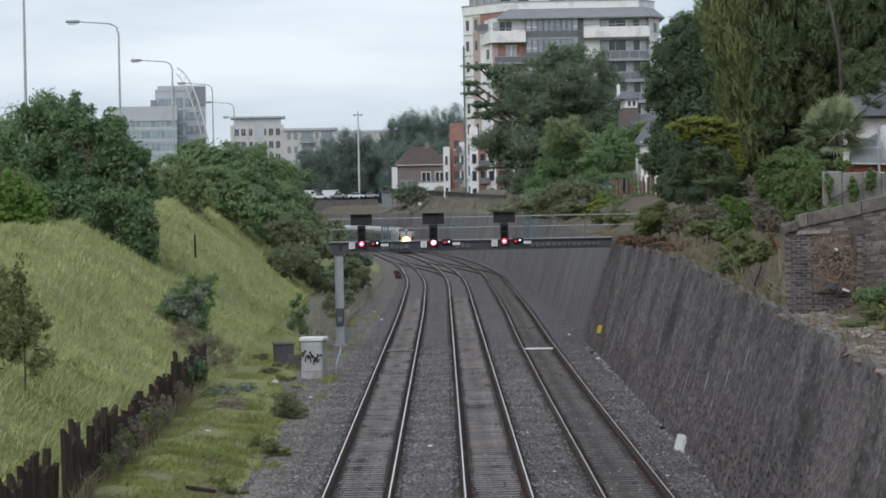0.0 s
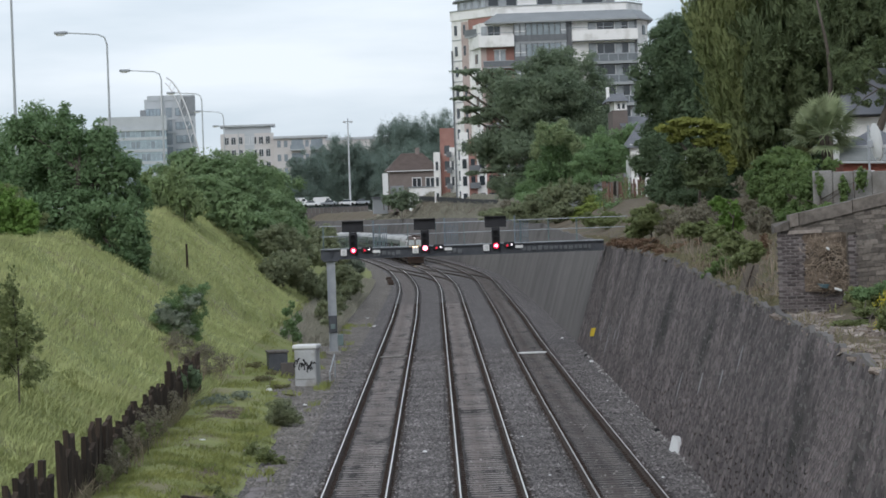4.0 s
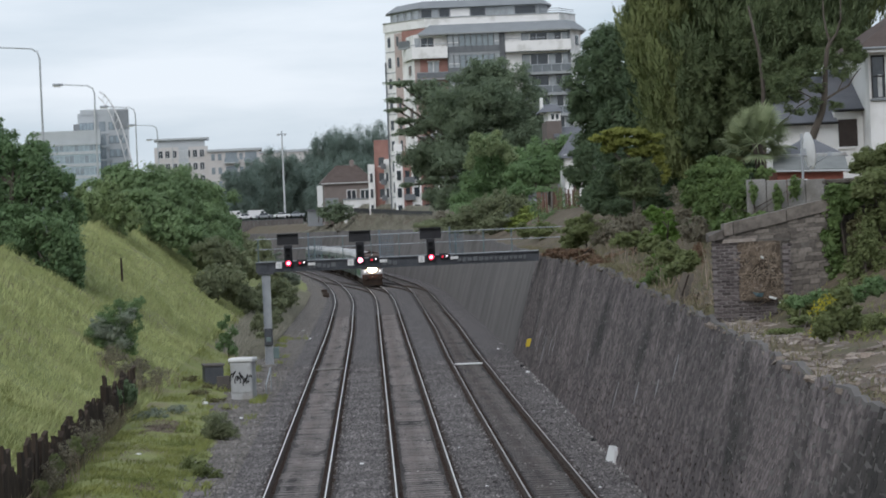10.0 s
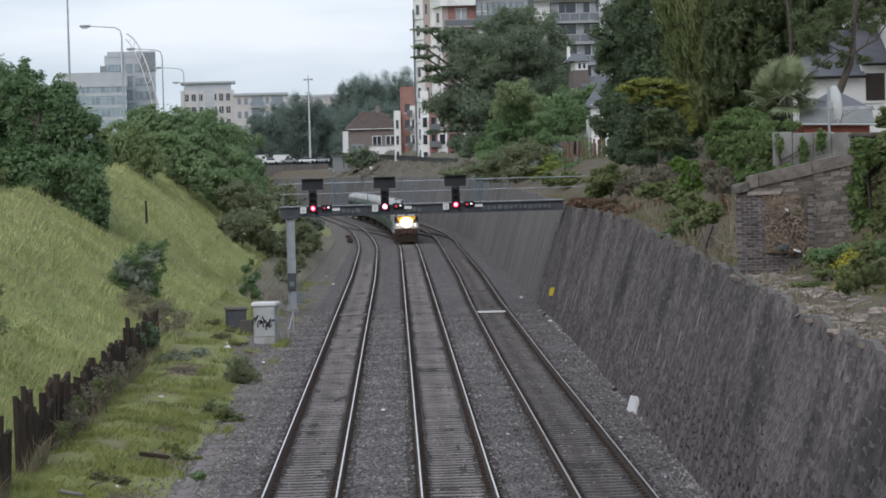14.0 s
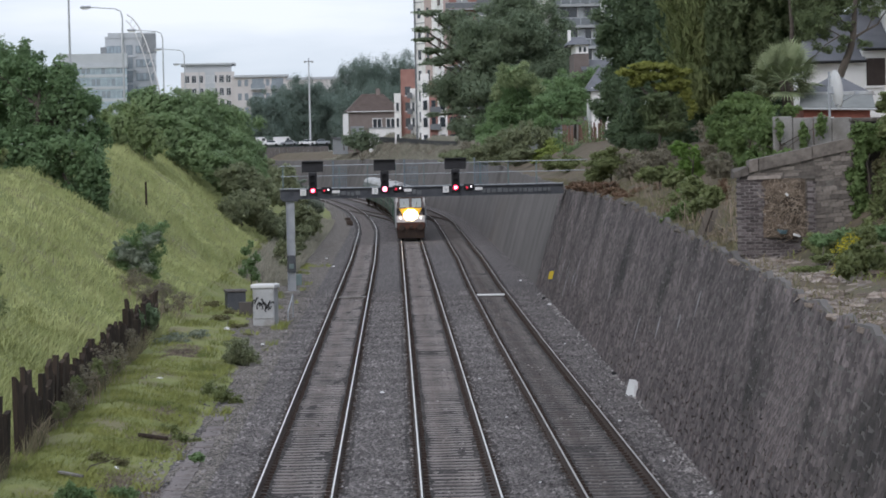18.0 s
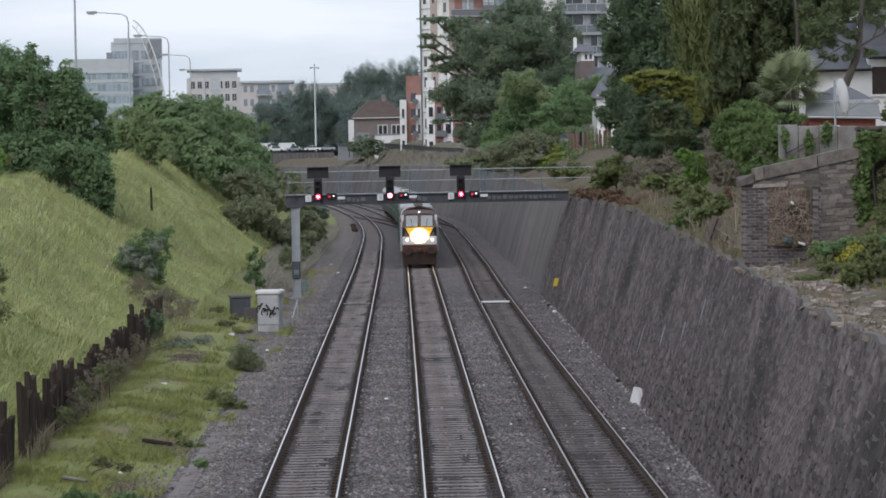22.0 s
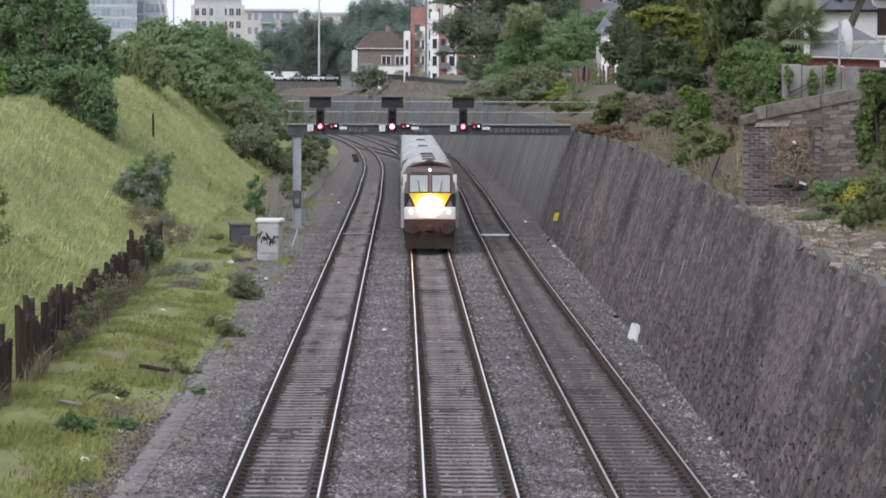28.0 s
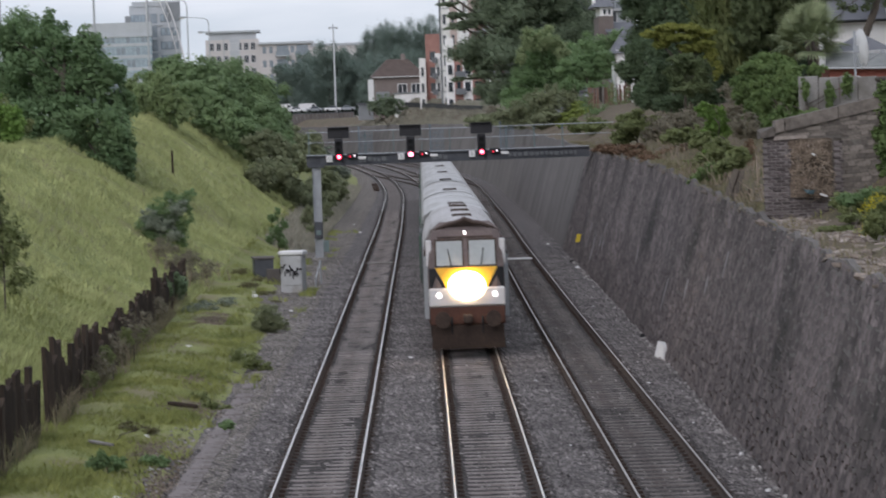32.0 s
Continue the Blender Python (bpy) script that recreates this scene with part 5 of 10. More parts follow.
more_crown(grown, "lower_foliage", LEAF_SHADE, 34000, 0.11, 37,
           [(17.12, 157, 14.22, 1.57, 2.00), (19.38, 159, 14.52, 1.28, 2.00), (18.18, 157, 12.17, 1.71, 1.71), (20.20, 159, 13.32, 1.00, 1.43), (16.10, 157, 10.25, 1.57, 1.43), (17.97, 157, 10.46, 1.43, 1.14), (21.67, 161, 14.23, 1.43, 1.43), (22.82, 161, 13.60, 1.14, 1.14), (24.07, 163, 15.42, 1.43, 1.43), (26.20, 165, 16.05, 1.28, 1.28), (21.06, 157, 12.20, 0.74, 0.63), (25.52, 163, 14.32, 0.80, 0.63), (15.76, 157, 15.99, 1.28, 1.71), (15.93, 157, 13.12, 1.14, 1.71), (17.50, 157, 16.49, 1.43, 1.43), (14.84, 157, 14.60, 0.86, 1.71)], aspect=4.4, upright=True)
for pts, radii in (([(18.8, 146.6, 7.6), (18.84, 146.6, 10.57), (18.85, 146.6, 11.64), (18.9, 146.6, 12.84), (18.82, 146.6, 14.18), (18.72, 146.6, 14.85), (18.58, 146.6, 15.53), (18.46, 147.4, 16.8)], [0.15, 0.12, 0.11, 0.1, 0.085, 0.075, 0.06, 0.05]),):
    x0, y0, z0 = grown.location
    part("trunk", Shape().path([(x - x0, y - y0, z - z0) for x, y, z in pts], radii, 9), DUSKY_BARK, grown, "bare curving trunk")
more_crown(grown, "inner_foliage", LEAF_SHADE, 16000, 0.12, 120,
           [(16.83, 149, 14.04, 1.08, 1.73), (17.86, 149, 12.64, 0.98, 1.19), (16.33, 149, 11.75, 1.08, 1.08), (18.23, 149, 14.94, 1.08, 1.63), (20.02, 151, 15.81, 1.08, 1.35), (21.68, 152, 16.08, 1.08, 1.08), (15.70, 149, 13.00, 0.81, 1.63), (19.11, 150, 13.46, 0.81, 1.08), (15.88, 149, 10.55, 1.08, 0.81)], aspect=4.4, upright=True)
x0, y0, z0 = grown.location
part("feathery_foliage", plume_mesh([(x - x0, y - y0, z - z0, r, rz) for x, y, z, r, rz in ((16.1, 150.5, 14.2, 1.1, 1.9), (17.6, 150.5, 12.9, 1.1, 1.5), (16.3, 150.5, 11.9, 1.1, 1.2), (18.2, 150.5, 15.2, 1.1, 1.8), (20.0, 152, 15.9, 1.2, 1.6), (21.8, 153, 16.3, 1.2, 1.4), (23.8, 155, 17.0, 1.2, 1.3), (19.2, 151, 13.4, 0.9, 1.3), (17.3, 150.5, 16.6, 1.2, 1.6), (20.6, 154, 14.0, 0.9, 1.0), (21.7, 154, 14.4, 0.9, 0.8), (22.9, 154, 14.7, 0.9, 0.8), (23.9, 154, 15.0, 0.8, 0.7), (20.3, 153, 12.9, 0.7, 0.8), (21.6, 154, 15.6, 1.0, 1.0), (22.8, 154, 16.1, 1.0, 1.0), (24.5, 155, 16.4, 0.9, 0.9), (18.4, 151, 11.4, 0.9, 1.0), (17.4, 150.5, 10.6, 0.9, 0.9))], 110, 362, LEAF_SHADE), LEAF_SHADE, grown, "inner plumes with crown shade in their colour")
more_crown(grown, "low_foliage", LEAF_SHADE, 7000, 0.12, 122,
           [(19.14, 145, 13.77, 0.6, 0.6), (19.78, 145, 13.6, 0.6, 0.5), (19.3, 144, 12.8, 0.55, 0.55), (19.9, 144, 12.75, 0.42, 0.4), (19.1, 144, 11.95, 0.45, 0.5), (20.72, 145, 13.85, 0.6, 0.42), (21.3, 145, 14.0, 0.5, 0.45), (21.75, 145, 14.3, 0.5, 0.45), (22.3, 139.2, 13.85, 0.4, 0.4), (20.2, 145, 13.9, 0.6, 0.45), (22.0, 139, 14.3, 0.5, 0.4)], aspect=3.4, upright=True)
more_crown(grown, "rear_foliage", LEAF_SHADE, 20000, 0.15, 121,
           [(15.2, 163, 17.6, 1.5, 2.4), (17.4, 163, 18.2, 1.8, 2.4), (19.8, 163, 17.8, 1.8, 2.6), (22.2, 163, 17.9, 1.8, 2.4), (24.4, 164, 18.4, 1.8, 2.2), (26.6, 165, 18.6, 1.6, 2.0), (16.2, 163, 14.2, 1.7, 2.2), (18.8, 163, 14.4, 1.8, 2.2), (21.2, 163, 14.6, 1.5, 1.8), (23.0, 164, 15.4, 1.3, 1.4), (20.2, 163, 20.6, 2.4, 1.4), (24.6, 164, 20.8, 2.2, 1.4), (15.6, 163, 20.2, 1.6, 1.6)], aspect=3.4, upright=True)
def build_forked_tree():
    """A leaning forked trunk with bare side boughs and loose sprays of leaves."""
    t = thing("plum_tree", "leaning forked tree with sparse leaves before the slate roofs", "tree", (19.55, 138, 7.5))
    x0, y0, z0 = t.location

    def own(pts):
        return [(x - x0, y - y0, z - z0) for x, y, z in pts]

    part("trunk", Shape().path(own([(19.5, 138, 7.2), (19.62, 138, 9.1), (19.76, 138, 9.91), (20.04, 138, 10.61), (20.38, 138, 11.4), (20.53, 138, 12.15), (20.61, 138, 13.4), (20.72, 138, 14.16), (20.85, 138, 14.43)]),
                               [0.24, 0.2, 0.19, 0.18, 0.16, 0.14, 0.11, 0.1, 0.1], 10), DUSKY_BARK, t)
    for pts, r in (([(20.85, 138, 14.43), (20.7, 138, 15.04), (20.65, 138.2, 15.67), (20.66, 138.4, 17.18)], 0.07),
                   ([(20.85, 138, 14.43), (21.17, 138, 14.84), (21.38, 138, 15.51), (21.46, 138.3, 16.9)], 0.07),
                   ([(20.52, 138, 11.9), (21.07, 137.8, 12.23), (21.58, 137.8, 12.48), (21.85, 137.9, 12.9), (22.17, 138, 13.24)], 0.06),
                   ([(20.46, 138, 11.65), (19.92, 137.9, 12.02), (19.27, 137.8, 11.65), (18.7, 137.8, 11.09)], 0.05),
                   ([(20.5, 138, 12.0), (20.1, 137.8, 12.6), (19.6, 137.8, 13.0), (19.2, 137.9, 13.2)], 0.05),
                   ([(21.07, 137.8, 12.23), (21.3, 137.7, 12.7), (21.35, 137.7, 13.3)], 0.03),
                   ([(19.92, 137.9, 12.02), (19.4, 137.8, 12.3), (18.9, 137.8, 12.5)], 0.03)):
        part("bough", Shape().path(own(pts), [r * (1 - 0.7 * k / (len(pts) - 1)) for k in range(len(pts))], 7), DUSKY_BARK, t)
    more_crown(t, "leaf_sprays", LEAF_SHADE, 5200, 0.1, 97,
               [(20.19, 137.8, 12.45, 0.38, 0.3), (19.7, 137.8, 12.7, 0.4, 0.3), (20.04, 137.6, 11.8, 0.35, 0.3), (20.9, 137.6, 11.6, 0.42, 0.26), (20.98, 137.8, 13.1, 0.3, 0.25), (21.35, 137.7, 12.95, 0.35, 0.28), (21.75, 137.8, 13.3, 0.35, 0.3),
                (21.94, 137.9, 13.73, 0.35, 0.3), (19.46, 137.8, 13.07, 0.42, 0.32), (19.05, 137.8, 12.46, 0.38, 0.32), (18.85, 137.7, 11.55, 0.32, 0.22), (19.31, 137.7, 11.4, 0.32, 0.2), (20.3, 137.8, 13.2, 0.35, 0.3), (18.6, 137.8, 12.1, 0.38, 0.35), (18.3, 137.8, 12.9, 0.45, 0.4), (19.9, 137.7, 11.45, 0.34, 0.22), (18.6, 138.6, 12.6, 0.6, 0.5), (19.3, 138.6, 13.0, 0.6, 0.5), (19.9, 139.4, 14.1, 0.6, 0.5), (20.6, 139.4, 13.9, 0.6, 0.5), (21.3, 139.2, 13.6, 0.5, 0.4), (21.9, 139.0, 13.9, 0.45, 0.4), (20.9, 139.4, 14.9, 0.7, 0.5), (21.8, 139.2, 14.8, 0.5, 0.4), (19.4, 138.8, 12.2, 0.45, 0.35)])


build_forked_tree()
grown = plant("golden_conifer", "yellow-green spreading garden conifer", "tree", LEAF_YELLOW, (12.47, 147, 6.35), 5200, 0.13, 38, 0.09,
              [(11.10, 147, 10.83, 0.59, 0.21), (11.86, 147, 11.11, 0.75, 0.21), (12.85, 147, 11.04, 0.75, 0.24), (13.64, 147, 10.78, 0.59, 0.24), (12.25, 147, 10.65, 1.12, 0.24), (13.50, 147, 10.30, 0.64, 0.27), (11.58, 147, 10.31, 0.43, 0.24), (13.89, 147, 9.76, 0.37, 0.48), (12.99, 147, 10.10, 0.80, 0.24), (14.09, 147, 9.01, 0.27, 0.53)], aspect=2.6)
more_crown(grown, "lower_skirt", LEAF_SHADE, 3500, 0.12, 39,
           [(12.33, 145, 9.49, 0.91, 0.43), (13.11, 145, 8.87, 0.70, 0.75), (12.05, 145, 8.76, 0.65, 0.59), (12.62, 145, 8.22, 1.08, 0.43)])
grown = plant("laurel_bush", "dark undergrowth below garden conifers", "bush", LEAF_BAY, (12.03, 150, 6.06), 8500, 0.13, 102, 0.05,
              [(11.51, 150, 8.83, 0.82, 1.09), (11.08, 150, 7.75, 0.93, 0.65), (12.14, 148, 7.58, 0.93, 0.49), (15.02, 151, 8.77, 0.82, 1.36), (12.96, 154, 10.25, 1.36, 0.71), (14.22, 154, 9.80, 0.98, 0.98), (11.90, 153, 9.83, 0.71, 0.98), (13.36, 154, 8.84, 1.36, 1.09)])
grown = plant("laurel_bush", "dark boughs behind a cabbage palm", "tree", LEAF_BAY, (18.87, 156, 7.48), 7000, 0.13, 103, 0.08,
              [(18.77, 156, 12.01, 1.02, 1.25), (19.17, 156, 10.59, 1.13, 0.96), (18.03, 156, 10.33, 1.02, 1.02), (19.77, 156, 12.56, 0.74, 0.85), (17.77, 156, 11.75, 0.85, 1.13)])
grown = plant("dark_shrub", "dark evergreen shrub behind the scrub slope", "shrub", LEAF_BAY, (13.73, 175, 7.06), 6000, 0.16, 40, 0.08,
              [(13.73, 175, 8.29, 1.27, 0.83), (12.62, 175, 8.15, 0.83, 0.76), (14.99, 175, 7.63, 1.08, 0.70), (12.78, 179, 10.29, 0.76, 1.27)])
grown = plant("ivy_mass", "hanging ivy smothering a garden wall", "ivy", LEAF_IVY, (12.53, 112, 6.48), 9000, 0.12, 41, 0.06,
              [(12.56, 112, 8.35, 0.69, 0.86), (12.24, 112, 7.44, 0.57, 0.73), (13.18, 112, 8.54, 0.53, 0.61), (13.35, 111, 7.62, 0.37, 0.73), (11.92, 112, 6.63, 0.49, 0.57), (11.84, 113, 7.76, 0.41, 0.61)])
grown = plant("ivy_mass", "ivy spilling over concrete garden slabs", "ivy", LEAF_IVY, (12.23, 97.6, 6.32), 7000, 0.1, 94, 0.04,
              [(12.89, 97.6, 7.49, 0.18, 0.53), (13.44, 97.6, 7.82, 0.21, 0.46), (12.13, 97.6, 7.78, 0.14, 0.43), (11.85, 98.6, 7.54, 0.53, 0.71), (11.34, 97.6, 6.75, 0.53, 0.53), (12.11, 96.6, 6.81, 0.46, 0.35), (11.05, 99.6, 7.49, 0.50, 0.78), (11.93, 100.6, 8.19, 0.46, 0.43)])
grown = plant("weed_bank", "rank olive weeds and creepers along the wall edge", "weeds", LEAF_OLIVE, (8.68, 86, 4.59), 4500, 0.1, 98, 0.02,
              [(8.42, 88, 6.07, 0.41, 0.38), (8.77, 86, 5.84, 0.41, 0.34), (8.31, 92, 6.29, 0.41, 0.28), (8.17, 84, 5.66, 0.31, 0.19), (8.15, 98, 6.44, 0.47, 0.25)])
grown = plant("weed_bank", "dry stalks and dead creepers on the slope", "brush", DEAD_GREY, (9.24, 88, 4.63), 2600, 0.08, 99, 0.02,
              [(9.41, 88, 6.67, 0.32, 0.48), (9.22, 90, 6.68, 0.32, 0.38), (8.51, 100, 6.77, 0.42, 0.38), (8.12, 102, 6.70, 0.38, 0.29)])
grown = plant("ivy_mass", "low green shrubs under the palm", "ivy", LEAF_IVY, (13.19, 108, 6.91), 4500, 0.12, 95, 0.05,
              [(11.83, 108, 8.50, 0.71, 0.59), (12.82, 108, 8.46, 0.59, 0.35), (13.80, 108, 8.42, 0.39, 0.27), (11.41, 108, 7.92, 0.59, 0.59)])
grown = plant("ivy_mass", "bright ivy and bindweed over old rubble", "ivy", LEAF_FRESH, (11.45, 120, 5.79), 6000, 0.12, 42, 0.05,
              [(11.47, 120, 6.62, 0.61, 0.65), (11.89, 120, 6.17, 0.48, 0.48), (11.04, 120, 7.17, 0.44, 0.35), (11.20, 117, 5.50, 0.74, 0.35), (12.01, 118, 5.65, 0.57, 0.57)])
grown = plant("garden_bush", "rounded green bush above the wall", "bush", LEAF_OLIVE, (10.92, 156, 5.43), 5500, 0.14, 43, 0.06,
              [(10.79, 156, 6.50, 1.13, 0.74), (11.64, 156, 6.35, 0.68, 0.74), (10.07, 156, 5.95, 0.62, 0.45)])
grown = plant("rust_bracken", "rusty brown bracken along the wall top", "bracken", DEAD, (9.28, 140, 5.12), 4500, 0.12, 44, 0.03,
              [(8.9, 146, 5.5, 0.8, 0.28), (9.5, 141, 5.5, 0.9, 0.28), (9.3, 134, 5.35, 0.6, 0.25), (9.3, 126, 5.3, 0.5, 0.22), (10.71, 134, 5.34, 0.76, 0.25), (11.69, 130, 5.56, 1.02, 0.36), (11.72, 140, 6.16, 1.02, 0.61)])
grown = plant("dry_brush", "tangled dry stalks and brush on the slope", "brush", DEAD, (10.58, 105, 5.24), 5000, 0.09, 45, 0.03,
              [(10.97, 105, 5.44, 0.53, 0.65), (10.28, 103, 4.92, 0.50, 0.57), (10.81, 101, 4.95, 0.31, 0.65), (9.89, 108, 4.82, 0.57, 0.50)])
grown = plant("green_weeds", "green weeds on the wall top", "weeds", LEAF_OLIVE, (9.65, 112, 5.00), 3500, 0.09, 46, 0.02,
              [(9.76, 112, 5.11, 0.53, 0.33), (9.49, 115, 4.89, 0.53, 0.20), (9.90, 106, 4.48, 0.69, 0.29), (10.27, 112, 5.34, 0.49, 0.33)])
grown = plant("broom_bush", "broom bush with yellow flowers", "bush", LEAF_OLIVE, (9.74, 66, 4.35), 5200, 0.07, 47, 0.03,
              [(9.76, 66, 4.90, 0.38, 0.50), (10.39, 67, 4.72, 0.29, 0.41), (9.37, 65, 4.70, 0.24, 0.34), (10.02, 66, 5.25, 0.26, 0.29)])
more_crown(grown, "blossom", BLOSSOM, 130, 0.045, 48,
           [(9.32, 65, 5.00, 0.21, 0.31), (9.22, 65, 4.59, 0.14, 0.19), (9.57, 65, 5.23, 0.24, 0.17)])
grown = plant("ivy_column", "dark ivy hanging thick on a wall", "ivy", LEAF_IVY, (11.70, 76.1, 5.76), 6000, 0.09, 49, 0.04,
              [(11.42, 76.1, 7.17, 0.30, 0.50), (11.33, 76.1, 6.34, 0.28, 0.61), (11.44, 76.1, 5.75, 0.30, 0.47), (11.79, 76.1, 7.36, 0.36, 0.36), (11.45, 76.1, 7.61, 0.25, 0.19)])
grown = plant("ivy_mass", "lighter ivy trailing over a garden wall", "ivy", LEAF_OLIVE, (12.41, 75.9, 6.16), 9000, 0.085, 50, 0.04,
              [(12.25, 75.9, 7.55, 0.55, 0.36), (12.71, 75.9, 6.98, 0.41, 0.55), (12.29, 75.9, 6.72, 0.33, 0.69), (12.61, 75.9, 6.01, 0.41, 0.69), (12.47, 75.9, 7.89, 0.55, 0.22), (13.26, 75.9, 6.81, 0.55, 1.24), (13.08, 75.9, 5.71, 0.55, 0.55)])
grown = plant("dry_brush", "drab hanging creeper stems on a wall", "brush", DEAD_OLIVE, (11.92, 75.7, 5.79), 5500, 0.08, 92, 0.03,
              [(11.93, 75.7, 6.32, 0.28, 0.83), (12.00, 75.7, 5.62, 0.36, 0.55), (11.64, 75.7, 5.22, 0.36, 0.22), (12.34, 75.7, 5.33, 0.36, 0.28)])
grown = plant("low_weeds", "dark weeds and seedlings on the earth ledge", "weeds", LEAF_MID, (9.85, 70, 4.42), 2600, 0.07, 93, 0.02,
              [(9.60, 70, 5.07, 0.33, 0.15), (10.11, 70, 5.15, 0.33, 0.20), (10.88, 70, 5.18, 0.38, 0.23), (11.40, 70, 5.35, 0.33, 0.25)])
grown = plant("garden_shrub", "soft green shrub beside the white house", "shrub", LEAF_OLIVE, (19.40, 118, 7.44), 5000, 0.12, 51, 0.02,
              [(19.09, 118, 8.90, 0.64, 0.43), (19.86, 118, 9.08, 0.64, 0.56), (18.54, 118, 8.64, 0.43, 0.26), (19.51, 118, 8.45, 0.86, 0.34), (20.50, 118, 8.95, 0.64, 0.64)])
grown = plant("low_weeds", "rough weeds behind the wall edge", "weeds", LEAF_OLIVE, (9.44, 69, 4.34), 3000, 0.07, 52, 0.02,
              [(10.00, 73, 4.75, 0.28, 0.18), (11.10, 74, 5.01, 0.50, 0.23), (9.31, 70, 4.41, 0.50, 0.10), (10.56, 65, 4.77, 0.38, 0.20)])
grown = plant("scrub_bush", "mixed olive scrub bush on the slope above the wall", "bush", LEAF_OLIVE, (10.94, 128, 5.49), 3200, 0.12, 71, 0.04,
              [(10.95, 128, 6.36, 0.61, 0.56), (10.52, 130, 6.13, 0.51, 0.42), (11.32, 127, 6.02, 0.47, 0.42)])
grown = plant("scrub_bush", "grey leafless scrub on the slope above the wall", "bush", DEAD_GREY, (11.12, 136, 5.57), 2400, 0.1, 72, 0.02,
              [(10.65, 136, 6.58, 0.74, 0.59), (11.51, 136, 6.68, 0.74, 0.64), (12.22, 137, 6.87, 0.59, 0.64), (10.15, 136, 6.21, 0.49, 0.40), (12.40, 135, 6.18, 0.64, 0.64)])
grown = plant("scrub_bush", "tangled brown scrub among garden walls", "bush", DEAD_GREY, (12.13, 118, 6.21), 2200, 0.09, 73, 0.02,
              [(12.03, 118, 7.04, 0.56, 0.56), (12.58, 118, 7.46, 0.43, 0.60), (12.14, 120, 7.80, 0.56, 0.47), (13.31, 117, 6.59, 0.51, 0.43)])
grown = plant("laurel_bush", "dark laurel behind the garden slope", "bush", LEAF_BAY, (14.14, 160, 7.25), 6500, 0.15, 74, 0.06,
              [(14.15, 160, 8.03, 1.16, 0.81), (15.17, 160, 8.15, 0.99, 0.99), (16.35, 160, 8.86, 1.05, 1.16), (13.13, 160, 7.46, 0.76, 0.58)])
grown = plant("wall_top_weeds", "green weeds hanging over the wall top", "weeds", LEAF_IVY, (9.16, 98, 4.77), 2500, 0.08, 75, 0.02,
              [(9.16, 98, 5.22, 0.46, 0.39), (9.61, 98, 5.48, 0.36, 0.36), (8.89, 100, 4.92, 0.36, 0.29)])
grown = plant("wall_top_weeds", "green weeds hanging over the wall edge", "weeds", LEAF_OLIVE, (9.85, 72, 4.45), 2200, 0.07, 76, 0.02,
              [(9.94, 74, 4.92, 0.29, 0.24), (10.34, 73, 4.93, 0.34, 0.24), (9.85, 71, 4.62, 0.39, 0.13)])
grown = plant("bramble_bush", "tangled brambles and dry stems along the fence", "bush", DEAD_GREY, (-8.72, 92, 0.30), 1500, 0.06, 77, 0.02,
              [(-8.72, 92, 1.30, 0.40, 0.50), (-8.82, 88, 1.08, 0.43, 0.47), (-8.67, 96, 1.22, 0.33, 0.50), (-8.78, 83, 0.90, 0.40, 0.43), (-8.66, 101, 1.37, 0.27, 0.43)])
grown = plant("bramble_bush", "green brambles climbing the timber fence", "bush", LEAF_OLIVE, (-8.78, 86, 0.30), 1800, 0.07, 78, 0.03,
              [(-8.94, 86, 0.98, 0.31, 0.34), (-8.78, 90, 1.19, 0.25, 0.31), (-8.75, 80, 0.84, 0.28, 0.31), (-8.66, 94, 1.09, 0.22, 0.28)])
grown = plant("rough_growth", "rough drab growth at the bank foot", "bush", LEAF_DRAB, (-7.0, 196, 0.3), 2600, 0.12, 82, 0.03,
              [(-7.3, 198, 1.3, 0.6, 0.8), (-7.0, 206, 0.8, 0.6, 0.6), (-6.9, 190, 0.6, 0.5, 0.5)])
grown = plant("laurel_hedge", "ragged drab hedge and brambles along the wall top", "hedge", LEAF_DRAB, (10.66, 272, 5.78), 7500, 0.19, 84, 0.06,
              [(5.81, 276, 6.84, 1.98, 0.69), (8.51, 274, 6.79, 2.08, 0.89), (11.17, 272, 6.64, 2.18, 0.99), (13.78, 270, 6.40, 1.98, 1.09), (15.62, 268, 6.17, 1.38, 0.99), (14.65, 272, 7.66, 1.48, 1.09)])
grown = plant("weed_bank", "bright green weeds on the slope below a fence", "weeds", LEAF_LIME, (12.4, 255, 6.2), 4200, 0.15, 150, 0.03,
              [(12.6, 255, 6.9, 1.1, 0.7), (11.7, 255, 6.5, 0.9, 0.5), (13.6, 254, 7.2, 0.8, 0.6), (13.0, 256, 7.8, 0.7, 0.5)])
grown = plant("scrub_bush", "grey-brown scrub along the far wall top", "bush", DEAD_GREY, (9.60, 300, 6.00), 3000, 0.16, 85, 0.02,
              [(7.97, 300, 7.53, 1.85, 0.87), (10.86, 297, 7.26, 1.85, 0.87), (13.42, 294, 7.21, 1.64, 0.98), (5.90, 306, 7.14, 1.42, 0.55)])
grown = plant("ivy_mass", "ivy and creepers over a garden fence", "ivy", LEAF_MID, (13.98, 236, 7.37), 1100, 0.14, 86, 0.03,
              [(12.71, 236, 7.91, 0.69, 1.12), (14.59, 235, 8.51, 0.51, 1.46), (15.72, 236, 7.85, 0.69, 1.20), (13.66, 234, 7.16, 1.29, 0.69), (13.38, 236, 9.31, 1.46, 0.34)])
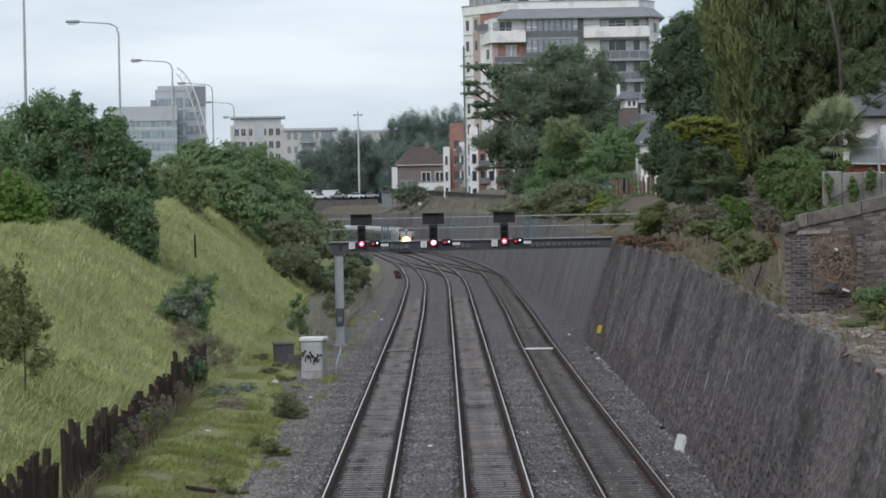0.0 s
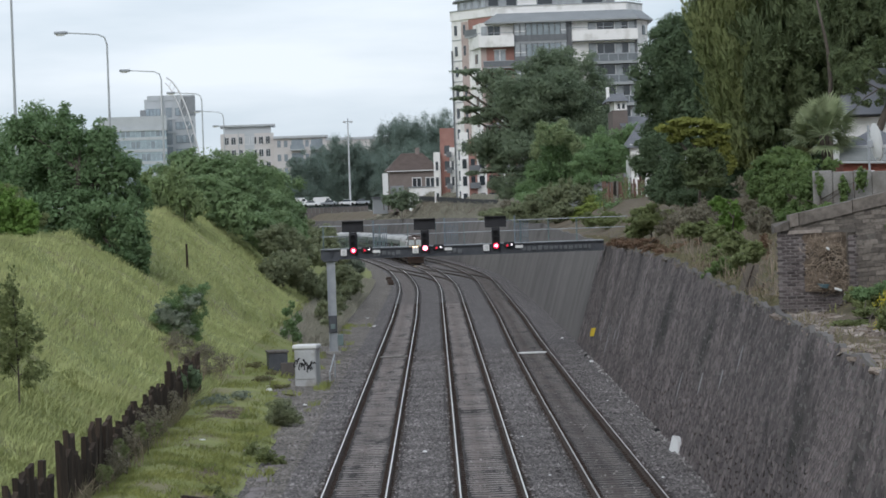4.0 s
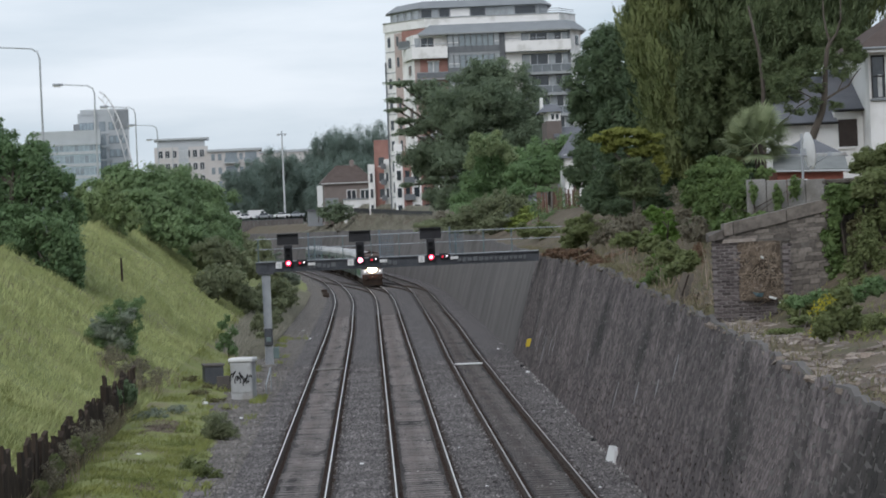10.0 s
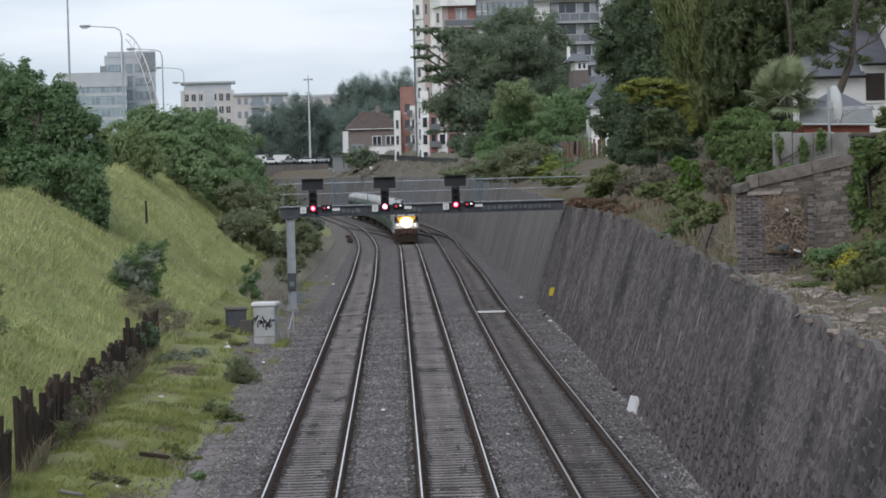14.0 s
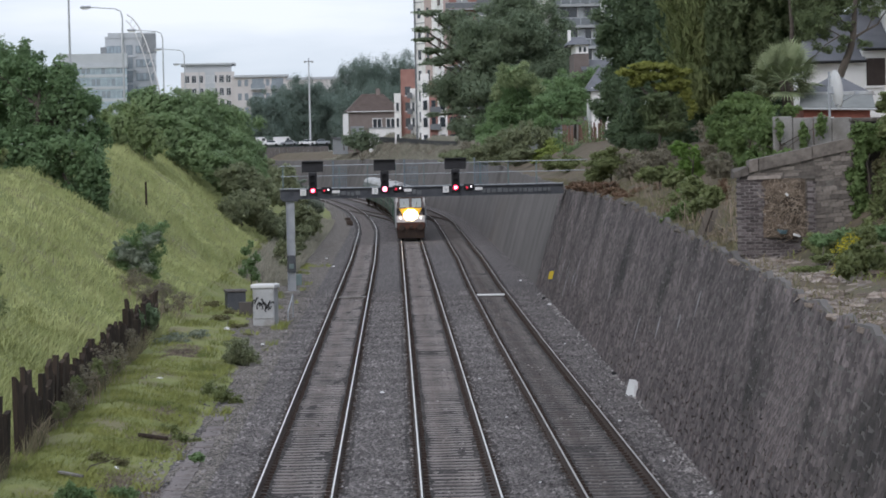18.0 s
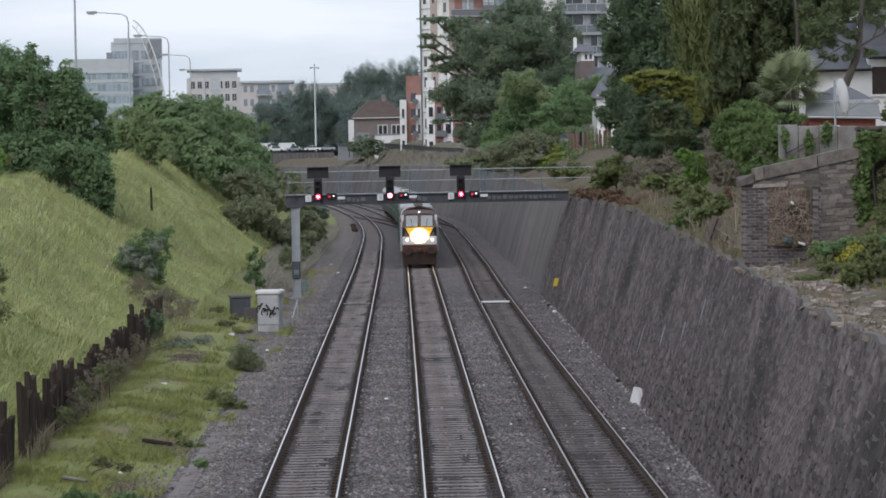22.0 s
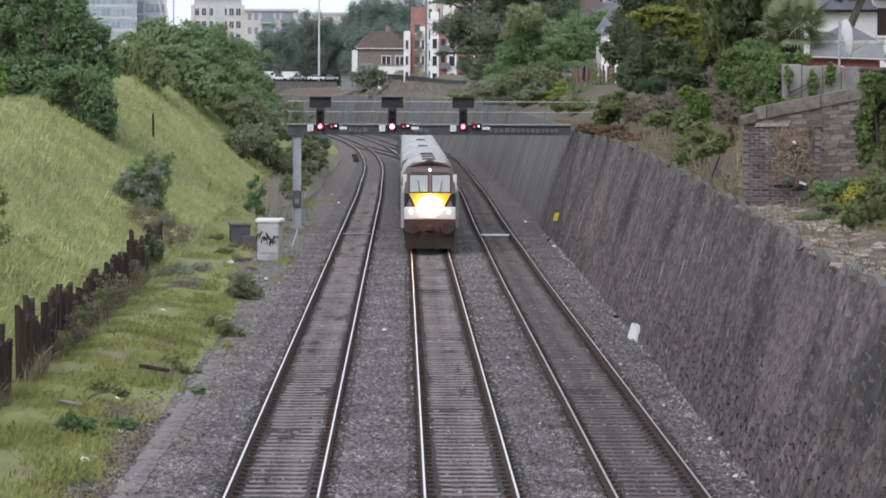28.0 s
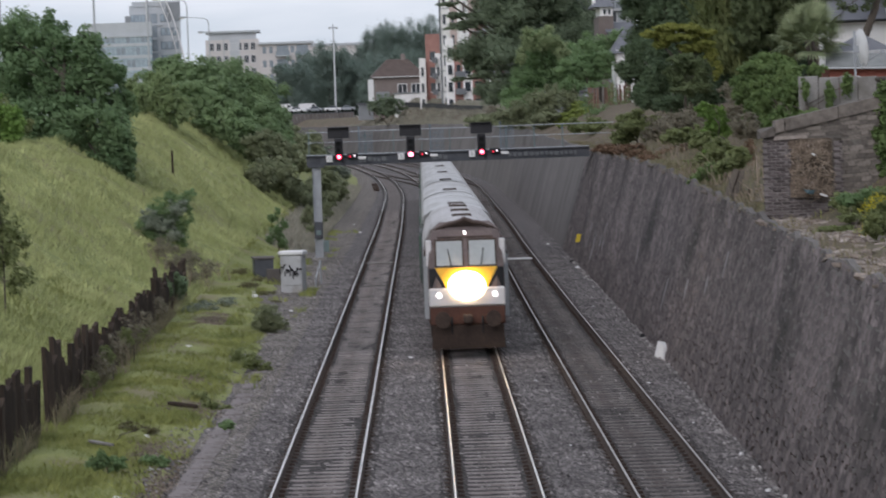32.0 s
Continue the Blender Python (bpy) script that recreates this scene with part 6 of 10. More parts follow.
grown = plant("scrub_bush", "olive scrub beyond the signal gantry", "bush", LEAF_OLIVE, (12.12, 205, 6.15), 3000, 0.15, 87, 0.03,
              [(11.57, 205, 6.21, 1.12, 0.67), (12.44, 201, 5.84, 0.82, 0.67), (10.57, 211, 6.36, 0.97, 0.52)])
grown = plant("laurel_bush", "tall dark evergreen screen behind the gardens", "hedge", LEAF_BAY, (21.02, 166, 7.50), 9000, 0.17, 88, 0.1,
              [(19.84, 166, 9.31, 1.81, 1.45), (21.96, 166, 9.73, 1.66, 1.57), (18.62, 166, 8.58, 1.51, 1.21), (24.21, 169, 10.35, 1.51, 1.51), (20.47, 164, 8.23, 1.81, 1.06)])
grown = plant("privet_hedge", "green hedge along the road edge", "hedge", LEAF_FRESH, (-21.98, 146, 6.59), 11000, 0.15, 106, 0.06,
              [(-22.99, 146, 8.51, 1.19, 1.19), (-21.66, 146, 8.21, 1.19, 1.19), (-20.20, 146, 8.17, 0.96, 1.19), (-19.15, 146, 7.75, 0.74, 0.96), (-24.59, 146, 8.55, 1.33, 1.33), (-23.02, 146, 7.45, 1.33, 0.69), (-21.16, 146, 7.27, 1.33, 0.69), (-19.57, 146, 7.04, 1.06, 0.53)])
grown = plant("sycamore_tree", "tall tree behind the road hedge", "tree", LEAF_MID, (-27.80, 185, 6.66), 7000, 0.2, 107, 0.15,
              [(-26.51, 185, 11.47, 1.21, 1.51), (-27.74, 185, 10.16, 1.68, 1.35), (-29.42, 185, 10.20, 1.35, 1.21), (-31.76, 185, 11.27, 2.02, 2.02)])
grown = plant("elder_bush", "round dark bush low on the bank", "bush", LEAF_DARK, (-13.71, 84, 2.80), 2200, 0.1, 108, 0.04,
              [(-13.66, 84, 3.85, 0.37, 0.76), (-14.13, 84, 3.55, 0.46, 0.92)])
grown = plant("sapling", "feathery young tree in the long grass", "sapling", LEAF_OLIVE, (-13.66, 97, 2.72), 2000, 0.09, 109, 0.03,
              [(-13.87, 97, 4.87, 0.39, 0.71), (-13.44, 97, 4.15, 0.63, 0.71), (-14.08, 97, 3.64, 0.63, 0.63), (-13.11, 97, 3.44, 0.46, 0.46), (-13.76, 97, 5.40, 0.21, 0.35), (-14.70, 97, 3.83, 0.35, 0.53)])
grown = plant("nettle_clump", "dark green nettles in the rough grass", "weeds", LEAF_MID, (-6.72, 64.6, 0.08), 1300, 0.055, 110, 0.015,
              [(-6.90, 64.6, 0.36, 0.21, 0.26), (-6.60, 64.6, 0.28, 0.23, 0.21), (-7.10, 64.6, 0.18, 0.19, 0.16)])
grown = plant("nettle_clump", "dark green nettles beside the dusty path", "weeds", LEAF_MID, (-5.90, 66.6, -0.05), 800, 0.05, 111, 0.015,
              [(-6.14, 66.6, 0.11, 0.24, 0.17), (-5.81, 66.6, 0.06, 0.19, 0.15)])
grown = plant("nettle_clump", "weeds crowding the edge of the gravel", "weeds", LEAF_OLIVE, (-5.43, 80.4, -0.12), 1200, 0.055, 112, 0.015,
              [(-5.73, 80.4, 0.00, 0.29, 0.23), (-5.29, 80.4, -0.10, 0.23, 0.15), (-6.17, 82.4, 0.05, 0.29, 0.23)])
grown = plant("nettle_clump", "weeds crowding the edge of the gravel", "weeds", LEAF_OLIVE, (-5.07, 92.4, -0.12), 1400, 0.06, 113, 0.015,
              [(-5.32, 92.4, 0.19, 0.40, 0.30), (-5.78, 94.4, 0.21, 0.34, 0.27), (-4.90, 92.4, -0.01, 0.27, 0.17)])
grown = plant("nettle_clump", "low brown-green weeds in trampled grass", "weeds", DEAD_OLIVE, (-7.02, 72.6, 0.14), 700, 0.05, 114, 0.015,
              [(-7.09, 72.6, 0.24, 0.34, 0.16), (-6.56, 72.6, 0.17, 0.26, 0.11)])
grown = plant("nettle_clump", "grey thistles on bare ground near the cabinet", "weeds", LEAF_GREY, (-8.48, 118, 0.30), 900, 0.07, 115, 0.015,
              [(-8.47, 118, 0.40, 0.64, 0.25), (-7.74, 120, 0.43, 0.51, 0.20), (-8.97, 116, 0.39, 0.43, 0.20)])
grown = plant("sapling", "small seedling bushes on the slope", "sapling", LEAF_OLIVE, (-13.33, 112, 2.44), 500, 0.08, 116, 0.02,
              [(-13.43, 112, 1.88, 0.24, 0.53), (-13.69, 109, 1.15, 0.24, 0.41)])
grown = plant("rough_growth", "drab weeds on bare ground beside the bunker", "weeds", DEAD_OLIVE, (-7.07, 129, 0.14), 1500, 0.06, 119, 0.02,
              [(-7.58, 133, 0.39, 0.61, 0.17), (-6.77, 130, 0.17, 0.47, 0.14), (-8.13, 137, 0.80, 0.47, 0.17), (-6.22, 126, -0.02, 0.38, 0.11), (-7.25, 128, 0.00, 0.52, 0.11), (-7.22, 134, 0.58, 0.38, 0.14)])
grown = plant("bramble_bush", "brown-green dry creeper hanging under the ivy", "creeper", LEAF_OLIVE, (11.97, 74.8, 5.55), 3000, 0.07, 130, 0.03,
              [(11.88, 74.8, 6.19, 0.33, 0.60), (12.28, 74.8, 5.83, 0.35, 0.68), (11.65, 74.8, 5.65, 0.30, 0.41), (11.97, 74.3, 5.30, 0.46, 0.30), (11.34, 74.2, 5.27, 0.27, 0.22)])
grown = plant("bramble_bush", "rank green weeds and brambles before the ruin", "bush", LEAF_OLIVE, (10.98, 73.4, 4.80), 3600, 0.07, 131, 0.03,
              [(10.60, 73.4, 4.91, 0.35, 0.24), (11.20, 73.8, 4.94, 0.35, 0.27), (10.14, 73.1, 4.74, 0.27, 0.19), (11.69, 73.9, 4.99, 0.29, 0.19), (10.70, 72.8, 4.59, 0.32, 0.19)])
grown = plant("elder_bush", "straw-green bush filling the hedge on the crest", "bush", LEAF_STRAW, (-17.96, 206, 6.69), 8000, 0.17, 140, 0.08,
              [(-17.90, 206, 9.13, 1.27, 1.57), (-18.67, 206, 8.21, 0.97, 1.50), (-17.42, 208, 10.08, 0.97, 1.27), (-16.99, 206, 7.80, 1.12, 0.97), (-19.29, 209, 9.75, 0.75, 1.35)])
grown = plant("scrub_bush", "drab grey-green scrub along the bank foot", "bush", LEAF_DRAB, (-9.36, 262, 1.28), 8000, 0.19, 141, 0.05,
              [(-10.60, 262, 5.83, 1.52, 1.24), (-9.14, 258, 5.27, 1.24, 1.33), (-9.79, 256, 3.99, 1.43, 1.24), (-8.20, 254, 3.71, 1.14, 1.24), (-8.46, 250, 2.23, 1.24, 1.14), (-7.13, 248, 2.42, 1.05, 1.05), (-6.49, 244, 1.78, 0.76, 0.86), (-7.36, 240, 1.19, 0.86, 0.86)])
grown = plant("scrub_bush", "tall drab weeds and brush where the bank meets the gravel", "bush", LEAF_DRAB, (-7.70, 226, 0.31), 3600, 0.14, 142, 0.04,
              [(-8.69, 226, 1.91, 0.90, 1.07), (-7.57, 223, 1.47, 0.82, 0.99), (-6.94, 218, 0.96, 0.66, 0.66)])


# ---------------------------------------------------------------- lamp posts by the road
LAMP_STEEL = mat("pale_galvanised_steel", (0.34, 0.36, 0.37), (0.46, 0.48, 0.49), rough=0.6, scale=2, fine=15, bump=0.02)


def build_street_lamp():
    t = thing("street_lamp", "tall grey steel street lamp with one long arm", "street lamp", group="lamps along the road")
    part("column", Shape().path([(0, 0, -0.5), (0, 0, 3), (0, 0, 11.4)], [0.1, 0.085, 0.05], 10), LAMP_STEEL, t)
    part("door_collar", Shape().tube((0, 0, -0.2), (0, 0, 1.2), 0.15, n=10), STEEL, t)
    part("arm", Shape().path([(0, 0, 11.3), (-0.12, 0, 11.75), (-0.5, 0, 11.95), (-2.35, 0, 12.1)], [0.05, 0.045, 0.04, 0.035], 8), LAMP_STEEL, t)
    head = part("lantern", Shape().box(-3.1, -2.3, -0.16, 0.16, 12.02, 12.2, 0.05), STEEL, t)
    part("bowl", Shape().box(-3.0, -2.5, -0.12, 0.12, 11.94, 12.03, 0.03), WHITE, head)
    return t


lamp = build_street_lamp()
LAMPS = [(-19.0, 184), (-20.0, 232), (-20.2, 275), (-21.6, 324), (-23.4, 377), (-21.9, 164)]
lamp.matrix_basis = pose(*LAMPS[0], 6.5)
for x, y in LAMPS[1:-1]:
    copy_thing(lamp, pose(x, y, 6.5))
copy_thing(lamp, pose(*LAMPS[-1], 6.5) @ Matrix.Diagonal((1.1, 1.1, 1.16, 1)))

MAST_PAINT = mat("pale_mast_paint", (0.5, 0.51, 0.52), (0.6, 0.61, 0.62), rough=0.6, scale=2, fine=20, bump=0.05)
mast = thing("lighting_mast", "very tall pale mast with a small head frame", "lighting mast", (-20.9, 780, 8.4))
part("pole", Shape().path([(0, 0, -1), (0, 0, 22)], [0.26, 0.17], 10), MAST_PAINT, mast)
part("head_frame", Shape().tube((-1.0, 0, 22.3), (1.0, 0, 22.3), 0.12).tube((0, -1.0, 22), (0, 1.0, 22), 0.12).tube((0, 0, 22), (0, 0, 23.2), 0.12), STEEL, mast)
for s in (-0.9, 0.9):
    part("floodlight", Shape().box(s - 0.3, s + 0.3, -0.3, 0.3, 22.0, 22.45, 0.05), GREYPAINT, mast)


# ---------------------------------------------------------------- buildings
def facade(parent, w, h, y, floors, bays, win, frame_mat=None, z0=0.0, x0=0.0, margin=0.6, label="", depth=0.12, gap=None):
    """Rows of windows on the face towards -y."""
    me = Shape().box(-win[0] / 2, win[0] / 2, -0.02, depth, 0, win[1]).mesh("window", GLASS)
    fr = Shape()
    a, b = win[0] / 2, win[1]
    for q in ((-a - 0.08, -a, -0.05, b + 0.05), (a, a + 0.08, -0.05, b + 0.05), (-a - 0.08, a + 0.08, b, b + 0.08), (-a - 0.12, a + 0.12, -0.1, 0.0), (-0.03, 0.03, 0, b)):
        fr.box(q[0], q[1], -0.07, 0.0, q[2], q[3])
    frm = fr.mesh("window_frame", frame_mat or WHITE)
    for r in range(floors):
        for c in range(bays):
            x = x0 - w / 2 + margin + (w - 2 * margin) * (c + 0.5) / bays
            o = part("window", me, GLASS, parent)
            o.location = (x, y, z0 + h / floors * (r + 0.3))
            part("window_frame", frm, WHITE, o)


def block(parent, x0, x1, y0, y1, z0, z1, material, name="wall", c=0.0, label=""):
    return part(name, Shape().box(x0, x1, y0, y1, z0, z1, c), material, parent, label)


PALE_BRICK = mat("weathered_red_brick", (0.29, 0.15, 0.125), (0.40, 0.225, 0.19), rough=0.9, scale=0.8, fine=12, bump=0.2)
DARK_RAIL = mat("dark_grey_balcony_metal", (0.12, 0.13, 0.14), (0.18, 0.19, 0.2), rough=0.5, scale=1, fine=10, bump=0.03)
TOWER_GREY = mat("pale_grey_cladding", (0.29, 0.305, 0.315), (0.36, 0.375, 0.385), rough=0.6, scale=0.5, fine=8, bump=0.03)
ROSE_BRICK = mat("faded_rose_brick", (0.42, 0.33, 0.30), (0.52, 0.43, 0.40), rough=0.9, scale=0.8, fine=12, bump=0.2)
SLATE_PALE = mat("pale_grey_standing_seam", (0.215, 0.23, 0.24), (0.275, 0.29, 0.30), rough=0.6, scale=0.5, fine=8, bump=0.03)
GLASS_PALE = glass("curtained_window_glass", (0.27, 0.29, 0.30), 0.15)
BALUSTER = glass("smoked_balustrade_glass", (0.11, 0.125, 0.135), 0.15)
BAY_GLASS = glass("grey_bay_glass", (0.19, 0.225, 0.24), 0.12)


def outline_prism(poly, z0, z1, grow_top=None):
    """A plan outline (x, y) drawn up from z0 to z1; grow_top gives another outline for the top."""
    top = grow_top or poly
    n = len(poly)
    return Shape().add([(x, y, z0) for x, y in poly] + [(x, y, z1) for x, y in top],
                       [(i, (i + 1) % n, n + (i + 1) % n, n + i) for i in range(n)] + [tuple(range(n - 1, -1, -1)), tuple(range(n, 2 * n))])


def on_wall(p, q, u0, u1, z0, z1, out=0.08, back=0.05, shape=None):
    """A panel on the wall that runs in plan from p to q, between the shares u0 and u1 of its length."""
    p, q = Vector((*p, 0)), Vector((*q, 0))
    d = (q - p).normalized()
    nrm = Vector((d.y, -d.x, 0))
    a, b = p.lerp(q, u0), p.lerp(q, u1)
    v = [a + nrm * out, b + nrm * out, b - nrm * back, a - nrm * back]
    s = shape or Shape()
    return s.add([(w.x, w.y, z) for z in (z0, z1) for w in v], [(3, 2, 1, 0), (4, 5, 6, 7), (0, 1, 5, 4), (1, 2, 6, 5), (2, 3, 7, 6), (3, 0, 4, 7)])


def build_apartments():
    """The tall white and red block of flats: a front block with a grey eave, a taller block behind it and a penthouse."""
    t = thing("apartment_tower", "tall white and red apartment block with grey stepped-back penthouse floors", "apartment building", (20.4, 526.0, 8.0))
    fh = 3.58
    # the taller rear block and its white parapet
    rear = [(-16.2, 13), (-9.4, 2), (13.2, 2), (16.2, 9), (16.2, 22), (-16.2, 24)]
    part("wall", outline_prism(rear, -2, 32.3), RENDER_W, t)
    band = [(-16.5, 12.9), (-9.5, 1.6), (13.4, 1.6), (16.6, 8.8), (16.6, 9.4), (-16.5, 13.5)]
    part("parapet_band", outline_prism(band, 32.2, 33.7), RENDER_W, t, "white parapet of the rear block")
    part("parapet_coping", outline_prism([(x * 1.006, y - 0.15) for x, y in band], 33.7, 33.85), TOWER_GREY, t)
    p, q = rear[0], rear[1]
    part("brick_panel", on_wall(p, q, 0.42, 0.98, 28.9, 32.1, 0.1), PALE_BRICK, t)
    part("brick_panel", on_wall(p, q, 0.24, 0.40, -1.5, 31.8, 0.12), ROSE_BRICK, t)
    for r in range(9):
        z = 29.6 - fh * r
        for u in (0.07, 0.29):
            part("narrow_window", on_wall(p, q, u, u + 0.055, z, z + 1.7, 0.16), GLASS, t)
        part("floor_line", on_wall(p, q, 0.0, 0.24, z - 0.9, z - 0.75, 0.1), TOWER_GREY, t)
    part("downpipe", Shape().tube((-16.35, 12.6, -1.5), (-16.35, 12.6, 27.0), 0.14, n=6), DARK_RAIL, t)
    balcony = part("balcony", on_wall(p, q, 0.5, 0.8, 28.8, 29.1, 1.6), TOWER_GREY, t)
    part("balustrade", on_wall(p, q, 0.5, 0.8, 29.1, 30.2, 1.6, -1.5), DARK_RAIL, balcony)
    # penthouse
    pent = [(-15.1, 15.0), (-10.3, 5.0), (10.2, 5.0), (11.9, 9.0), (11.9, 20.0), (-15.1, 20.0)]
    part("penthouse", outline_prism(pent, 33.4, 35.6), TOWER_GREY, t)
    wide = [(-15.9, 14.8), (-10.7, 4.0), (10.6, 4.0), (12.7, 8.8), (12.7, 20.8), (-15.9, 20.8)]
    slim = [(-14.0, 15.6), (-9.6, 6.0), (9.6, 6.0), (10.9, 9.6), (10.9, 19.0), (-14.0, 19.0)]
    part("penthouse_roof", outline_prism(wide, 35.6, 36.9, slim), SLATE_PALE, t, "sloping grey penthouse roof")
    for k, (u0, u1, m) in enumerate(((0.02, 0.10, GLASS), (0.11, 0.16, GLASS_PALE), (0.17, 0.25, GLASS), (0.26, 0.42, RENDER_W), (0.43, 0.55, GLASS), (0.56, 0.61, GLASS_PALE), (0.62, 0.67, GLASS_PALE), (0.68, 0.73, GLASS_PALE), (0.74, 0.79, GLASS_PALE), (0.80, 0.97, GLASS))):
        part("penthouse_window" if m is not RENDER_W else "render_panel", on_wall(pent[1], pent[2], u0, u1, 33.7, 35.4, 0.1), m, t)
    for u in np.linspace(0.1, 0.85, 4):
        part("penthouse_window", on_wall(pent[0], pent[1], u, u + 0.14, 33.7, 35.3, 0.1), GLASS_PALE, t)
    for z in (34.2, 34.55):
        part("roof_rail", Shape().path([(10.4, 1.7, z), (13.3, 1.7, z), (16.4, 8.9, z)], [0.06] * 3, 6), STEEL, t)
    # front block
    body = [(-13.6, 13), (-11.6, 0), (14.7, 0), (17.1, 5), (17.1, 18), (-13.6, 18)]
    part("wall", outline_prism(body, -2, 30.9), RENDER_W, t)
    low = [(-12.9, 13.4), (-10.4, -1.6), (15.1, -1.6), (18.0, 4.7), (18.0, 18.5), (-12.9, 18.5)]
    high = [(-11.4, 14.0), (-8.6, 0.8), (14.2, 0.8), (16.2, 5.6), (16.2, 17.0), (-11.4, 17.0)]
    part("eave", outline_prism(low, 30.9, 32.45, high), SLATE_PALE, t, "sloping grey metal eave")
    part("eave_fascia", outline_prism([(x * 1.004, y - 0.06) for x, y in low], 30.65, 30.92), TOWER_GREY, t)
    f0, f1 = body[1], body[2]
    span = f1[0] - f0[0]

    def face(name, x0, x1, z0, z1, m, out=0.08, back=0.05, parent=t, label=""):
        return part(name, on_wall(f0, f1, (x0 - f0[0]) / span, (x1 - f0[0]) / span, z0, z1, out, back), m, parent, label)

    # left chamfer wall: white with narrow windows
    for r in range(8):
        z = 27.3 - fh * (r + 1)
        for u in (0.2, 0.62):
            part("narrow_window", on_wall(body[0], body[1], u, u + 0.16, z + 0.5, z + 2.1, 0.14), GLASS, t)
    face("brick_panel", -11.55, -10.6, -1.5, 26.8, ROSE_BRICK, 0.05)
    face("brick_panel", -10.6, -5.9, -1.5, 26.9, PALE_BRICK, 0.03)
    for r in range(8):
        z = 26.8 - fh * (r + 1)
        win = face("window", -9.3, -7.4, z + 1.2, z + 3.0, GLASS_PALE, 0.14)
        face("window_frame", -8.45, -8.28, z + 1.2, z + 3.0, WHITE, 0.2, 0.0, win)
        face("window_frame", -9.45, -7.25, z + 3.0, z + 3.15, WHITE, 0.2, 0.0, win)
        slab = face("balcony", -11.3, -5.95, z - 0.1, z + 0.14, TOWER_GREY, 1.5)
        face("balustrade", -11.2, -5.95, z + 0.2, z + 1.1, DARK_RAIL, 1.46, -1.4, slab)
        face("balcony_rail", -11.25, -5.95, z + 1.1, z + 1.2, STEEL, 1.5, -1.36, slab)
    # top floor on the left: glazed wall behind a white parapet that turns the corner
    face("render_panel", -8.0, -6.1, 28.6, 30.4, RENDER_W, 0.1)
    for x0, x1 in ((-11.4, -10.4), (-10.3, -9.3), (-9.2, -8.2)):
        face("window", x0, x1, 28.4, 30.3, GLASS_PALE if x0 < -10.4 else GLASS, 0.1)
    part("parapet", Shape().add([(x, y, z) for z in (26.75, 28.7) for x, y in ((-13.8, 12.0), (-11.9, -1.6), (-5.9, -1.6), (-5.9, -1.3), (-11.6, -1.3), (-13.4, 12.0))],
                                [(0, 1, 7, 6), (1, 2, 8, 7), (2, 3, 9, 8), (3, 4, 10, 9), (4, 5, 11, 10), (5, 0, 6, 11), (5, 4, 1, 0), (4, 3, 2, 1), (6, 7, 10, 11), (7, 8, 9, 10)]), RENDER_W, t, "white parapet turning the corner")
    part("floor_slab", outline_prism([(-13.6, 12.0), (-11.7, -1.4), (-5.9, -1.4), (-5.9, 0.2), (-11.4, 0.2)], 26.7, 26.9), TOWER_GREY, t)
    part("roof_rail", Shape().path([(-13.6, 12.0, 29.1), (-11.75, -1.45, 29.1), (-5.9, -1.45, 29.1)], [0.06] * 3, 6), STEEL, t)
    # glazed bay with dark frames
    for r in range(9):
        z = 30.75 - fh * r
        face("bay_spandrel", -5.9, 3.0, z - 3.2, z - 2.15, DARK_RAIL, 0.9)
        face("bay_cill", -5.9, 3.0, z - 3.6, z - 3.2, TOWER_GREY, 0.84)
        for c in range(9):
            x = -5.8 + 0.98 * c
            pale = c in (0, 1, 8)
            pane = face("bay_window", x + 0.06, x + 0.92, z - 2.15, z - 0.08, GLASS_PALE if pale else BAY_GLASS, 0.8)
            if pale:
                face("window_frame", x + 0.04, x + 0.94, z - 1.55, z - 1.42, WHITE, 0.88, -0.7, pane)
        for c in range(10):
            x = -5.85 + 0.98 * c
            face("mullion", x - 0.07, x + 0.07, z - 2.15, z, DARK_RAIL, 0.95)
    face("dark_pier", 3.0, 3.9, -1.5, 30.8, DARK_RAIL, 0.5)
    # right side: balconies with dark glazing
    face("parapet", 3.9, 15.0, 27.2, 29.1, RENDER_W, 1.7, -1.4, t, "white balcony parapet")
    face("floor_slab", 3.9, 15.0, 27.15, 27.3, TOWER_GREY, 1.7)
    face("roof_rail", 3.9, 15.0, 29.45, 29.55, STEEL, 1.7, -1.6)
    for r in range(9):
        z = 27.2 - fh * (r - 0)
        face("beige_panel", 3.95, 6.6, z - 2.6 if r else z, z + 0.02 if r else z + 3.4, RENDER_C if r else RENDER_W, 0.06)
        zb = z if r == 0 else z - 0.05
        room = face("recess", 6.7, 14.65, zb + 0.1, zb + 3.3, DARK_RAIL, 0.05)
        for k, (x0, x1, m) in enumerate(((6.9, 8.0, GLASS_PALE), (8.1, 9.2, GLASS), (9.3, 11.0, GLASS), (11.15, 12.2, GLASS_PALE), (12.3, 13.4, GLASS), (13.5, 14.5, GLASS_PALE))):
            pane = face("window", x0, x1, zb + 0.2, zb + 3.1, m, 0.12)
            face("window_frame", x0 - 0.06, x0 + 0.06, zb + 0.2, zb + 3.1, WHITE if k % 2 else STEEL, 0.17, 0.0, pane)
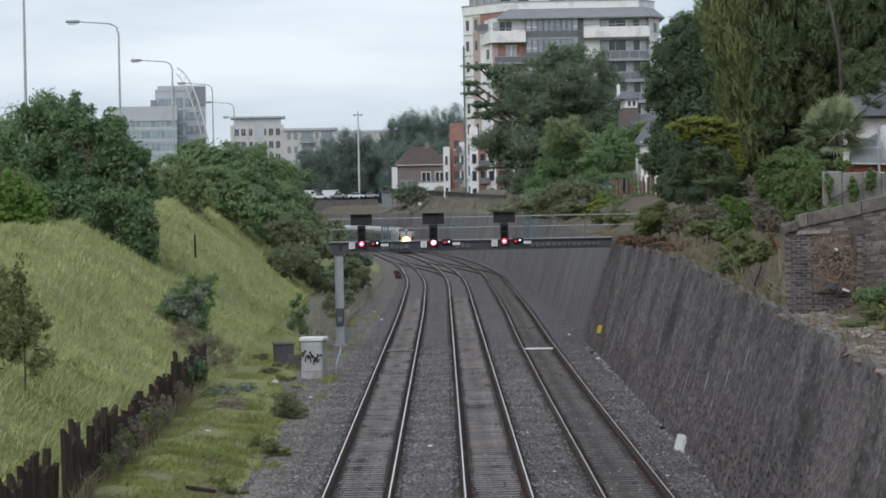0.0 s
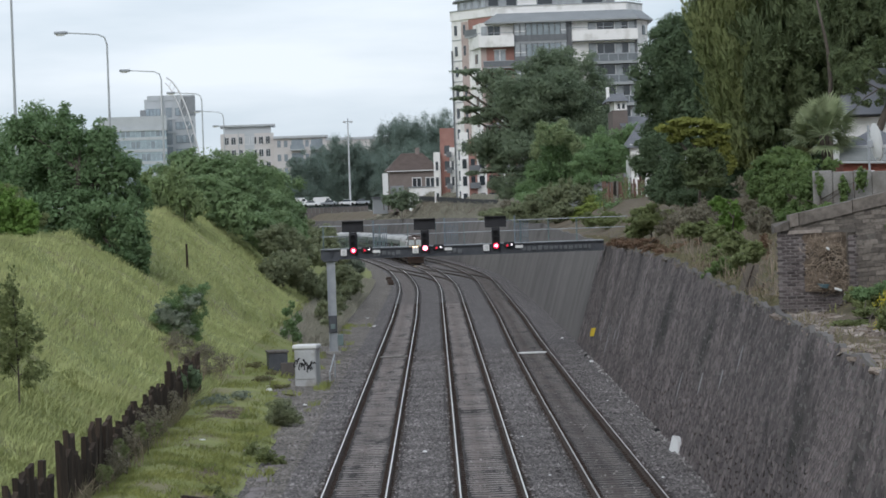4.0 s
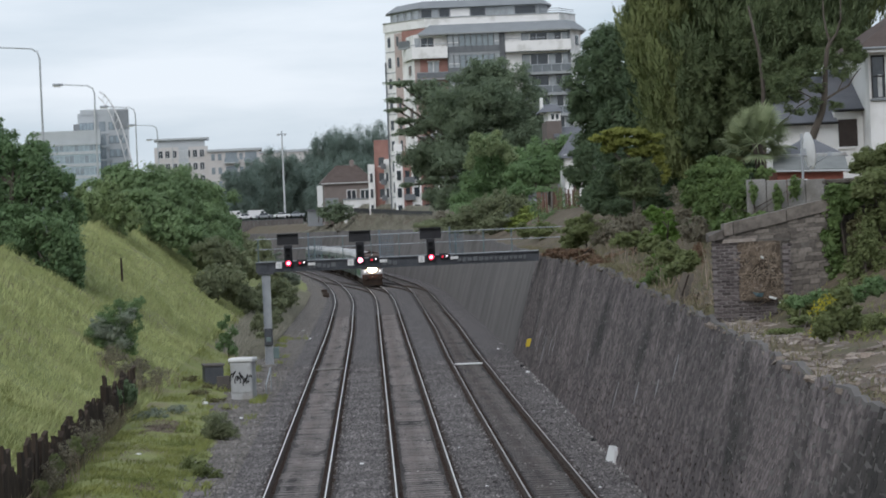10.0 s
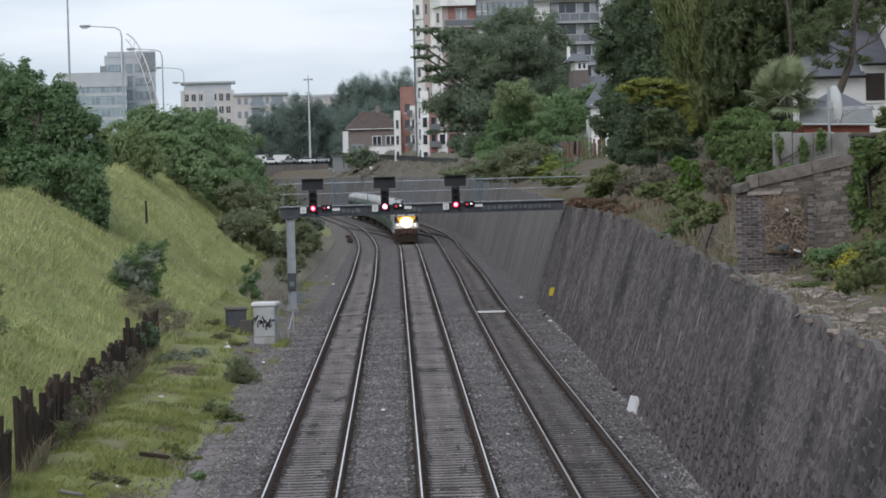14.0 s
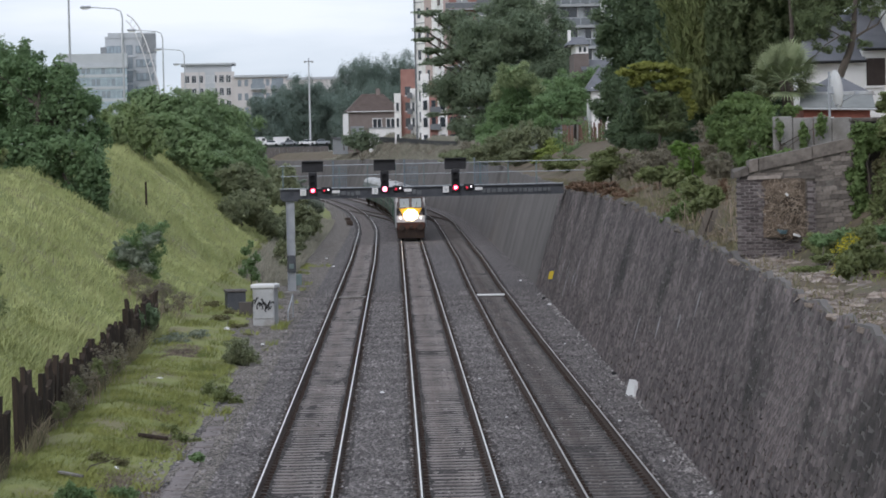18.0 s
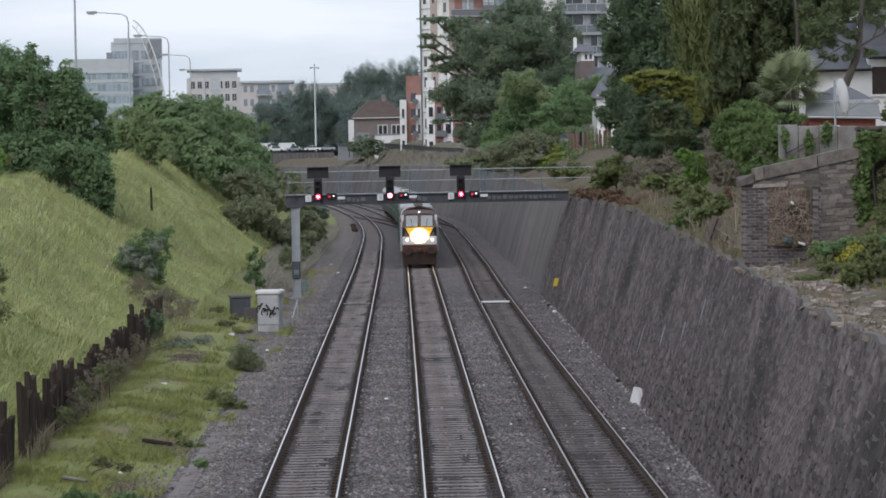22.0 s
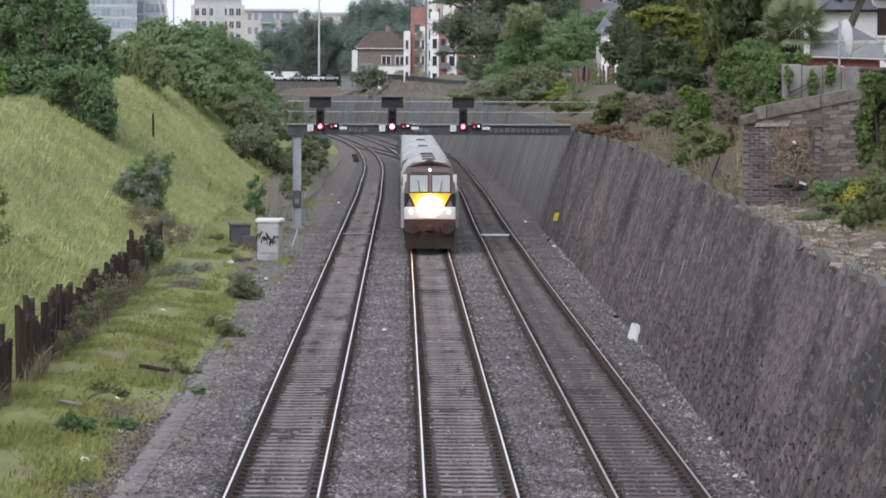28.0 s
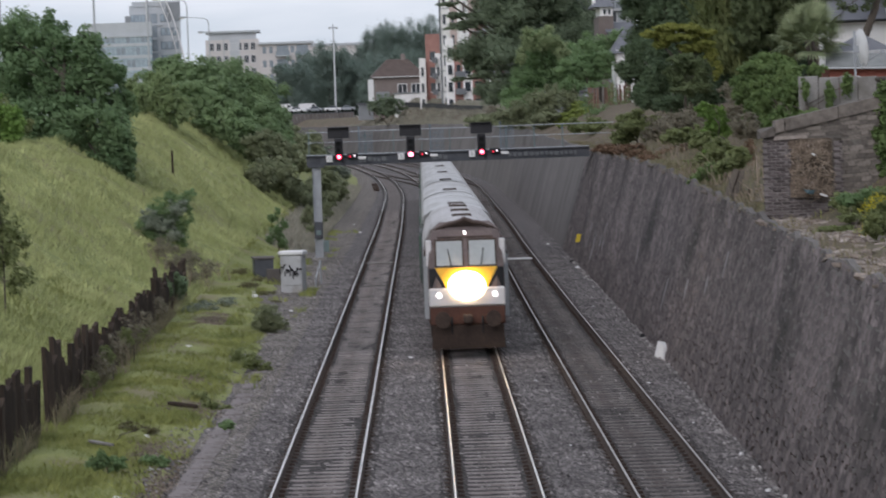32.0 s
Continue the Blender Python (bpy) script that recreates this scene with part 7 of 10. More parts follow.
        if r:
            slab = face("balcony", 6.6, 14.9, z - 0.35, z + 0.1, TOWER_GREY, 1.7, 0.05)
            face("balustrade", 6.6, 14.9, z + 0.15, z + 1.25, BALUSTER, 1.62, -1.55, slab, "smoked glass balustrade")
            face("balcony_rail", 6.6, 14.9, z + 1.25, z + 1.4, STEEL, 1.68, -1.5, slab)
            for x in np.linspace(6.7, 14.8, 6):
                face("baluster_post", x - 0.06, x + 0.06, z + 0.1, z + 1.3, STEEL, 1.7, -1.6, slab)
    face("corner_post", 14.6, 14.95, -1.5, 30.6, DARK_RAIL, 0.3)
    for r in range(9):
        z = 28.2 - fh * r
        part("narrow_window", on_wall(body[2], body[3], 0.55, 0.75, z, z + 1.6, 0.12), GLASS, t)
    # lower stepped piers with balconies
    for x0, x1, h0, m in ((-15.7, -14.3, 12.5, RENDER_W), (-14.3, -12.9, 11.2, PALE_BRICK), (-12.9, -11.3, 9.4, RENDER_W), (-11.3, -9.4, 8.6, PALE_BRICK), (-8.5, -8.1, 5.6, RENDER_W), (-7.2, -6.8, 4.4, RENDER_W)):
        pier = part("pier", Shape().box(x0, x1, -2.4, 3.0, -2, h0, 0.04), m, t)
        if x1 - x0 > 1:
            for r in range(int(h0 / 2.9)):
                part("window", Shape().box(x0 + 0.35, x1 - 0.35, -2.5, -2.38, 0.6 + 2.9 * r, 2.2 + 2.9 * r), GLASS, pier)
                if m is PALE_BRICK:
                    part("balcony", Shape().box(x0 + 0.1, x1 + 0.5, -3.5, -2.4, 0.1 + 2.9 * r, 1.1 + 2.9 * r), DARK_RAIL, pier)
    return t


def set_back(ob, f):
    """Moves a building away from the bridge along its own bearing, growing it to suit."""
    x, y, z = ob.location
    turn = math.degrees(ob.rotation_euler.z)
    ob.matrix_basis = pose(x * f, y * f, EYE + (z - EYE) * f, 0, 0, turn) @ Matrix.Diagonal((f, f, f, 1))
    return ob


build_apartments()


def build_office():
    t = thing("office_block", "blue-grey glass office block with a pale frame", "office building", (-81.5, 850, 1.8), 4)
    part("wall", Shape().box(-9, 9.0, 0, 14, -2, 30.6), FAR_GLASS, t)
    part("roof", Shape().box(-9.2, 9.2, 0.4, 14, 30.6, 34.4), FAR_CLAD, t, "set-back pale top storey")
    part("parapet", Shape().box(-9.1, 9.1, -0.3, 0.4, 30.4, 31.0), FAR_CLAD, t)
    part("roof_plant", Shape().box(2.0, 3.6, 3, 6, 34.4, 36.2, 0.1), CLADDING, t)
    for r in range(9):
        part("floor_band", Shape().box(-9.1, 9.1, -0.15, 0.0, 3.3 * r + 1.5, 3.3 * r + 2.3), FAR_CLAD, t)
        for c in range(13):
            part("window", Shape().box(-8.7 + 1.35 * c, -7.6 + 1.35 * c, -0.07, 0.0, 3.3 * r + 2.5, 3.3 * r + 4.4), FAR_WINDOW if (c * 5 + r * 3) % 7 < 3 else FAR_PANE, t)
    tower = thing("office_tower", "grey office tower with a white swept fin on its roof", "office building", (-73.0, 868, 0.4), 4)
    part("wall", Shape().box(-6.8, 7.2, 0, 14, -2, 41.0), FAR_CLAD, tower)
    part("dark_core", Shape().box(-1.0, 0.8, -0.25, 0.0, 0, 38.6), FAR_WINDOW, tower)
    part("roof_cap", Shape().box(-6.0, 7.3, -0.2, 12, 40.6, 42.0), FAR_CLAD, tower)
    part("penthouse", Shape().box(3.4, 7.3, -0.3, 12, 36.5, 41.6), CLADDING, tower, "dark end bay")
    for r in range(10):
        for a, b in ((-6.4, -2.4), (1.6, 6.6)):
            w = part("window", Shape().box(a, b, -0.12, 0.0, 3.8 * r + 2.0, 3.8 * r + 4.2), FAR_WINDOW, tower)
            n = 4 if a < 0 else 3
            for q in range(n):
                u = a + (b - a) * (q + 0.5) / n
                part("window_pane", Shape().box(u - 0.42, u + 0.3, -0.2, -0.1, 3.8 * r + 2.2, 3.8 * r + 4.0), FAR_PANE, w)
        part("floor_band", Shape().box(-1.6, 2.0, -0.34, -0.2, 3.8 * r + 1.0, 3.8 * r + 1.6), FAR_CLAD, tower)
    pts = [(-0.4 + 9.2 * u ** 0.8, -0.6, 47.0 - 10.5 * u - 15.5 * u ** 2.2) for u in np.linspace(0, 1, 12)]
    part("fin", Shape().path(pts, [0.22] * 12, 8), WHITE, tower, "white swept steel arch")
    part("fin_mast", Shape().tube((-2.0, -0.6, 10.0), (-1.9, -0.6, 43.6), 0.34, 0.26, n=8), WHITE, tower, "white upright mast")
    inner = [(-0.8 + 8.2 * u ** 0.85, -0.6, 45.5 - 12.0 * u - 13.0 * u ** 2.0) for u in np.linspace(0, 1, 12)]
    part("fin", Shape().path(inner, [0.16] * 12, 8), WHITE, tower, "white inner steel arch")
    for q in range(1, 11):
        part("fin_rung", Shape().tube(pts[q], inner[q], 0.08, n=6), WHITE, tower)


build_office()


def build_far_flats():
    t = thing("far_flats", "pale multi-storey flats with balconies and flat roofs", "apartment building", (-33.5, 700, 6.0), 3)
    part("wall", Shape().box(-14, -2, 0, 14, -2, 20.4).box(-2, 9.5, -1, 14, -2, 19.0), RENDER_C, t)
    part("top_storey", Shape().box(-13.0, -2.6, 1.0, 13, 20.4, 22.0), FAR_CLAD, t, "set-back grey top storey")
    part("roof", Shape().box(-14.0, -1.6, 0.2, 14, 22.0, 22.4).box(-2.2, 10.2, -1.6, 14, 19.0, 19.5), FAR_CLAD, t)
    facade(t, 11.4, 20.0, -0.04, 7, 7, (0.95, 1.6), x0=-8, margin=0.3)
    part("end_panel", Shape().box(-8.6, -6.4, -0.1, 0.0, -1, 20.4), FAR_CLAD, t, "grey recessed stair bay")
    for r in range(6):
        z = 3.1 * r + 0.7
        for x in (1.6, 6.0):
            slab = part("balcony", Shape().box(x, x + 3.2, -2.4, -1.0, z, z + 0.25), FAR_CLAD, t)
            part("balustrade", Shape().box(x, x + 3.2, -2.4, -2.34, z + 0.25, z + 1.2), FAR_WINDOW, slab)
            part("window", Shape().box(x + 0.3, x + 2.9, -1.08, -1.0, z + 0.4, z + 2.5), FAR_WINDOW, t)
        for x in (-1.3, 0.2, 5.0):
            part("window", Shape().box(x, x + 0.8, -1.08, -1.0, z + 0.8, z + 2.3), FAR_WINDOW, t)
    set_back(t, 1.35)
    low = thing("far_flats_low", "long low pale building with a flat roof", "building", (-21.0, 1000, 7.0))
    part("wall", Shape().box(-14, 7.5, 0, 12, -2, 24.5), RENDER_C, low)
    part("roof", Shape().box(-14.4, 8, -0.4, 12, 24.5, 25.3), FAR_CLAD, low)


build_far_flats()


def build_brick_house():
    t = thing("brick_house", "brown hip-roofed brick house with white windows", "house", (-4.3, 622, 9.6), 5)
    part("wall", Shape().box(-4.4, 5.4, 0, 8, -2, 6.2), BRICK_BROWN, t)
    part("roof", Shape().add([(-5.0, -0.6, 6.1), (6.0, -0.6, 6.1), (6.0, 8.6, 6.1), (-5.0, 8.6, 6.1), (-1.6, 4, 9.7), (2.6, 4, 9.7)],
                             [(0, 1, 5, 4), (1, 2, 5), (2, 3, 4, 5), (3, 0, 4), (3, 2, 1, 0)]), TILE_BROWN, t)
    part("gutter", Shape().box(-5.0, 6.0, -0.72, -0.6, 6.0, 6.14), WHITE, t)
    part("chimney", Shape().box(1.2, 2.1, 3.6, 4.4, 8.6, 10.7, 0.05), BRICK_BROWN, t)
    part("render_panel", Shape().box(-4.3, -1.6, -0.1, 0.0, -1, 3.2), CLADDING, t)
    for x in (0.2, 2.9):
        w = part("window", Shape().box(x, x + 1.7, -0.06, 0.02, 2.9, 4.6), GLASS, t)
        part("window_frame", Shape().box(x - 0.12, x + 0.02, -0.12, 0, 2.8, 4.7).box(x + 0.78, x + 0.92, -0.12, 0, 2.8, 4.7).box(x + 1.68, x + 1.82, -0.12, 0, 2.8, 4.7).box(x - 0.12, x + 1.82, -0.12, 0, 4.55, 4.72)
             .box(x - 0.2, x + 1.9, -0.16, 0, 2.7, 2.86), WHITE, w)
    g = thing("white_hoarding", "tall narrow white board at the end of a house", "hoarding", (-9.4, 612, 10.0), 5)
    part("board", Shape().box(-0.55, 0.55, -0.1, 0.1, 1.0, 5.2, 0.03), WHITE, g)
    for x in (-0.45, 0.45):
        part("leg", Shape().box(x - 0.08, x + 0.08, 0.1, 0.24, -2, 4.9), TIMBER, g)
    b = thing("low_white_building", "low white rendered extension before a brick house", "building", (-2.0, 600, 9.0), 5)
    part("wall", Shape().box(-2.3, 2.5, 0, 6, -2, 3.1), RENDER_W, b)
    part("roof", Shape().box(-2.5, 2.7, -0.2, 6, 3.1, 3.3), CLADDING, b)
    s = thing("dark_lean_to", "low dark lean-to shed beside the slope", "shed", (-10.2, 640, 9.3), 5)
    part("wall", Shape().box(-2.2, 1.2, 0, 3, -2, 1.2), CLADDING, s)
    part("roof", Shape().box(-2.5, 1.5, -0.4, 3.3, 1.2, 1.45), SLATE, s)
    # a row of narrow red and white stair towers, stepped one behind another
    r = thing("red_flats", "red and white stepped flats with narrow windows and balconies", "apartment building", (0.2, 570, 8.4), -3)
    for x, w, h0, m, y in ((0.0, 1.2, 9.8, RENDER_W, 0), (1.2, 2.6, 14.2, PALE_BRICK, 1.5), (3.0, 1.1, 10.6, RENDER_W, -0.8)):
        part("pier", Shape().box(x, x + w, y, y + 9, -2, h0), m, r)
        for k in range(int(h0 / 2.9)):
            if w < 1 or k * 2.9 + 2.4 > h0:
                continue
            q = part("window", Shape().box(x + w * 0.3, x + w * 0.7, y - 0.06, y + 0.02, 0.7 + 2.9 * k, 2.3 + 2.9 * k), GLASS, r)
            part("window_frame", Shape().box(x + w * 0.3 - 0.1, x + w * 0.7 + 0.1, y - 0.1, y - 0.02, 0.55 + 2.9 * k, 0.7 + 2.9 * k), WHITE, q)
    for k in range(4):
        for x in (2.5,):
            part("balcony", Shape().box(x, x + 0.9, -2.6, -1.0, 0.1 + 2.9 * k, 1.1 + 2.9 * k), DARK_RAIL, r)
    part("backing_wall", Shape().box(0.4, 4.0, 4, 10, -2, 8.5), BRICK_BROWN, r)


build_brick_house()


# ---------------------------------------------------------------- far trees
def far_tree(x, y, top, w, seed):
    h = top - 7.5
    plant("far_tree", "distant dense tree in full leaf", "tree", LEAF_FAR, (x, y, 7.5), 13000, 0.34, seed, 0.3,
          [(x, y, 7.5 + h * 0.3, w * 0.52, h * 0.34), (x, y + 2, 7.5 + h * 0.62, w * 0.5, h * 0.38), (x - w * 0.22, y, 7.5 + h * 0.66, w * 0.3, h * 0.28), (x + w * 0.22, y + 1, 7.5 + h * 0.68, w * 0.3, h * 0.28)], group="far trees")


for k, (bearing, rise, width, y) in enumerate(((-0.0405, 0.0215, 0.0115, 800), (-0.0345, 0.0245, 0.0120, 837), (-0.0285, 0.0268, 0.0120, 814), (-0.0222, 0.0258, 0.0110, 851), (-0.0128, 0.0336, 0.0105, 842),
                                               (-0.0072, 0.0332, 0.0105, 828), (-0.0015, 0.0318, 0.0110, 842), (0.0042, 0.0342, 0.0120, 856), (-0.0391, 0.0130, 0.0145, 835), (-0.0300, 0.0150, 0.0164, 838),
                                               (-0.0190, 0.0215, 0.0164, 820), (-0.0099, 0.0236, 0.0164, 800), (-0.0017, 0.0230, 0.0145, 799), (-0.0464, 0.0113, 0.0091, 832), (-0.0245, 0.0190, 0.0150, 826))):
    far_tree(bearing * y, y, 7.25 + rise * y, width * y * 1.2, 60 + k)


# ---------------------------------------------------------------- sleepers
PITCH = 0.684


def build_four_foot():
    """Darker ballast between and beside the rails."""
    ys = np.concatenate([np.arange(-28, 46, 2.0), np.arange(46, 190, 0.42), np.arange(190, 300, 2.0), np.arange(300, 640, 6.0)])
    across = np.array([-1.22, -1.12, -0.97, -0.9, -0.72, -0.6, -0.5, -0.25, 0.0, 0.25, 0.5, 0.6, 0.72, 0.9, 0.97, 1.12, 1.22])
    high = np.array([-0.2, -0.135, -0.14, -0.178, -0.168, -0.176, -0.205, -0.208, -0.204, -0.208, -0.205, -0.176, -0.168, -0.178, -0.14, -0.135, -0.2])
    for i, tr in enumerate(tracks):
        v = np.array([(axis(i, y) + a, y, z + 0.012 * noise.noise((a * 3, y, i)) + (0.03 * noise.noise((a * 2, y * 0.23, i + 5)) if abs(a) < 0.8 else 0.0)) for y in ys for a, z in zip(across, high)])
        n = len(across)
        f = np.array([(q * n + j, q * n + j + 1, (q + 1) * n + j + 1, (q + 1) * n + j) for q in range(len(ys) - 1) for j in range(n - 1)])
        part("dark_ballast", fast_mesh("dark_ballast", v, f, DARK_BALLAST), DARK_BALLAST, tr)


build_four_foot()


def build_sleepers():
    """The nearest run of each track is laid sleeper by sleeper; the rest is one piece."""
    shapes = []
    for k in range(3):
        s = Shape()
        s.add([(-1.3, -0.14, -0.36), (1.3, -0.14, -0.36), (1.3, 0.14, -0.36), (-1.3, 0.14, -0.36), (-1.28, -0.115, -0.175), (-0.5, -0.11, -0.185), (0.5, -0.11, -0.185), (1.28, -0.115, -0.175),
               (1.28, 0.115, -0.175), (0.5, 0.11, -0.185), (-0.5, 0.11, -0.185), (-1.28, 0.115, -0.175)],
              [(3, 2, 1, 0), (4, 5, 10, 11), (5, 6, 9, 10), (6, 7, 8, 9), (0, 1, 7, 6, 5, 4), (2, 3, 11, 10, 9, 8), (0, 4, 11, 3), (1, 2, 8, 7)])
        n = len(s.f)
        for side in (-0.836, 0.836):
            for d in (-0.13, 0.13):
                s.box(side + d - 0.06, side + d + 0.06, -0.07, 0.07, -0.178, -0.115)
        me = s.mesh("sleeper", SLEEPER)
        me.materials.append(RAIL_RUST)
        me.polygons.foreach_set("material_index", [0 if q < n else 1 for q in range(len(s.f))])
        shapes.append(me)
    dark = []
    for me in shapes:
        me = me.copy()
        me.materials[0] = SLEEPER_DARK
        dark.append(me)
    rng = random.Random(7)
    for i, tr in enumerate(tracks):
        y = 48.0 + 0.2 * i
        for k in range(300):
            ob = new("sleeper", (dark if i == 2 else shapes)[k % 3])
            ob.parent = tr
            ob.matrix_basis = pose(axis(i, y) + rng.uniform(-0.015, 0.015), y, rng.uniform(-0.012, 0.004), 0, 0, rng.uniform(-0.4, 0.4))
            y += PITCH
        rest = Shape()
        q = 48.0 + 0.2 * i - PITCH
        while q > -26:
            x = axis(i, q)
            rest.box(x - 1.3, x + 1.3, q - 0.12, q + 0.12, -0.34, -0.18)
            q -= PITCH
        while y < 620:
            x = axis(i, y)
            rest.box(x - 1.3, x + 1.3, y - 0.12, y + 0.12, -0.34, -0.18)
            y += PITCH
        ob = part("sleeper_run", rest, SLEEPER_DARK if i == 2 else SLEEPER_RUN, tr)
        ob["kind"] = "stuff"


# a pale board across the far track and a duller one across the near-left track
board = thing("crossing_board", "pale worn board laid across between the rails", "board", (axis(2, 159), 159, -0.15))
part("plank", Shape().box(-0.72, 0.72, -0.42, 0.42, 0.0, 0.07, 0.015), WHITE, board)
board2 = thing("crossing_board", "dull grey board laid across between the rails", "board", (axis(0, 160.3), 160.3, -0.16))
part("plank", Shape().box(-0.72, 0.72, -0.3, 0.3, 0.0, 0.05, 0.015), CONCRETE, board2)


def build_turnout():
    """Crossover rails between the left and the middle track on the curve."""
    t = thing("turnout", "dark crossover rails between two tracks", "railway turnout")
    ys = np.arange(318, 425, 4.0)
    out = [(-0.035, 0.0), (0.035, 0.0), (0.035, -0.14), (-0.035, -0.14)]
    for side in (-0.836, 0.836):
        for a, b in ((0, 1), (1, 2)):
            v = []
            for y in ys:
                u = (y - ys[0]) / (ys[-1] - ys[0])
                u = u * u * (3 - 2 * u)
                x = axis(a, y) * u + axis(b, y) * (1 - u)
                v += [(x + side + p, y, q) for p, q in out]
            n = 4
            f = [(r * n + k, r * n + (k + 1) % n, (r + 1) * n + (k + 1) % n, (r + 1) * n + k) for r in range(len(ys) - 1) for k in range(n)]
            part("crossover_rail", fast_mesh("crossover_rail", v, f, RAIL_RUST), RAIL_RUST, t)
    for y in (322.0, 330.0, 346.0):
        part("point_machine", Shape().box(axis(0, y) - 2.0, axis(0, y) - 1.35, y - 0.4, y + 0.4, -0.15, 0.2, 0.04), UNDER, t)
    return t


build_turnout()


# ---------------------------------------------------------------- beside the left track
trough = thing("cable_trough", "worn concrete cable trough lids along the ballast", "cable trough")
LID = mat("dusty_concrete_lid", (0.17, 0.15, 0.145), (0.27, 0.24, 0.235), rough=0.97, scale=1.5, fine=12, bump=0.6, spread=0.07, stain=(0.12, 0.1, 0.09), stain_scale=2.2)
lid = Shape().box(-0.22, 0.22, -0.497, 0.497, 0.0, 0.085, 0.004).mesh("lid", LID)
for k in range(46):
    y = 48.0 + k
    if k in (33, 37, 38, 41, 42, 43):
        continue
    o = part("lid", lid, CONCRETE, trough)
    o.matrix_basis = pose(-5.02 + 0.02 * math.sin(k * 2.1), y, -0.165 + 0.012 * math.sin(k * 3.7) - (0.05 if y > 92 else 0), 0, 0, 1.2 * math.sin(k * 5.3))


def build_cabinet():
    t = thing("relay_cabinet", "light grey lineside cabinet scrawled with black graffiti", "equipment cabinet", (-5.68, 133.6, -0.14), -10)
    part("body", Shape().box(-0.47, 0.47, -0.42, 0.42, 0.1, 1.72, 0.02), GREYPAINT, t)
    part("plinth", Shape().box(-0.52, 0.52, -0.47, 0.47, -0.1, 0.12, 0.02), CONCRETE, t)
    part("lid", Shape().box(-0.54, 0.54, -0.5, 0.5, 1.72, 1.9, 0.04), WHITE, t, "pale overhanging lid")
    door = part("door", Shape().box(-0.42, 0.42, -0.455, -0.42, 0.42, 1.62, 0.01), GREYPAINT, t, "flush grey door")
    part("handle", Shape().box(0.3, 0.34, -0.5, -0.455, 0.9, 1.1, 0.008), STEEL, door)
    part("hinge", Shape().tube((-0.42, -0.46, 0.6), (-0.42, -0.46, 0.75), 0.02, n=6), STEEL, door)
    part("hinge", Shape().tube((-0.42, -0.46, 1.35), (-0.42, -0.46, 1.5), 0.02, n=6), STEEL, door)
    # sprayed strokes
    rng = random.Random(2)
    spray = Shape()
    for k in range(9):
        x, z = -0.4 + 0.095 * k, 1.1 + 0.12 * math.sin(k * 1.9) - 0.02 * k
        pts = [(x + 0.1 * math.cos(a * 0.9 + k) * (0.6 + 0.1 * a), -0.461, z + 0.16 * math.sin(a * 1.1 + k * 2)) for a in range(6)]
        for p, q in zip(pts, pts[1:]):
            spray.tube(p, q, 0.03, n=4)
    part("graffiti", spray, BLACK, t, "black sprayed scrawl")
    return t


build_cabinet()
box = thing("concrete_bunker", "old dark concrete box half sunk in the bank", "concrete box", (-7.15, 143.0, 0.1), 8)
part("body", Shape().box(-0.75, 0.12, -0.6, 0.6, -0.3, 0.95, 0.03), BEAM, box)
part("slab", Shape().box(-0.8, 0.18, -0.66, 0.66, 0.95, 1.05, 0.02), FAR_WALL, box)
wing = thing("low_concrete_wall", "low dark concrete wall beside the cabinet", "low wall", (-6.35, 139.0, 0.0), 4)
part("coping", Shape().box(-0.75, 0.75, -0.15, 0.15, -0.2, 0.75, 0.02), WALL_CORE, wing)
stay = thing("handrail_stub", "short sloping rusty handrail beside the cabinet", "handrail", (-4.85, 139.0, -0.15))
part("rail", Shape().path([(0, -2.0, 0.5), (0.1, 2.0, 1.1)], [0.03, 0.03], 6), STEEL, stay)
part("post", Shape().tube((0, -2.0, -0.1), (0, -2.0, 0.5), 0.03, n=6), STEEL, stay)
part("post", Shape().tube((0.1, 2.0, -0.1), (0.1, 2.0, 1.1), 0.03, n=6), STEEL, stay)


def build_fence():
    """Old upright track timbers, some taller, with gaps."""
    t = thing("timber_fence", "ragged fence of upright dark track timbers along the bank foot", "fence")
    rng = random.Random(11)
    kinds = []
    for k in range(5):
        w = 0.085 + 0.013 * k
        top = 0.03 * (k - 2)
        kinds.append(Shape().add([(-w, -0.07, -0.5), (w, -0.07, -0.5), (w, 0.07, -0.5), (-w, 0.07, -0.5), (-w * 0.95, -0.065, 1.0 + top), (w * 0.9, -0.06, 1.0 - top), (w * 0.9, 0.06, 1.0 - top), (-w * 0.95, 0.065, 1.0 + top)],
                                 [(3, 2, 1, 0), (4, 5, 6, 7), (0, 1, 5, 4), (1, 2, 6, 5), (2, 3, 7, 6), (3, 0, 4, 7)]).mesh("post", TIMBER))
    y = 54.0
    while y < 125:
        gap = (70.5 < y < 73.5) or (64 < y < 65)
        if not gap and rng.random() > 0.06:
            x = float(np.interp(y, [54, 72, 82, 96, 111, 125], [-8.9, -9.0, -9.15, -9.25, -9.5, -9.75]))
            ob = new("post", kinds[rng.randrange(5)])
            ob.parent = t
            tall = 1.25 + 0.2 * math.sin(y * 0.7) + rng.uniform(-0.18, 0.22) + (0.4 if rng.random() < 0.1 else 0) + float(np.interp(y, [54, 70, 80], [0.28, 0.12, 0]))
            ob.matrix_basis = pose(x + rng.uniform(-0.05, 0.05), y, 0.25, rng.uniform(-3, 3), rng.uniform(-3, 3), 70 + rng.uniform(-12, 12)) @ Matrix.Diagonal((1, 1, tall, 1))
        y += 0.225 if rng.random() < 0.88 else 0.42
    return t


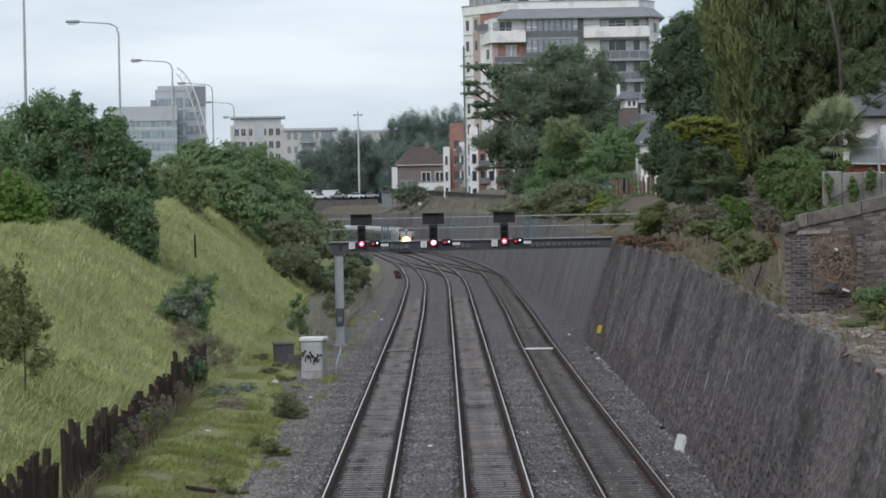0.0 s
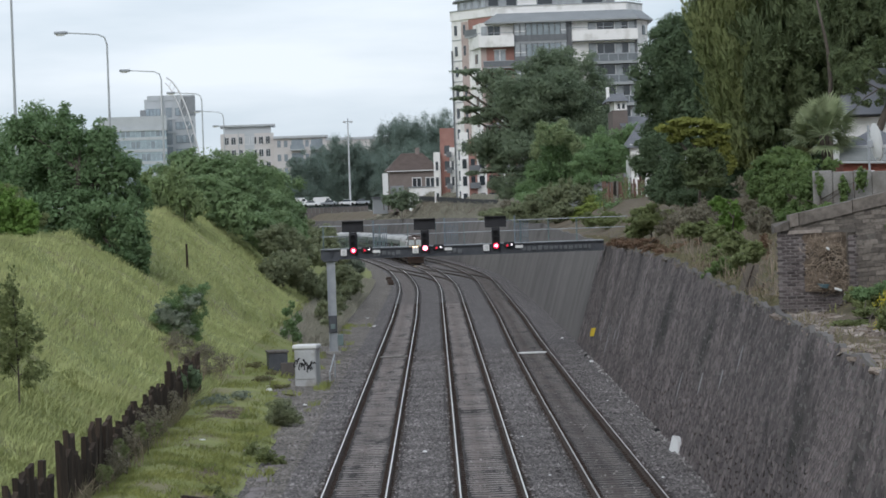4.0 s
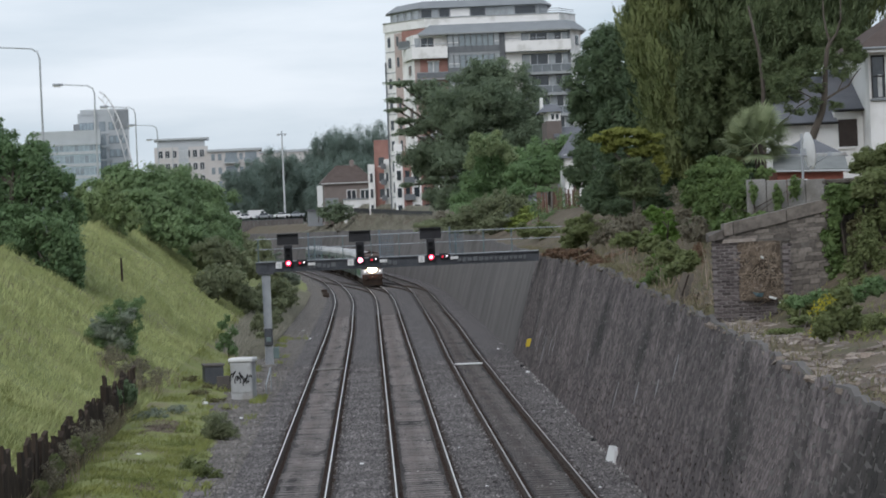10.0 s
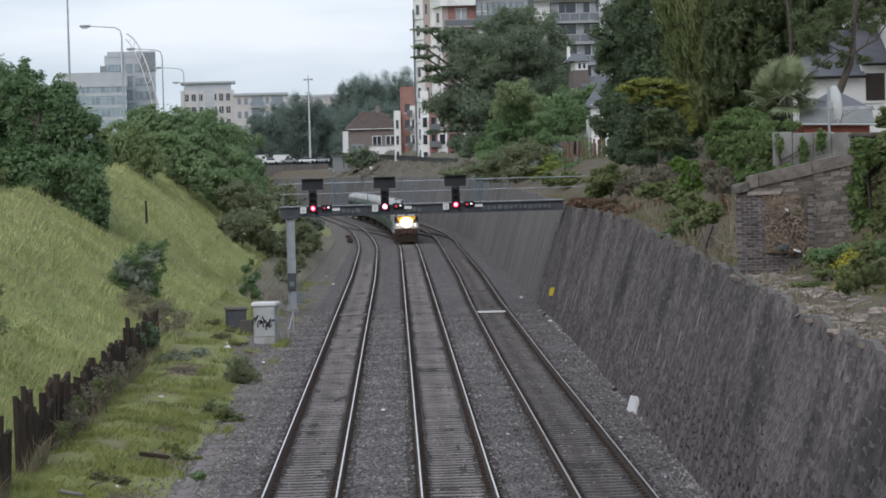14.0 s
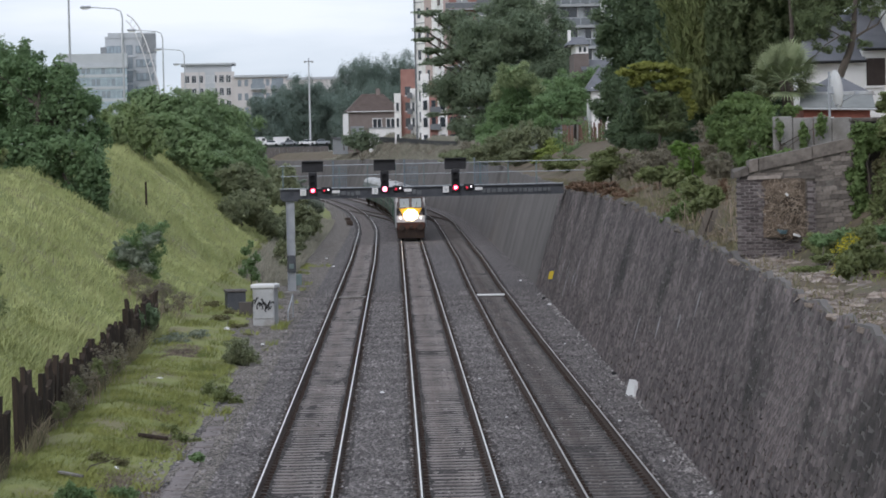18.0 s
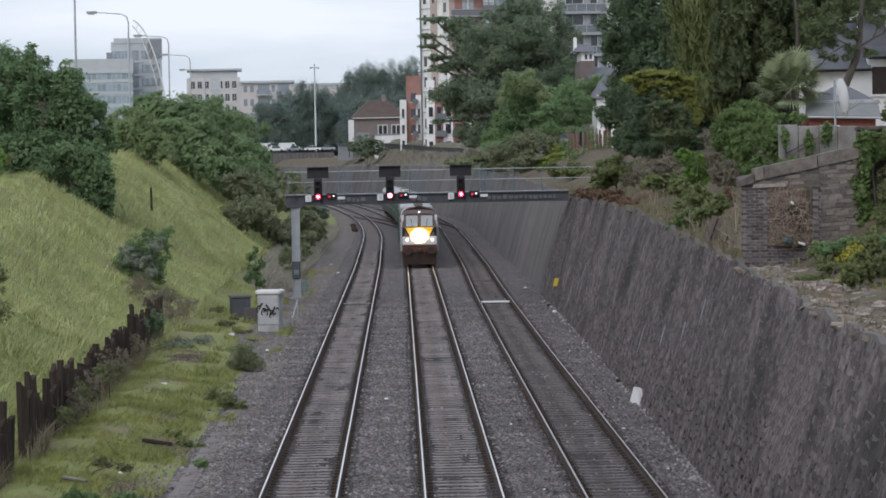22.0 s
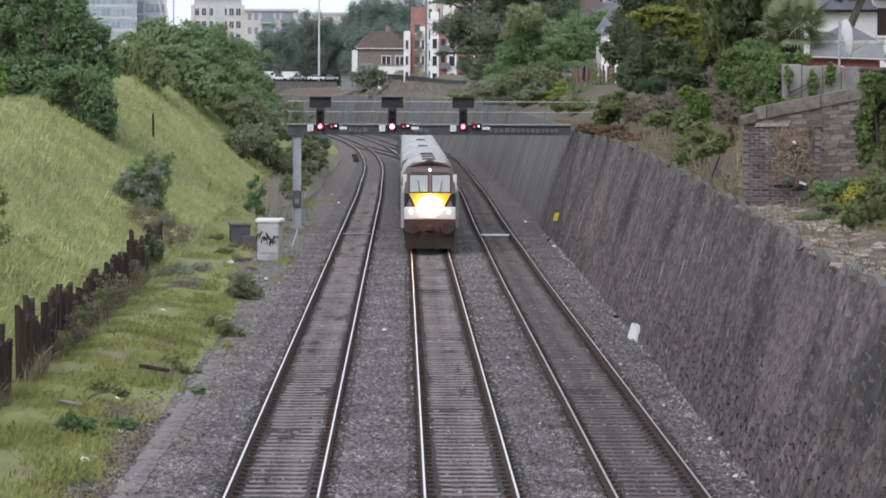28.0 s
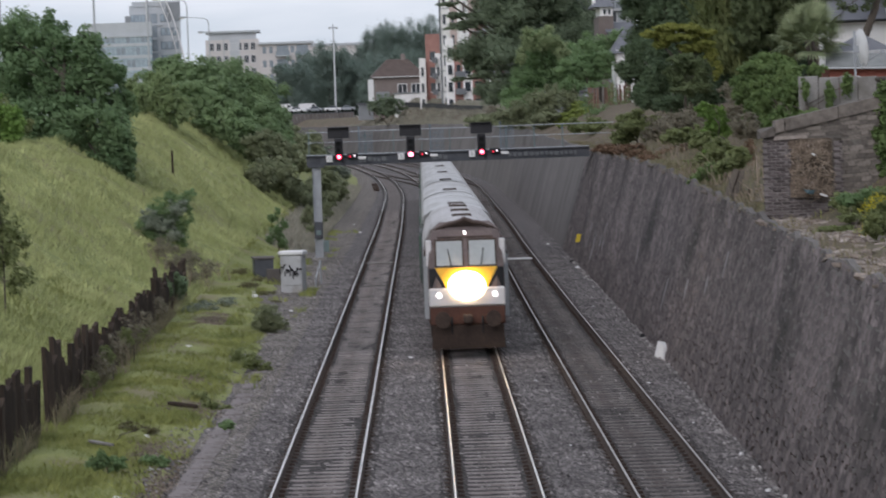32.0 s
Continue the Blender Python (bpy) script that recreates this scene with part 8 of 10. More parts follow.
build_fence()
pole = thing("marker_post", "single slim dark post standing in the grass", "post", (-13.95, 174.5, left_ground(-13.95, 174.5) - 0.1))
part("post", Shape().path([(0, 0, -0.3), (-0.02, 0, 1.55)], [0.07, 0.06], 7), TIMBER, pole)


# ---------------------------------------------------------------- bits on the ballast
slab = thing("concrete_block", "pale broken concrete block leaning by the wall", "concrete block", (7.0, 92.6, -0.18), 20)
part("block", Shape().add([(-0.16, -0.35, 0), (0.2, -0.3, 0), (0.22, 0.4, 0.02), (-0.14, 0.35, 0), (-0.05, -0.2, 0.36), (0.2, -0.18, 0.30), (0.26, 0.42, 0.46), (0.02, 0.36, 0.5)],
                          [(3, 2, 1, 0), (4, 5, 6, 7), (0, 1, 5, 4), (1, 2, 6, 5), (2, 3, 7, 6), (3, 0, 4, 7)]), WHITE, slab)


def litter(label, x, y, z, size, material, seed):
    rng = random.Random(seed)
    s = Shape()
    n = 7
    ring = [(size * (0.6 + 0.5 * rng.random()) * math.cos(a * 2 * math.pi / n), size * (0.6 + 0.5 * rng.random()) * math.sin(a * 2 * math.pi / n), 0.0) for a in range(n)]
    up = [(p[0] * 0.7, p[1] * 0.7, size * (0.35 + 0.4 * rng.random())) for p in ring]
    s.add(ring + up, [(i, (i + 1) % n, n + (i + 1) % n, n + i) for i in range(n)] + [tuple(range(n, 2 * n))])
    t = thing("litter", label, "litter", (x, y, z))
    part("scrap", s, material, t)


for k, (x, y, m, size) in enumerate(((7.05, 101.4, BLACK, 0.14), (7.3, 154.0, BLACK, 0.16), (7.25, 148.2, WHITE, 0.12), (7.0, 176, WHITE, 0.13), (5.95, 84.0, WHITE, 0.06), (2.95, 86.0, WHITE, 0.06),
                                    (-0.55, 96.0, WHITE, 0.09), (2.6, 101.0, WHITE, 0.06), (3.1, 69.0, WHITE, 0.05), (-4.2, 205, WHITE, 0.13), (-5.0, 220, WHITE, 0.15), (6.35, 118, WHITE, 0.07),
                                    (6.6, 66.0, WHITE, 0.07), (6.45, 59.5, WHITE, 0.09), (6.2, 73, WHITE, 0.05))):
    litter("dark lump lying on the ballast" if m is BLACK else "scrap of white litter on the ballast", x, y, -0.16, size, m, k)
for k, (x, y, size) in enumerate(((-7.05, 128.0, 0.16), (-7.2, 130.5, 0.12), (-7.6, 98.5, 0.14), (-6.6, 72.0, 0.1), (-6.0, 66.0, 0.08), (-5.3, 121.0, 0.12), (-6.2, 60.5, 0.12))):
    litter("scrap of white litter in the grass", x, y, left_ground(x, y), size, WHITE, 40 + k)
stick = thing("broken_timber", "pale broken timber lying in the grass", "timber", (-7.3, 68.5, left_ground(-7.3, 68.5) + 0.12), 30)
part("timber", Shape().box(-0.05, 0.05, -0.6, 0.6, 0, 0.06, 0.01), CONCRETE, stick)
stick2 = thing("broken_timber", "dark charred timber lying in the grass", "timber", (-6.35, 79.5, left_ground(-6.35, 79.5) + 0.06), 68)
part("timber", Shape().box(-0.05, 0.05, -0.42, 0.42, 0, 0.1, 0.02, pose(0, 0, 0, 6, 0, 0)), TIMBER, stick2)

sign = thing("wall_sign", "small yellow sign plate fixed to the stone wall", "sign", (7.66, 155.4, 0.98), 0)
part("plate", Shape().add([(0.0, -0.22, -0.2), (0.0, 0.22, -0.2), (0.12, 0.22, 0.2), (0.12, -0.22, 0.2), (-0.12, -0.25, -0.2), (-0.02, -0.25, 0.2), (0.2, -0.25, 0.2), (0.1, -0.25, -0.2)],
                          [(3, 2, 1, 0), (4, 7, 6, 5), (0, 1, 7, 4), (2, 3, 5, 6), (1, 2, 6, 7), (3, 0, 4, 5)]), YELLOW_SIGN, sign)


# ---------------------------------------------------------------- ruined outbuilding on the wall top
def build_ruin():
    t = thing("ruined_outbuilding", "ruined stone and brick outbuilding with a sloping coping", "ruin", (0, 76.0, 0))
    rng = random.Random(5)
    base = 4.3
    part("core", Shape().add([(8.42, 0.06, base), (11.34, 0.06, base), (11.34, 0.06, 7.2), (8.42, 0.06, 6.6), (8.42, 0.5, base), (11.34, 0.5, base), (11.34, 0.5, 7.2), (8.42, 0.5, 6.6)],
                             [(0, 1, 2, 3), (7, 6, 5, 4), (0, 4, 5, 1), (1, 5, 6, 2), (2, 6, 7, 3), (3, 7, 4, 0)]), RUIN_STONE, t)
    part("side_wall", Shape().box(10.9, 11.3, 0.5, 4.0, base, 7.1), WALL_CORE, t)

    def under(x):
        """The underside of the sloping coping."""
        return 6.515 + 0.198 * (x - 8.4)

    bricks = [Shape().box(-w, w, -0.06, 0.06, -0.029, 0.029, 0.008).mesh("brick", DARK_BRICK) for w in (0.1, 0.096, 0.05)]
    for x0, x1, z1 in ((8.36, 9.02, 6.5), (10.08, 10.34, 6.35), (9.0, 10.06, 5.02)):
        part("mortar_bed", Shape().box(x0 + 0.02, x1 + 0.02, 0.03, 0.07, base, z1 - 0.02), MORTAR, t)
        z, row = base + 0.1, 0
        while z < z1:
            x = x0 + (0.11 if row % 2 else 0.0)
            while x < x1 - 0.08:
                if rng.random() > 0.035:
                    ob = part("brick", bricks[rng.randrange(2)] if x < x1 - 0.2 else bricks[2 if row % 2 else 1], DARK_BRICK, t)
                    ob.matrix_basis = pose(x + 0.1 + rng.uniform(-0.012, 0.012), 0.08 + rng.uniform(-0.02, 0.008), z + rng.uniform(-0.004, 0.004), 0, rng.uniform(-2, 2), rng.uniform(-3, 3))
                x += 0.225
            z += 0.076
            row += 1
    # random rubble masonry: courses that wander, stones of every length
    kinds = []
    for k in range(14):
        w, h = (0.06, 0.09, 0.12, 0.15, 0.19, 0.08, 0.24)[k % 7], (0.03, 0.045, 0.06)[k % 3]
        u = [rng.uniform(0.8, 1.1) for _ in range(8)]
        kinds.append((w, h, Shape().add([(w * p * u[i], 0.09 * q, h * r * u[7 - i]) for i, (p, q, r) in enumerate(itertools.product((-1, 1), (-1, 1), (-1, 1)))],
                                        [(0, 1, 3, 2), (4, 6, 7, 5), (0, 4, 5, 1), (2, 3, 7, 6), (0, 2, 6, 4), (1, 5, 7, 3)]).mesh("stone", RUIN_STONE)))
    part("mortar_bed", Shape().add([(10.3, 0.024, base), (11.2, 0.024, base), (11.2, 0.024, under(11.2)), (8.5, 0.024, under(8.5)), (8.5, 0.024, 6.4), (10.3, 0.024, 6.4)], [(5, 0, 1, 2), (5, 2, 3, 4)]), RUIN_DIRT, t)
    z = base + 0.1
    while z < 7.1:
        tall = (0.03, 0.045, 0.06)[rng.randrange(3)]
        fits = [q for q in kinds if q[1] == tall]
        x = (10.33 if z < 6.42 else 8.5) + rng.uniform(-0.06, 0.1)
        while x < 11.15:
            w, h, me = fits[rng.randrange(len(fits))]
            if z + tall < under(x) and rng.random() > 0.04:
                ob = part("stone", me, RUIN_STONE, t)
                ob.matrix_basis = pose(x + w, 0.1 + rng.uniform(-0.012, 0.008), z + tall + 0.03 * noise.noise((x * 1.5, z, 4)) + rng.uniform(-0.008, 0.008), rng.uniform(-3, 3), -2 + rng.uniform(-4, 4), rng.uniform(-3, 3))
            x += 2 * w + rng.uniform(0.0, 0.012)
        z += 2 * tall + 0.004
    part("lintel", Shape().add([(8.62, -0.03, 6.4), (9.46, -0.03, 6.42), (9.44, -0.03, 6.5), (8.66, -0.03, 6.49), (8.62, 0.1, 6.4), (9.46, 0.1, 6.42), (9.44, 0.1, 6.5), (8.66, 0.1, 6.49)],
                               [(0, 1, 2, 3), (7, 6, 5, 4), (0, 4, 5, 1), (1, 5, 6, 2), (2, 6, 7, 3), (3, 7, 4, 0)]), PALE_SLAB, t, "pale broken lintel stone")
    part("stake", Shape().tube((10.05, -0.03, 5.1), (10.06, -0.03, 6.42), 0.016, n=7), OLD_BOARD, t, "thin grey upright stake")
    for a, b, drop, proud in ((8.3, 8.66, 0.05, 0.04), (8.68, 8.9, 0.0, 0.0), (8.92, 10.22, 0.0, 0.02), (10.24, 11.3, -0.01, 0.0)):
        za, zb = under(a) - drop, under(b) - drop
        hi = 0.3 if a > 8.5 else 0.22
        part("coping", Shape().add([(a, -0.05 - proud, za), (b, -0.05 - proud, zb), (b, -0.03 - proud, zb + hi), (a, -0.03 - proud, za + hi - (0.08 if a < 8.5 else 0)), (a, 0.62, za), (b, 0.62, zb), (b, 0.6, zb + hi), (a, 0.6, za + hi)],
                                   [(0, 1, 2, 3), (7, 6, 5, 4), (0, 4, 5, 1), (1, 5, 6, 2), (2, 6, 7, 3), (3, 7, 4, 0)]), RUIN_STONE, t, "long sloping stone coping")
    # rubble and dry sticks in the broken opening
    n = 14
    v, f = [], []
    for i in range(n + 1):
        for j in range(n + 1):
            x, z = 8.98 + 1.1 * i / n, 4.98 + 1.44 * j / n
            edge = min(i, n - i) / n
            v.append((x, 0.04 - 0.22 * (1 - 0.75 * j / n) * min(1, 3 * edge) + 0.07 * noise.noise((x * 5, z * 5, 1)), z))
    f = [(i * (n + 1) + j, (i + 1) * (n + 1) + j, (i + 1) * (n + 1) + j + 1, i * (n + 1) + j + 1) for i in range(n) for j in range(n)]
    part("earth_fill", Shape().add(v, f), EARTH, t, "brown earth slumped in the broken opening")
    rub = Shape()
    for k in range(45):
        x, z = 9.04 + 0.8 * rng.random(), 5.08 + 1.2 * rng.random() ** 1.3
        s = rng.uniform(0.012, 0.045)
        y = 0.04 - 0.22 * (1 - 0.75 * (z - 5.05) / 1.36) * min(1, 3 * min(x - 9.0, 9.9 - x) / 0.9)
        rub.box(-s, s, -s * 0.7, s * 0.7, -s * 0.5, s * 0.5, s * 0.2, pose(x, y - 0.02, z, rng.uniform(0, 90), rng.uniform(0, 90), rng.uniform(0, 90)))
    ob = part("rubble", rub, RUBBLE, t, "loose brown rubble filling the broken opening")
    ob["kind"] = "stuff"
    twigs = Shape()
    for k in range(330):
        x, z = 9.08 + 0.9 * rng.random(), 5.0 + 1.3 * rng.random()
        a, long = rng.uniform(0, 6.28), rng.uniform(0.1, 0.34)
        dx, dz = long * math.cos(a), long * math.sin(a)
        y0, y1 = -0.1 - 0.16 * rng.random(), -0.08 - 0.2 * rng.random()
        twigs.path([(x, y0, z), (x + dx * 0.5 - dz * 0.25, (y0 + y1) / 2 - 0.03, z + dz * 0.5 + dx * 0.25), (min(x + dx, 10.05), y1, max(4.85, min(z + dz, 6.42)))], [0.007, 0.006, 0.004], 4)
    ob = part("twig_tangle", twigs, TWIG, t)
    ob["kind"] = "stuff"
    return t


RUIN_DIRT = mat("dirty_bedding_mortar", (0.09, 0.08, 0.07), (0.17, 0.155, 0.138), rough=0.95, scale=2, fine=20, bump=0.4)
MORTAR = mat("old_lime_mortar", (0.12, 0.106, 0.102), (0.25, 0.225, 0.215), rough=0.95, scale=2, fine=20, bump=0.3)
OLD_BOARD = mat("weathered_board", (0.10, 0.085, 0.07), (0.19, 0.165, 0.135), rough=0.93, scale=2, fine=20, bump=0.4, stretch=(1, 1, 0.2))
FENCE_BOARD = mat("fence_board", (0.11, 0.065, 0.048), (0.22, 0.135, 0.1), rough=0.9, scale=2, fine=20, bump=0.3, stretch=(1, 1, 0.2), spread=0.35)
DARK_BRICK = mat("dark_sooty_brick", (0.045, 0.04, 0.04), (0.15, 0.125, 0.12), rough=0.93, scale=3, fine=30, bump=0.4, spread=0.4)
RUIN_STONE = mat("field_stone", (0.085, 0.074, 0.062), (0.215, 0.188, 0.165), rough=0.93, scale=1.3, fine=9, bump=0.6, spread=0.4)
RUBBLE = mat("brown_rubble", (0.14, 0.11, 0.088), (0.32, 0.27, 0.23), rough=0.95, scale=2, fine=18, bump=0.4, island=0.4)
PALE_SLAB = mat("pale_broken_stone", (0.2, 0.17, 0.148), (0.36, 0.315, 0.28), rough=0.95, scale=2, fine=18, bump=0.4, island=0.35)
SCRAP_BLUE = mat("blue_plastic", (0.05, 0.085, 0.1), (0.09, 0.14, 0.155), rough=0.5, scale=3, fine=20, bump=0.2)
TWIG = mat("dry_twig", (0.2, 0.15, 0.11), (0.38, 0.31, 0.24), rough=0.9, scale=3, fine=20, bump=0.2, island=0.3)
build_ruin()
# the ivied garden wall beside the ruin
iw = thing("ivied_wall", "rough old garden wall smothered in ivy", "garden wall", (0, 76.6, 0))
part("wall", Shape().box(11.32, 17.0, 0, 0.4, 4.4, 7.75, 0.05), RUIN_STONE, iw)
part("coping", Shape().box(11.3, 17.0, -0.06, 0.46, 7.75, 7.87, 0.03), RUIN_STONE, iw)


def scatter_rubble(name, label, x0, x1, y0, y1, n, smin, smax, material, seed):
    """Broken slabs and lumps lying in drifts on the wall top."""
    rng = random.Random(seed)
    s = Shape()
    while n > 0:
        y = rng.uniform(y0, y1)
        d = x0 + (x1 - x0) * rng.random() ** 1.4
        if noise.noise((y * 0.5, d * 0.8, seed)) < -0.05:
            continue
        n -= 1
        top = float(wall_foot(y) + BATTER * wall_top_z(y))
        a = smin + (smax - smin) * rng.random() ** 2.2
        u = [rng.uniform(0.65, 1.2) for _ in range(8)]
        flat = rng.uniform(0.18, 0.45)
        v = [(a * p * u[i], a * q * 0.75 * u[7 - i], a * r * flat * u[(i + 3) % 8]) for i, (p, q, r) in enumerate(itertools.product((-1, 1), (-1, 1), (-1, 1)))]
        s.add(v, [(0, 1, 3, 2), (4, 6, 7, 5), (0, 4, 5, 1), (2, 3, 7, 6), (0, 2, 6, 4), (1, 5, 7, 3)],
              pose(top + d, y, float(right_z(d, y)) + a * 0.1, rng.uniform(-14, 14), rng.uniform(-14, 14), rng.uniform(0, 180)))
    return tagged(new(name, s.mesh(name, material)), label, "rubble", kind="stuff")


scatter_rubble("wall_top_rubble", "pale broken stone slabs and earth along the wall top", 0.0, 2.2, 50, 77, 480, 0.03, 0.2, RUBBLE, 3)
scatter_rubble("wall_edge_slabs", "pale broken capping stones along the wall edge", 0.15, 1.7, 50, 77, 950, 0.03, 0.15, PALE_SLAB, 9)
scatter_rubble("wall_top_rubble", "dark loose stones along the wall top", 0.0, 0.9, 80, 165, 420, 0.05, 0.2, RUIN_STONE, 4)


def sticks(name, label, place, n, spread, length, seed, lean=0.5):
    rng = random.Random(seed)
    t = thing(name, label, "brushwood", place)
    s = Shape()
    for k in range(n):
        x, y = rng.uniform(-spread, spread), rng.uniform(-spread, spread)
        h = length * rng.uniform(0.4, 1)
        s.path([(x, y, -0.2), (x + rng.uniform(-lean, lean) * 0.5, y, h * 0.6), (x + rng.uniform(-lean, lean), y + rng.uniform(-lean, lean), h)], [0.012, 0.009, 0.004], 4)
    ob = part("stalk_tangle", s, TWIG, t)
    ob["kind"] = "stuff"
    return t


for k, (x, y, n, sp, ln) in enumerate(((9.6, 97, 26, 0.7, 1.2), (10.3, 92, 22, 0.6, 1.3), (9.3, 106, 20, 0.8, 0.9), (10.8, 124, 22, 1.2, 1.0), (11.6, 133, 22, 1.4, 1.2), (8.9, 84, 20, 0.5, 0.8))):
    top = float(wall_foot(y) + BATTER * wall_top_z(y))
    sticks("dead_brush", "tangle of tall dead stalks on the slope", (x, y, float(right_z(x - top, y))), n, sp, ln, 80 + k)
DRY_STALKS = ((-10.6, 130.0, 26, 0.9, 0.9), (-11.4, 133.0, 24, 0.9, 0.9), (-9.9, 133.5, 20, 0.8, 0.8), (-9.25, 138.8, 14, 0.55, 0.9), (-9.0, 80.0, 16, 0.5, 1.0), (-8.95, 88.0, 16, 0.5, 1.0), (-9.1, 96.0, 14, 0.5, 0.9), (-8.85, 74.5, 14, 0.4, 0.9))
for k, (x, y, n, sp, ln) in enumerate(DRY_STALKS):
    sticks("dead_brush", "thin pale dry stalks standing in the grass", (x, y, left_ground(x, y)), n, sp, ln, 140 + k, 0.35)
scrap = thing("plastic_scrap", "torn blue plastic scrap caught on the ruin", "litter", (9.42, 75.72, 5.13))
part("sheet", Shape().add([(-0.14, 0, 0.06), (-0.05, -0.03, -0.05), (0.1, 0, -0.08), (0.15, -0.02, 0.03), (0.02, -0.04, 0.02), (-0.12, 0.03, 0.05), (-0.04, 0.02, -0.04), (0.1, 0.03, -0.07), (0.14, 0.02, 0.02), (0.02, 0.01, 0.03)], [(0, 1, 4), (1, 2, 4), (2, 3, 4), (5, 9, 6), (6, 9, 7), (7, 9, 8), (0, 5, 6, 1), (1, 6, 7, 2), (2, 7, 8, 3), (3, 8, 9, 4), (4, 9, 5, 0)]), SCRAP_BLUE, scrap)
for x, z, w, turn in ((9.78, 5.02, 0.1, 18), (9.56, 6.02, 0.045, 40), (9.98, 4.9, 0.05, -30)):
    scrap = thing("paper_scrap", "crumpled white scrap lying among the rubble", "litter", (x, 75.72, z))
    part("sheet", Shape().box(-w, w, -0.025, 0.025, -0.025, 0.03, 0.012, pose(0, 0, 0, 10, turn, 20)), WHITE, scrap)
plank = thing("leaning_board", "mossy brown board leaning over the wall edge", "board", (8.7, 88.0, 4.64), 0)
part("board", Shape().add([(-0.19, -0.02, 0.03), (0.22, -0.02, 0.0), (0.5, 0.3, 0.8), (0.16, 0.3, 0.86), (-0.19, 0.03, 0.03), (0.22, 0.03, 0.0), (0.5, 0.35, 0.8), (0.16, 0.35, 0.86)],
                          [(0, 1, 2, 3), (7, 6, 5, 4), (0, 4, 5, 1), (1, 5, 6, 2), (2, 6, 7, 3), (3, 7, 4, 0)]), OLD_BOARD, plank)
for base, tip in (((8.55, 87.7, 4.3), (9.0, 88.0, 5.42)), ((9.05, 87.7, 4.43), (9.27, 88.0, 4.9))):
    p = thing("leaning_post", "dark stick leaning over the wall edge", "post", base, 0)
    part("post", Shape().tube((0, 0, 0), tuple(b - a for a, b in zip(base, tip)), 0.028, n=6), TIMBER, p)


# ---------------------------------------------------------------- gardens and houses above the wall
gw = thing("garden_wall", "old garden wall of tall weathered concrete slabs", "garden wall", (0, 98.0, 0))
for x0, x1, z0, z1, tilt in ((11.97, 12.58, 5.6, 8.13, 2), (12.6, 13.24, 5.9, 8.08, -1), (13.26, 13.82, 6.3, 8.1, 0), (13.83, 14.45, 6.4, 8.06, 0), (14.46, 15.2, 6.5, 8.0, 1)):
    ob = part("slab", Shape().box(x0, x1, -0.08, 0.08, z0, z1, 0.02), CONCRETE, gw)

FELT = mat("roofing_felt", (0.17, 0.18, 0.175), (0.26, 0.27, 0.262), rough=0.9, scale=1.5, fine=25, bump=0.2)
DARK_BLIND = mat("dark_brown_blind", (0.035, 0.026, 0.022), (0.055, 0.042, 0.036), rough=0.7, scale=2, fine=20, bump=0)
shed = thing("garden_shed", "brick shed with a grey felt lean-to roof", "shed", (0, 112.0, 0))
part("wall", Shape().box(14.85, 17.2, 0.3, 3.0, 6.8, 8.6), BRICK_RED, shed)
part("lean_to_roof", Shape().add([(14.66, 0.0, 8.5), (17.4, 0.0, 8.42), (17.55, 1.6, 8.93), (14.9, 1.6, 9.0), (14.66, 0.0, 8.6), (17.4, 0.0, 8.52), (17.55, 1.6, 9.03), (14.9, 1.6, 9.1)],
                                 [(3, 2, 1, 0), (4, 5, 6, 7), (0, 1, 5, 4), (1, 2, 6, 5), (2, 3, 7, 6), (3, 0, 4, 7)]), FELT, shed, "pale grey-green felt lean-to roof")
part("flashing", Shape().box(14.85, 17.6, 1.5, 1.62, 9.0, 9.14, 0.02), GREYPAINT, shed, "pale lead flashing")
part("gutter", Shape().tube((14.66, -0.06, 8.52), (17.45, -0.06, 8.44), 0.04, n=8), GREYPAINT, shed)
part("hip_roof", Shape().add([(15.1, 1.7, 9.05), (17.7, 1.7, 9.0), (17.7, 4.6, 9.0), (15.1, 4.6, 9.05), (16.4, 3.1, 9.82)], [(0, 1, 4), (1, 2, 4), (2, 3, 4), (3, 0, 4), (3, 2, 1, 0)]), SLATE, shed, "low pyramid slate roof")
part("rear_wall", Shape().box(15.3, 17.5, 1.9, 4.4, 6.8, 9.0), BRICK_RED, shed)

dish = thing("satellite_dish", "large pale satellite dish on a steel pole", "satellite dish", (14.62, 104.0, 7.2))
part("pole", Shape().tube((0, 0, -0.3), (0, 0, 2.45), 0.04, n=8), STEEL, dish)
bowl = Shape()
n, rings = 24, 5
verts = [(0, 0, -0.12)] + [(0.64 * r / rings * math.cos(a * 2 * math.pi / n), 0.64 * r / rings * math.sin(a * 2 * math.pi / n), -0.12 + 0.12 * (r / rings) ** 2) for r in range(1, rings + 1) for a in range(n)]
faces = [(0, 1 + a, 1 + (a + 1) % n) for a in range(n)] + [(1 + (r - 1) * n + a, 1 + r * n + a, 1 + r * n + (a + 1) % n, 1 + (r - 1) * n + (a + 1) % n) for r in range(1, rings) for a in range(n)]
k0 = len(verts)
verts += [(x, y, z - 0.03) for x, y, z in verts]
faces += [tuple(i + k0 for i in reversed(f)) for f in faces]
bowl.add(verts, faces, pose(0.27, 0, 1.87, 0, 0, 9) @ pose(0, 0, 0, 0, 84, 0))
part("reflector", bowl, WHITE, dish, "pale dished reflector", smooth=True)
part("feed_arm", Shape().tube((0.2, -0.1, 1.3), (0.85, -0.3, 1.7), 0.02, n=6).box(0.8, 0.95, -0.36, -0.24, 1.66, 1.8), STEEL, dish)
part("mount", Shape().box(-0.05, 0.28, -0.06, 0.06, 1.7, 1.95, 0.02), STEEL, dish)
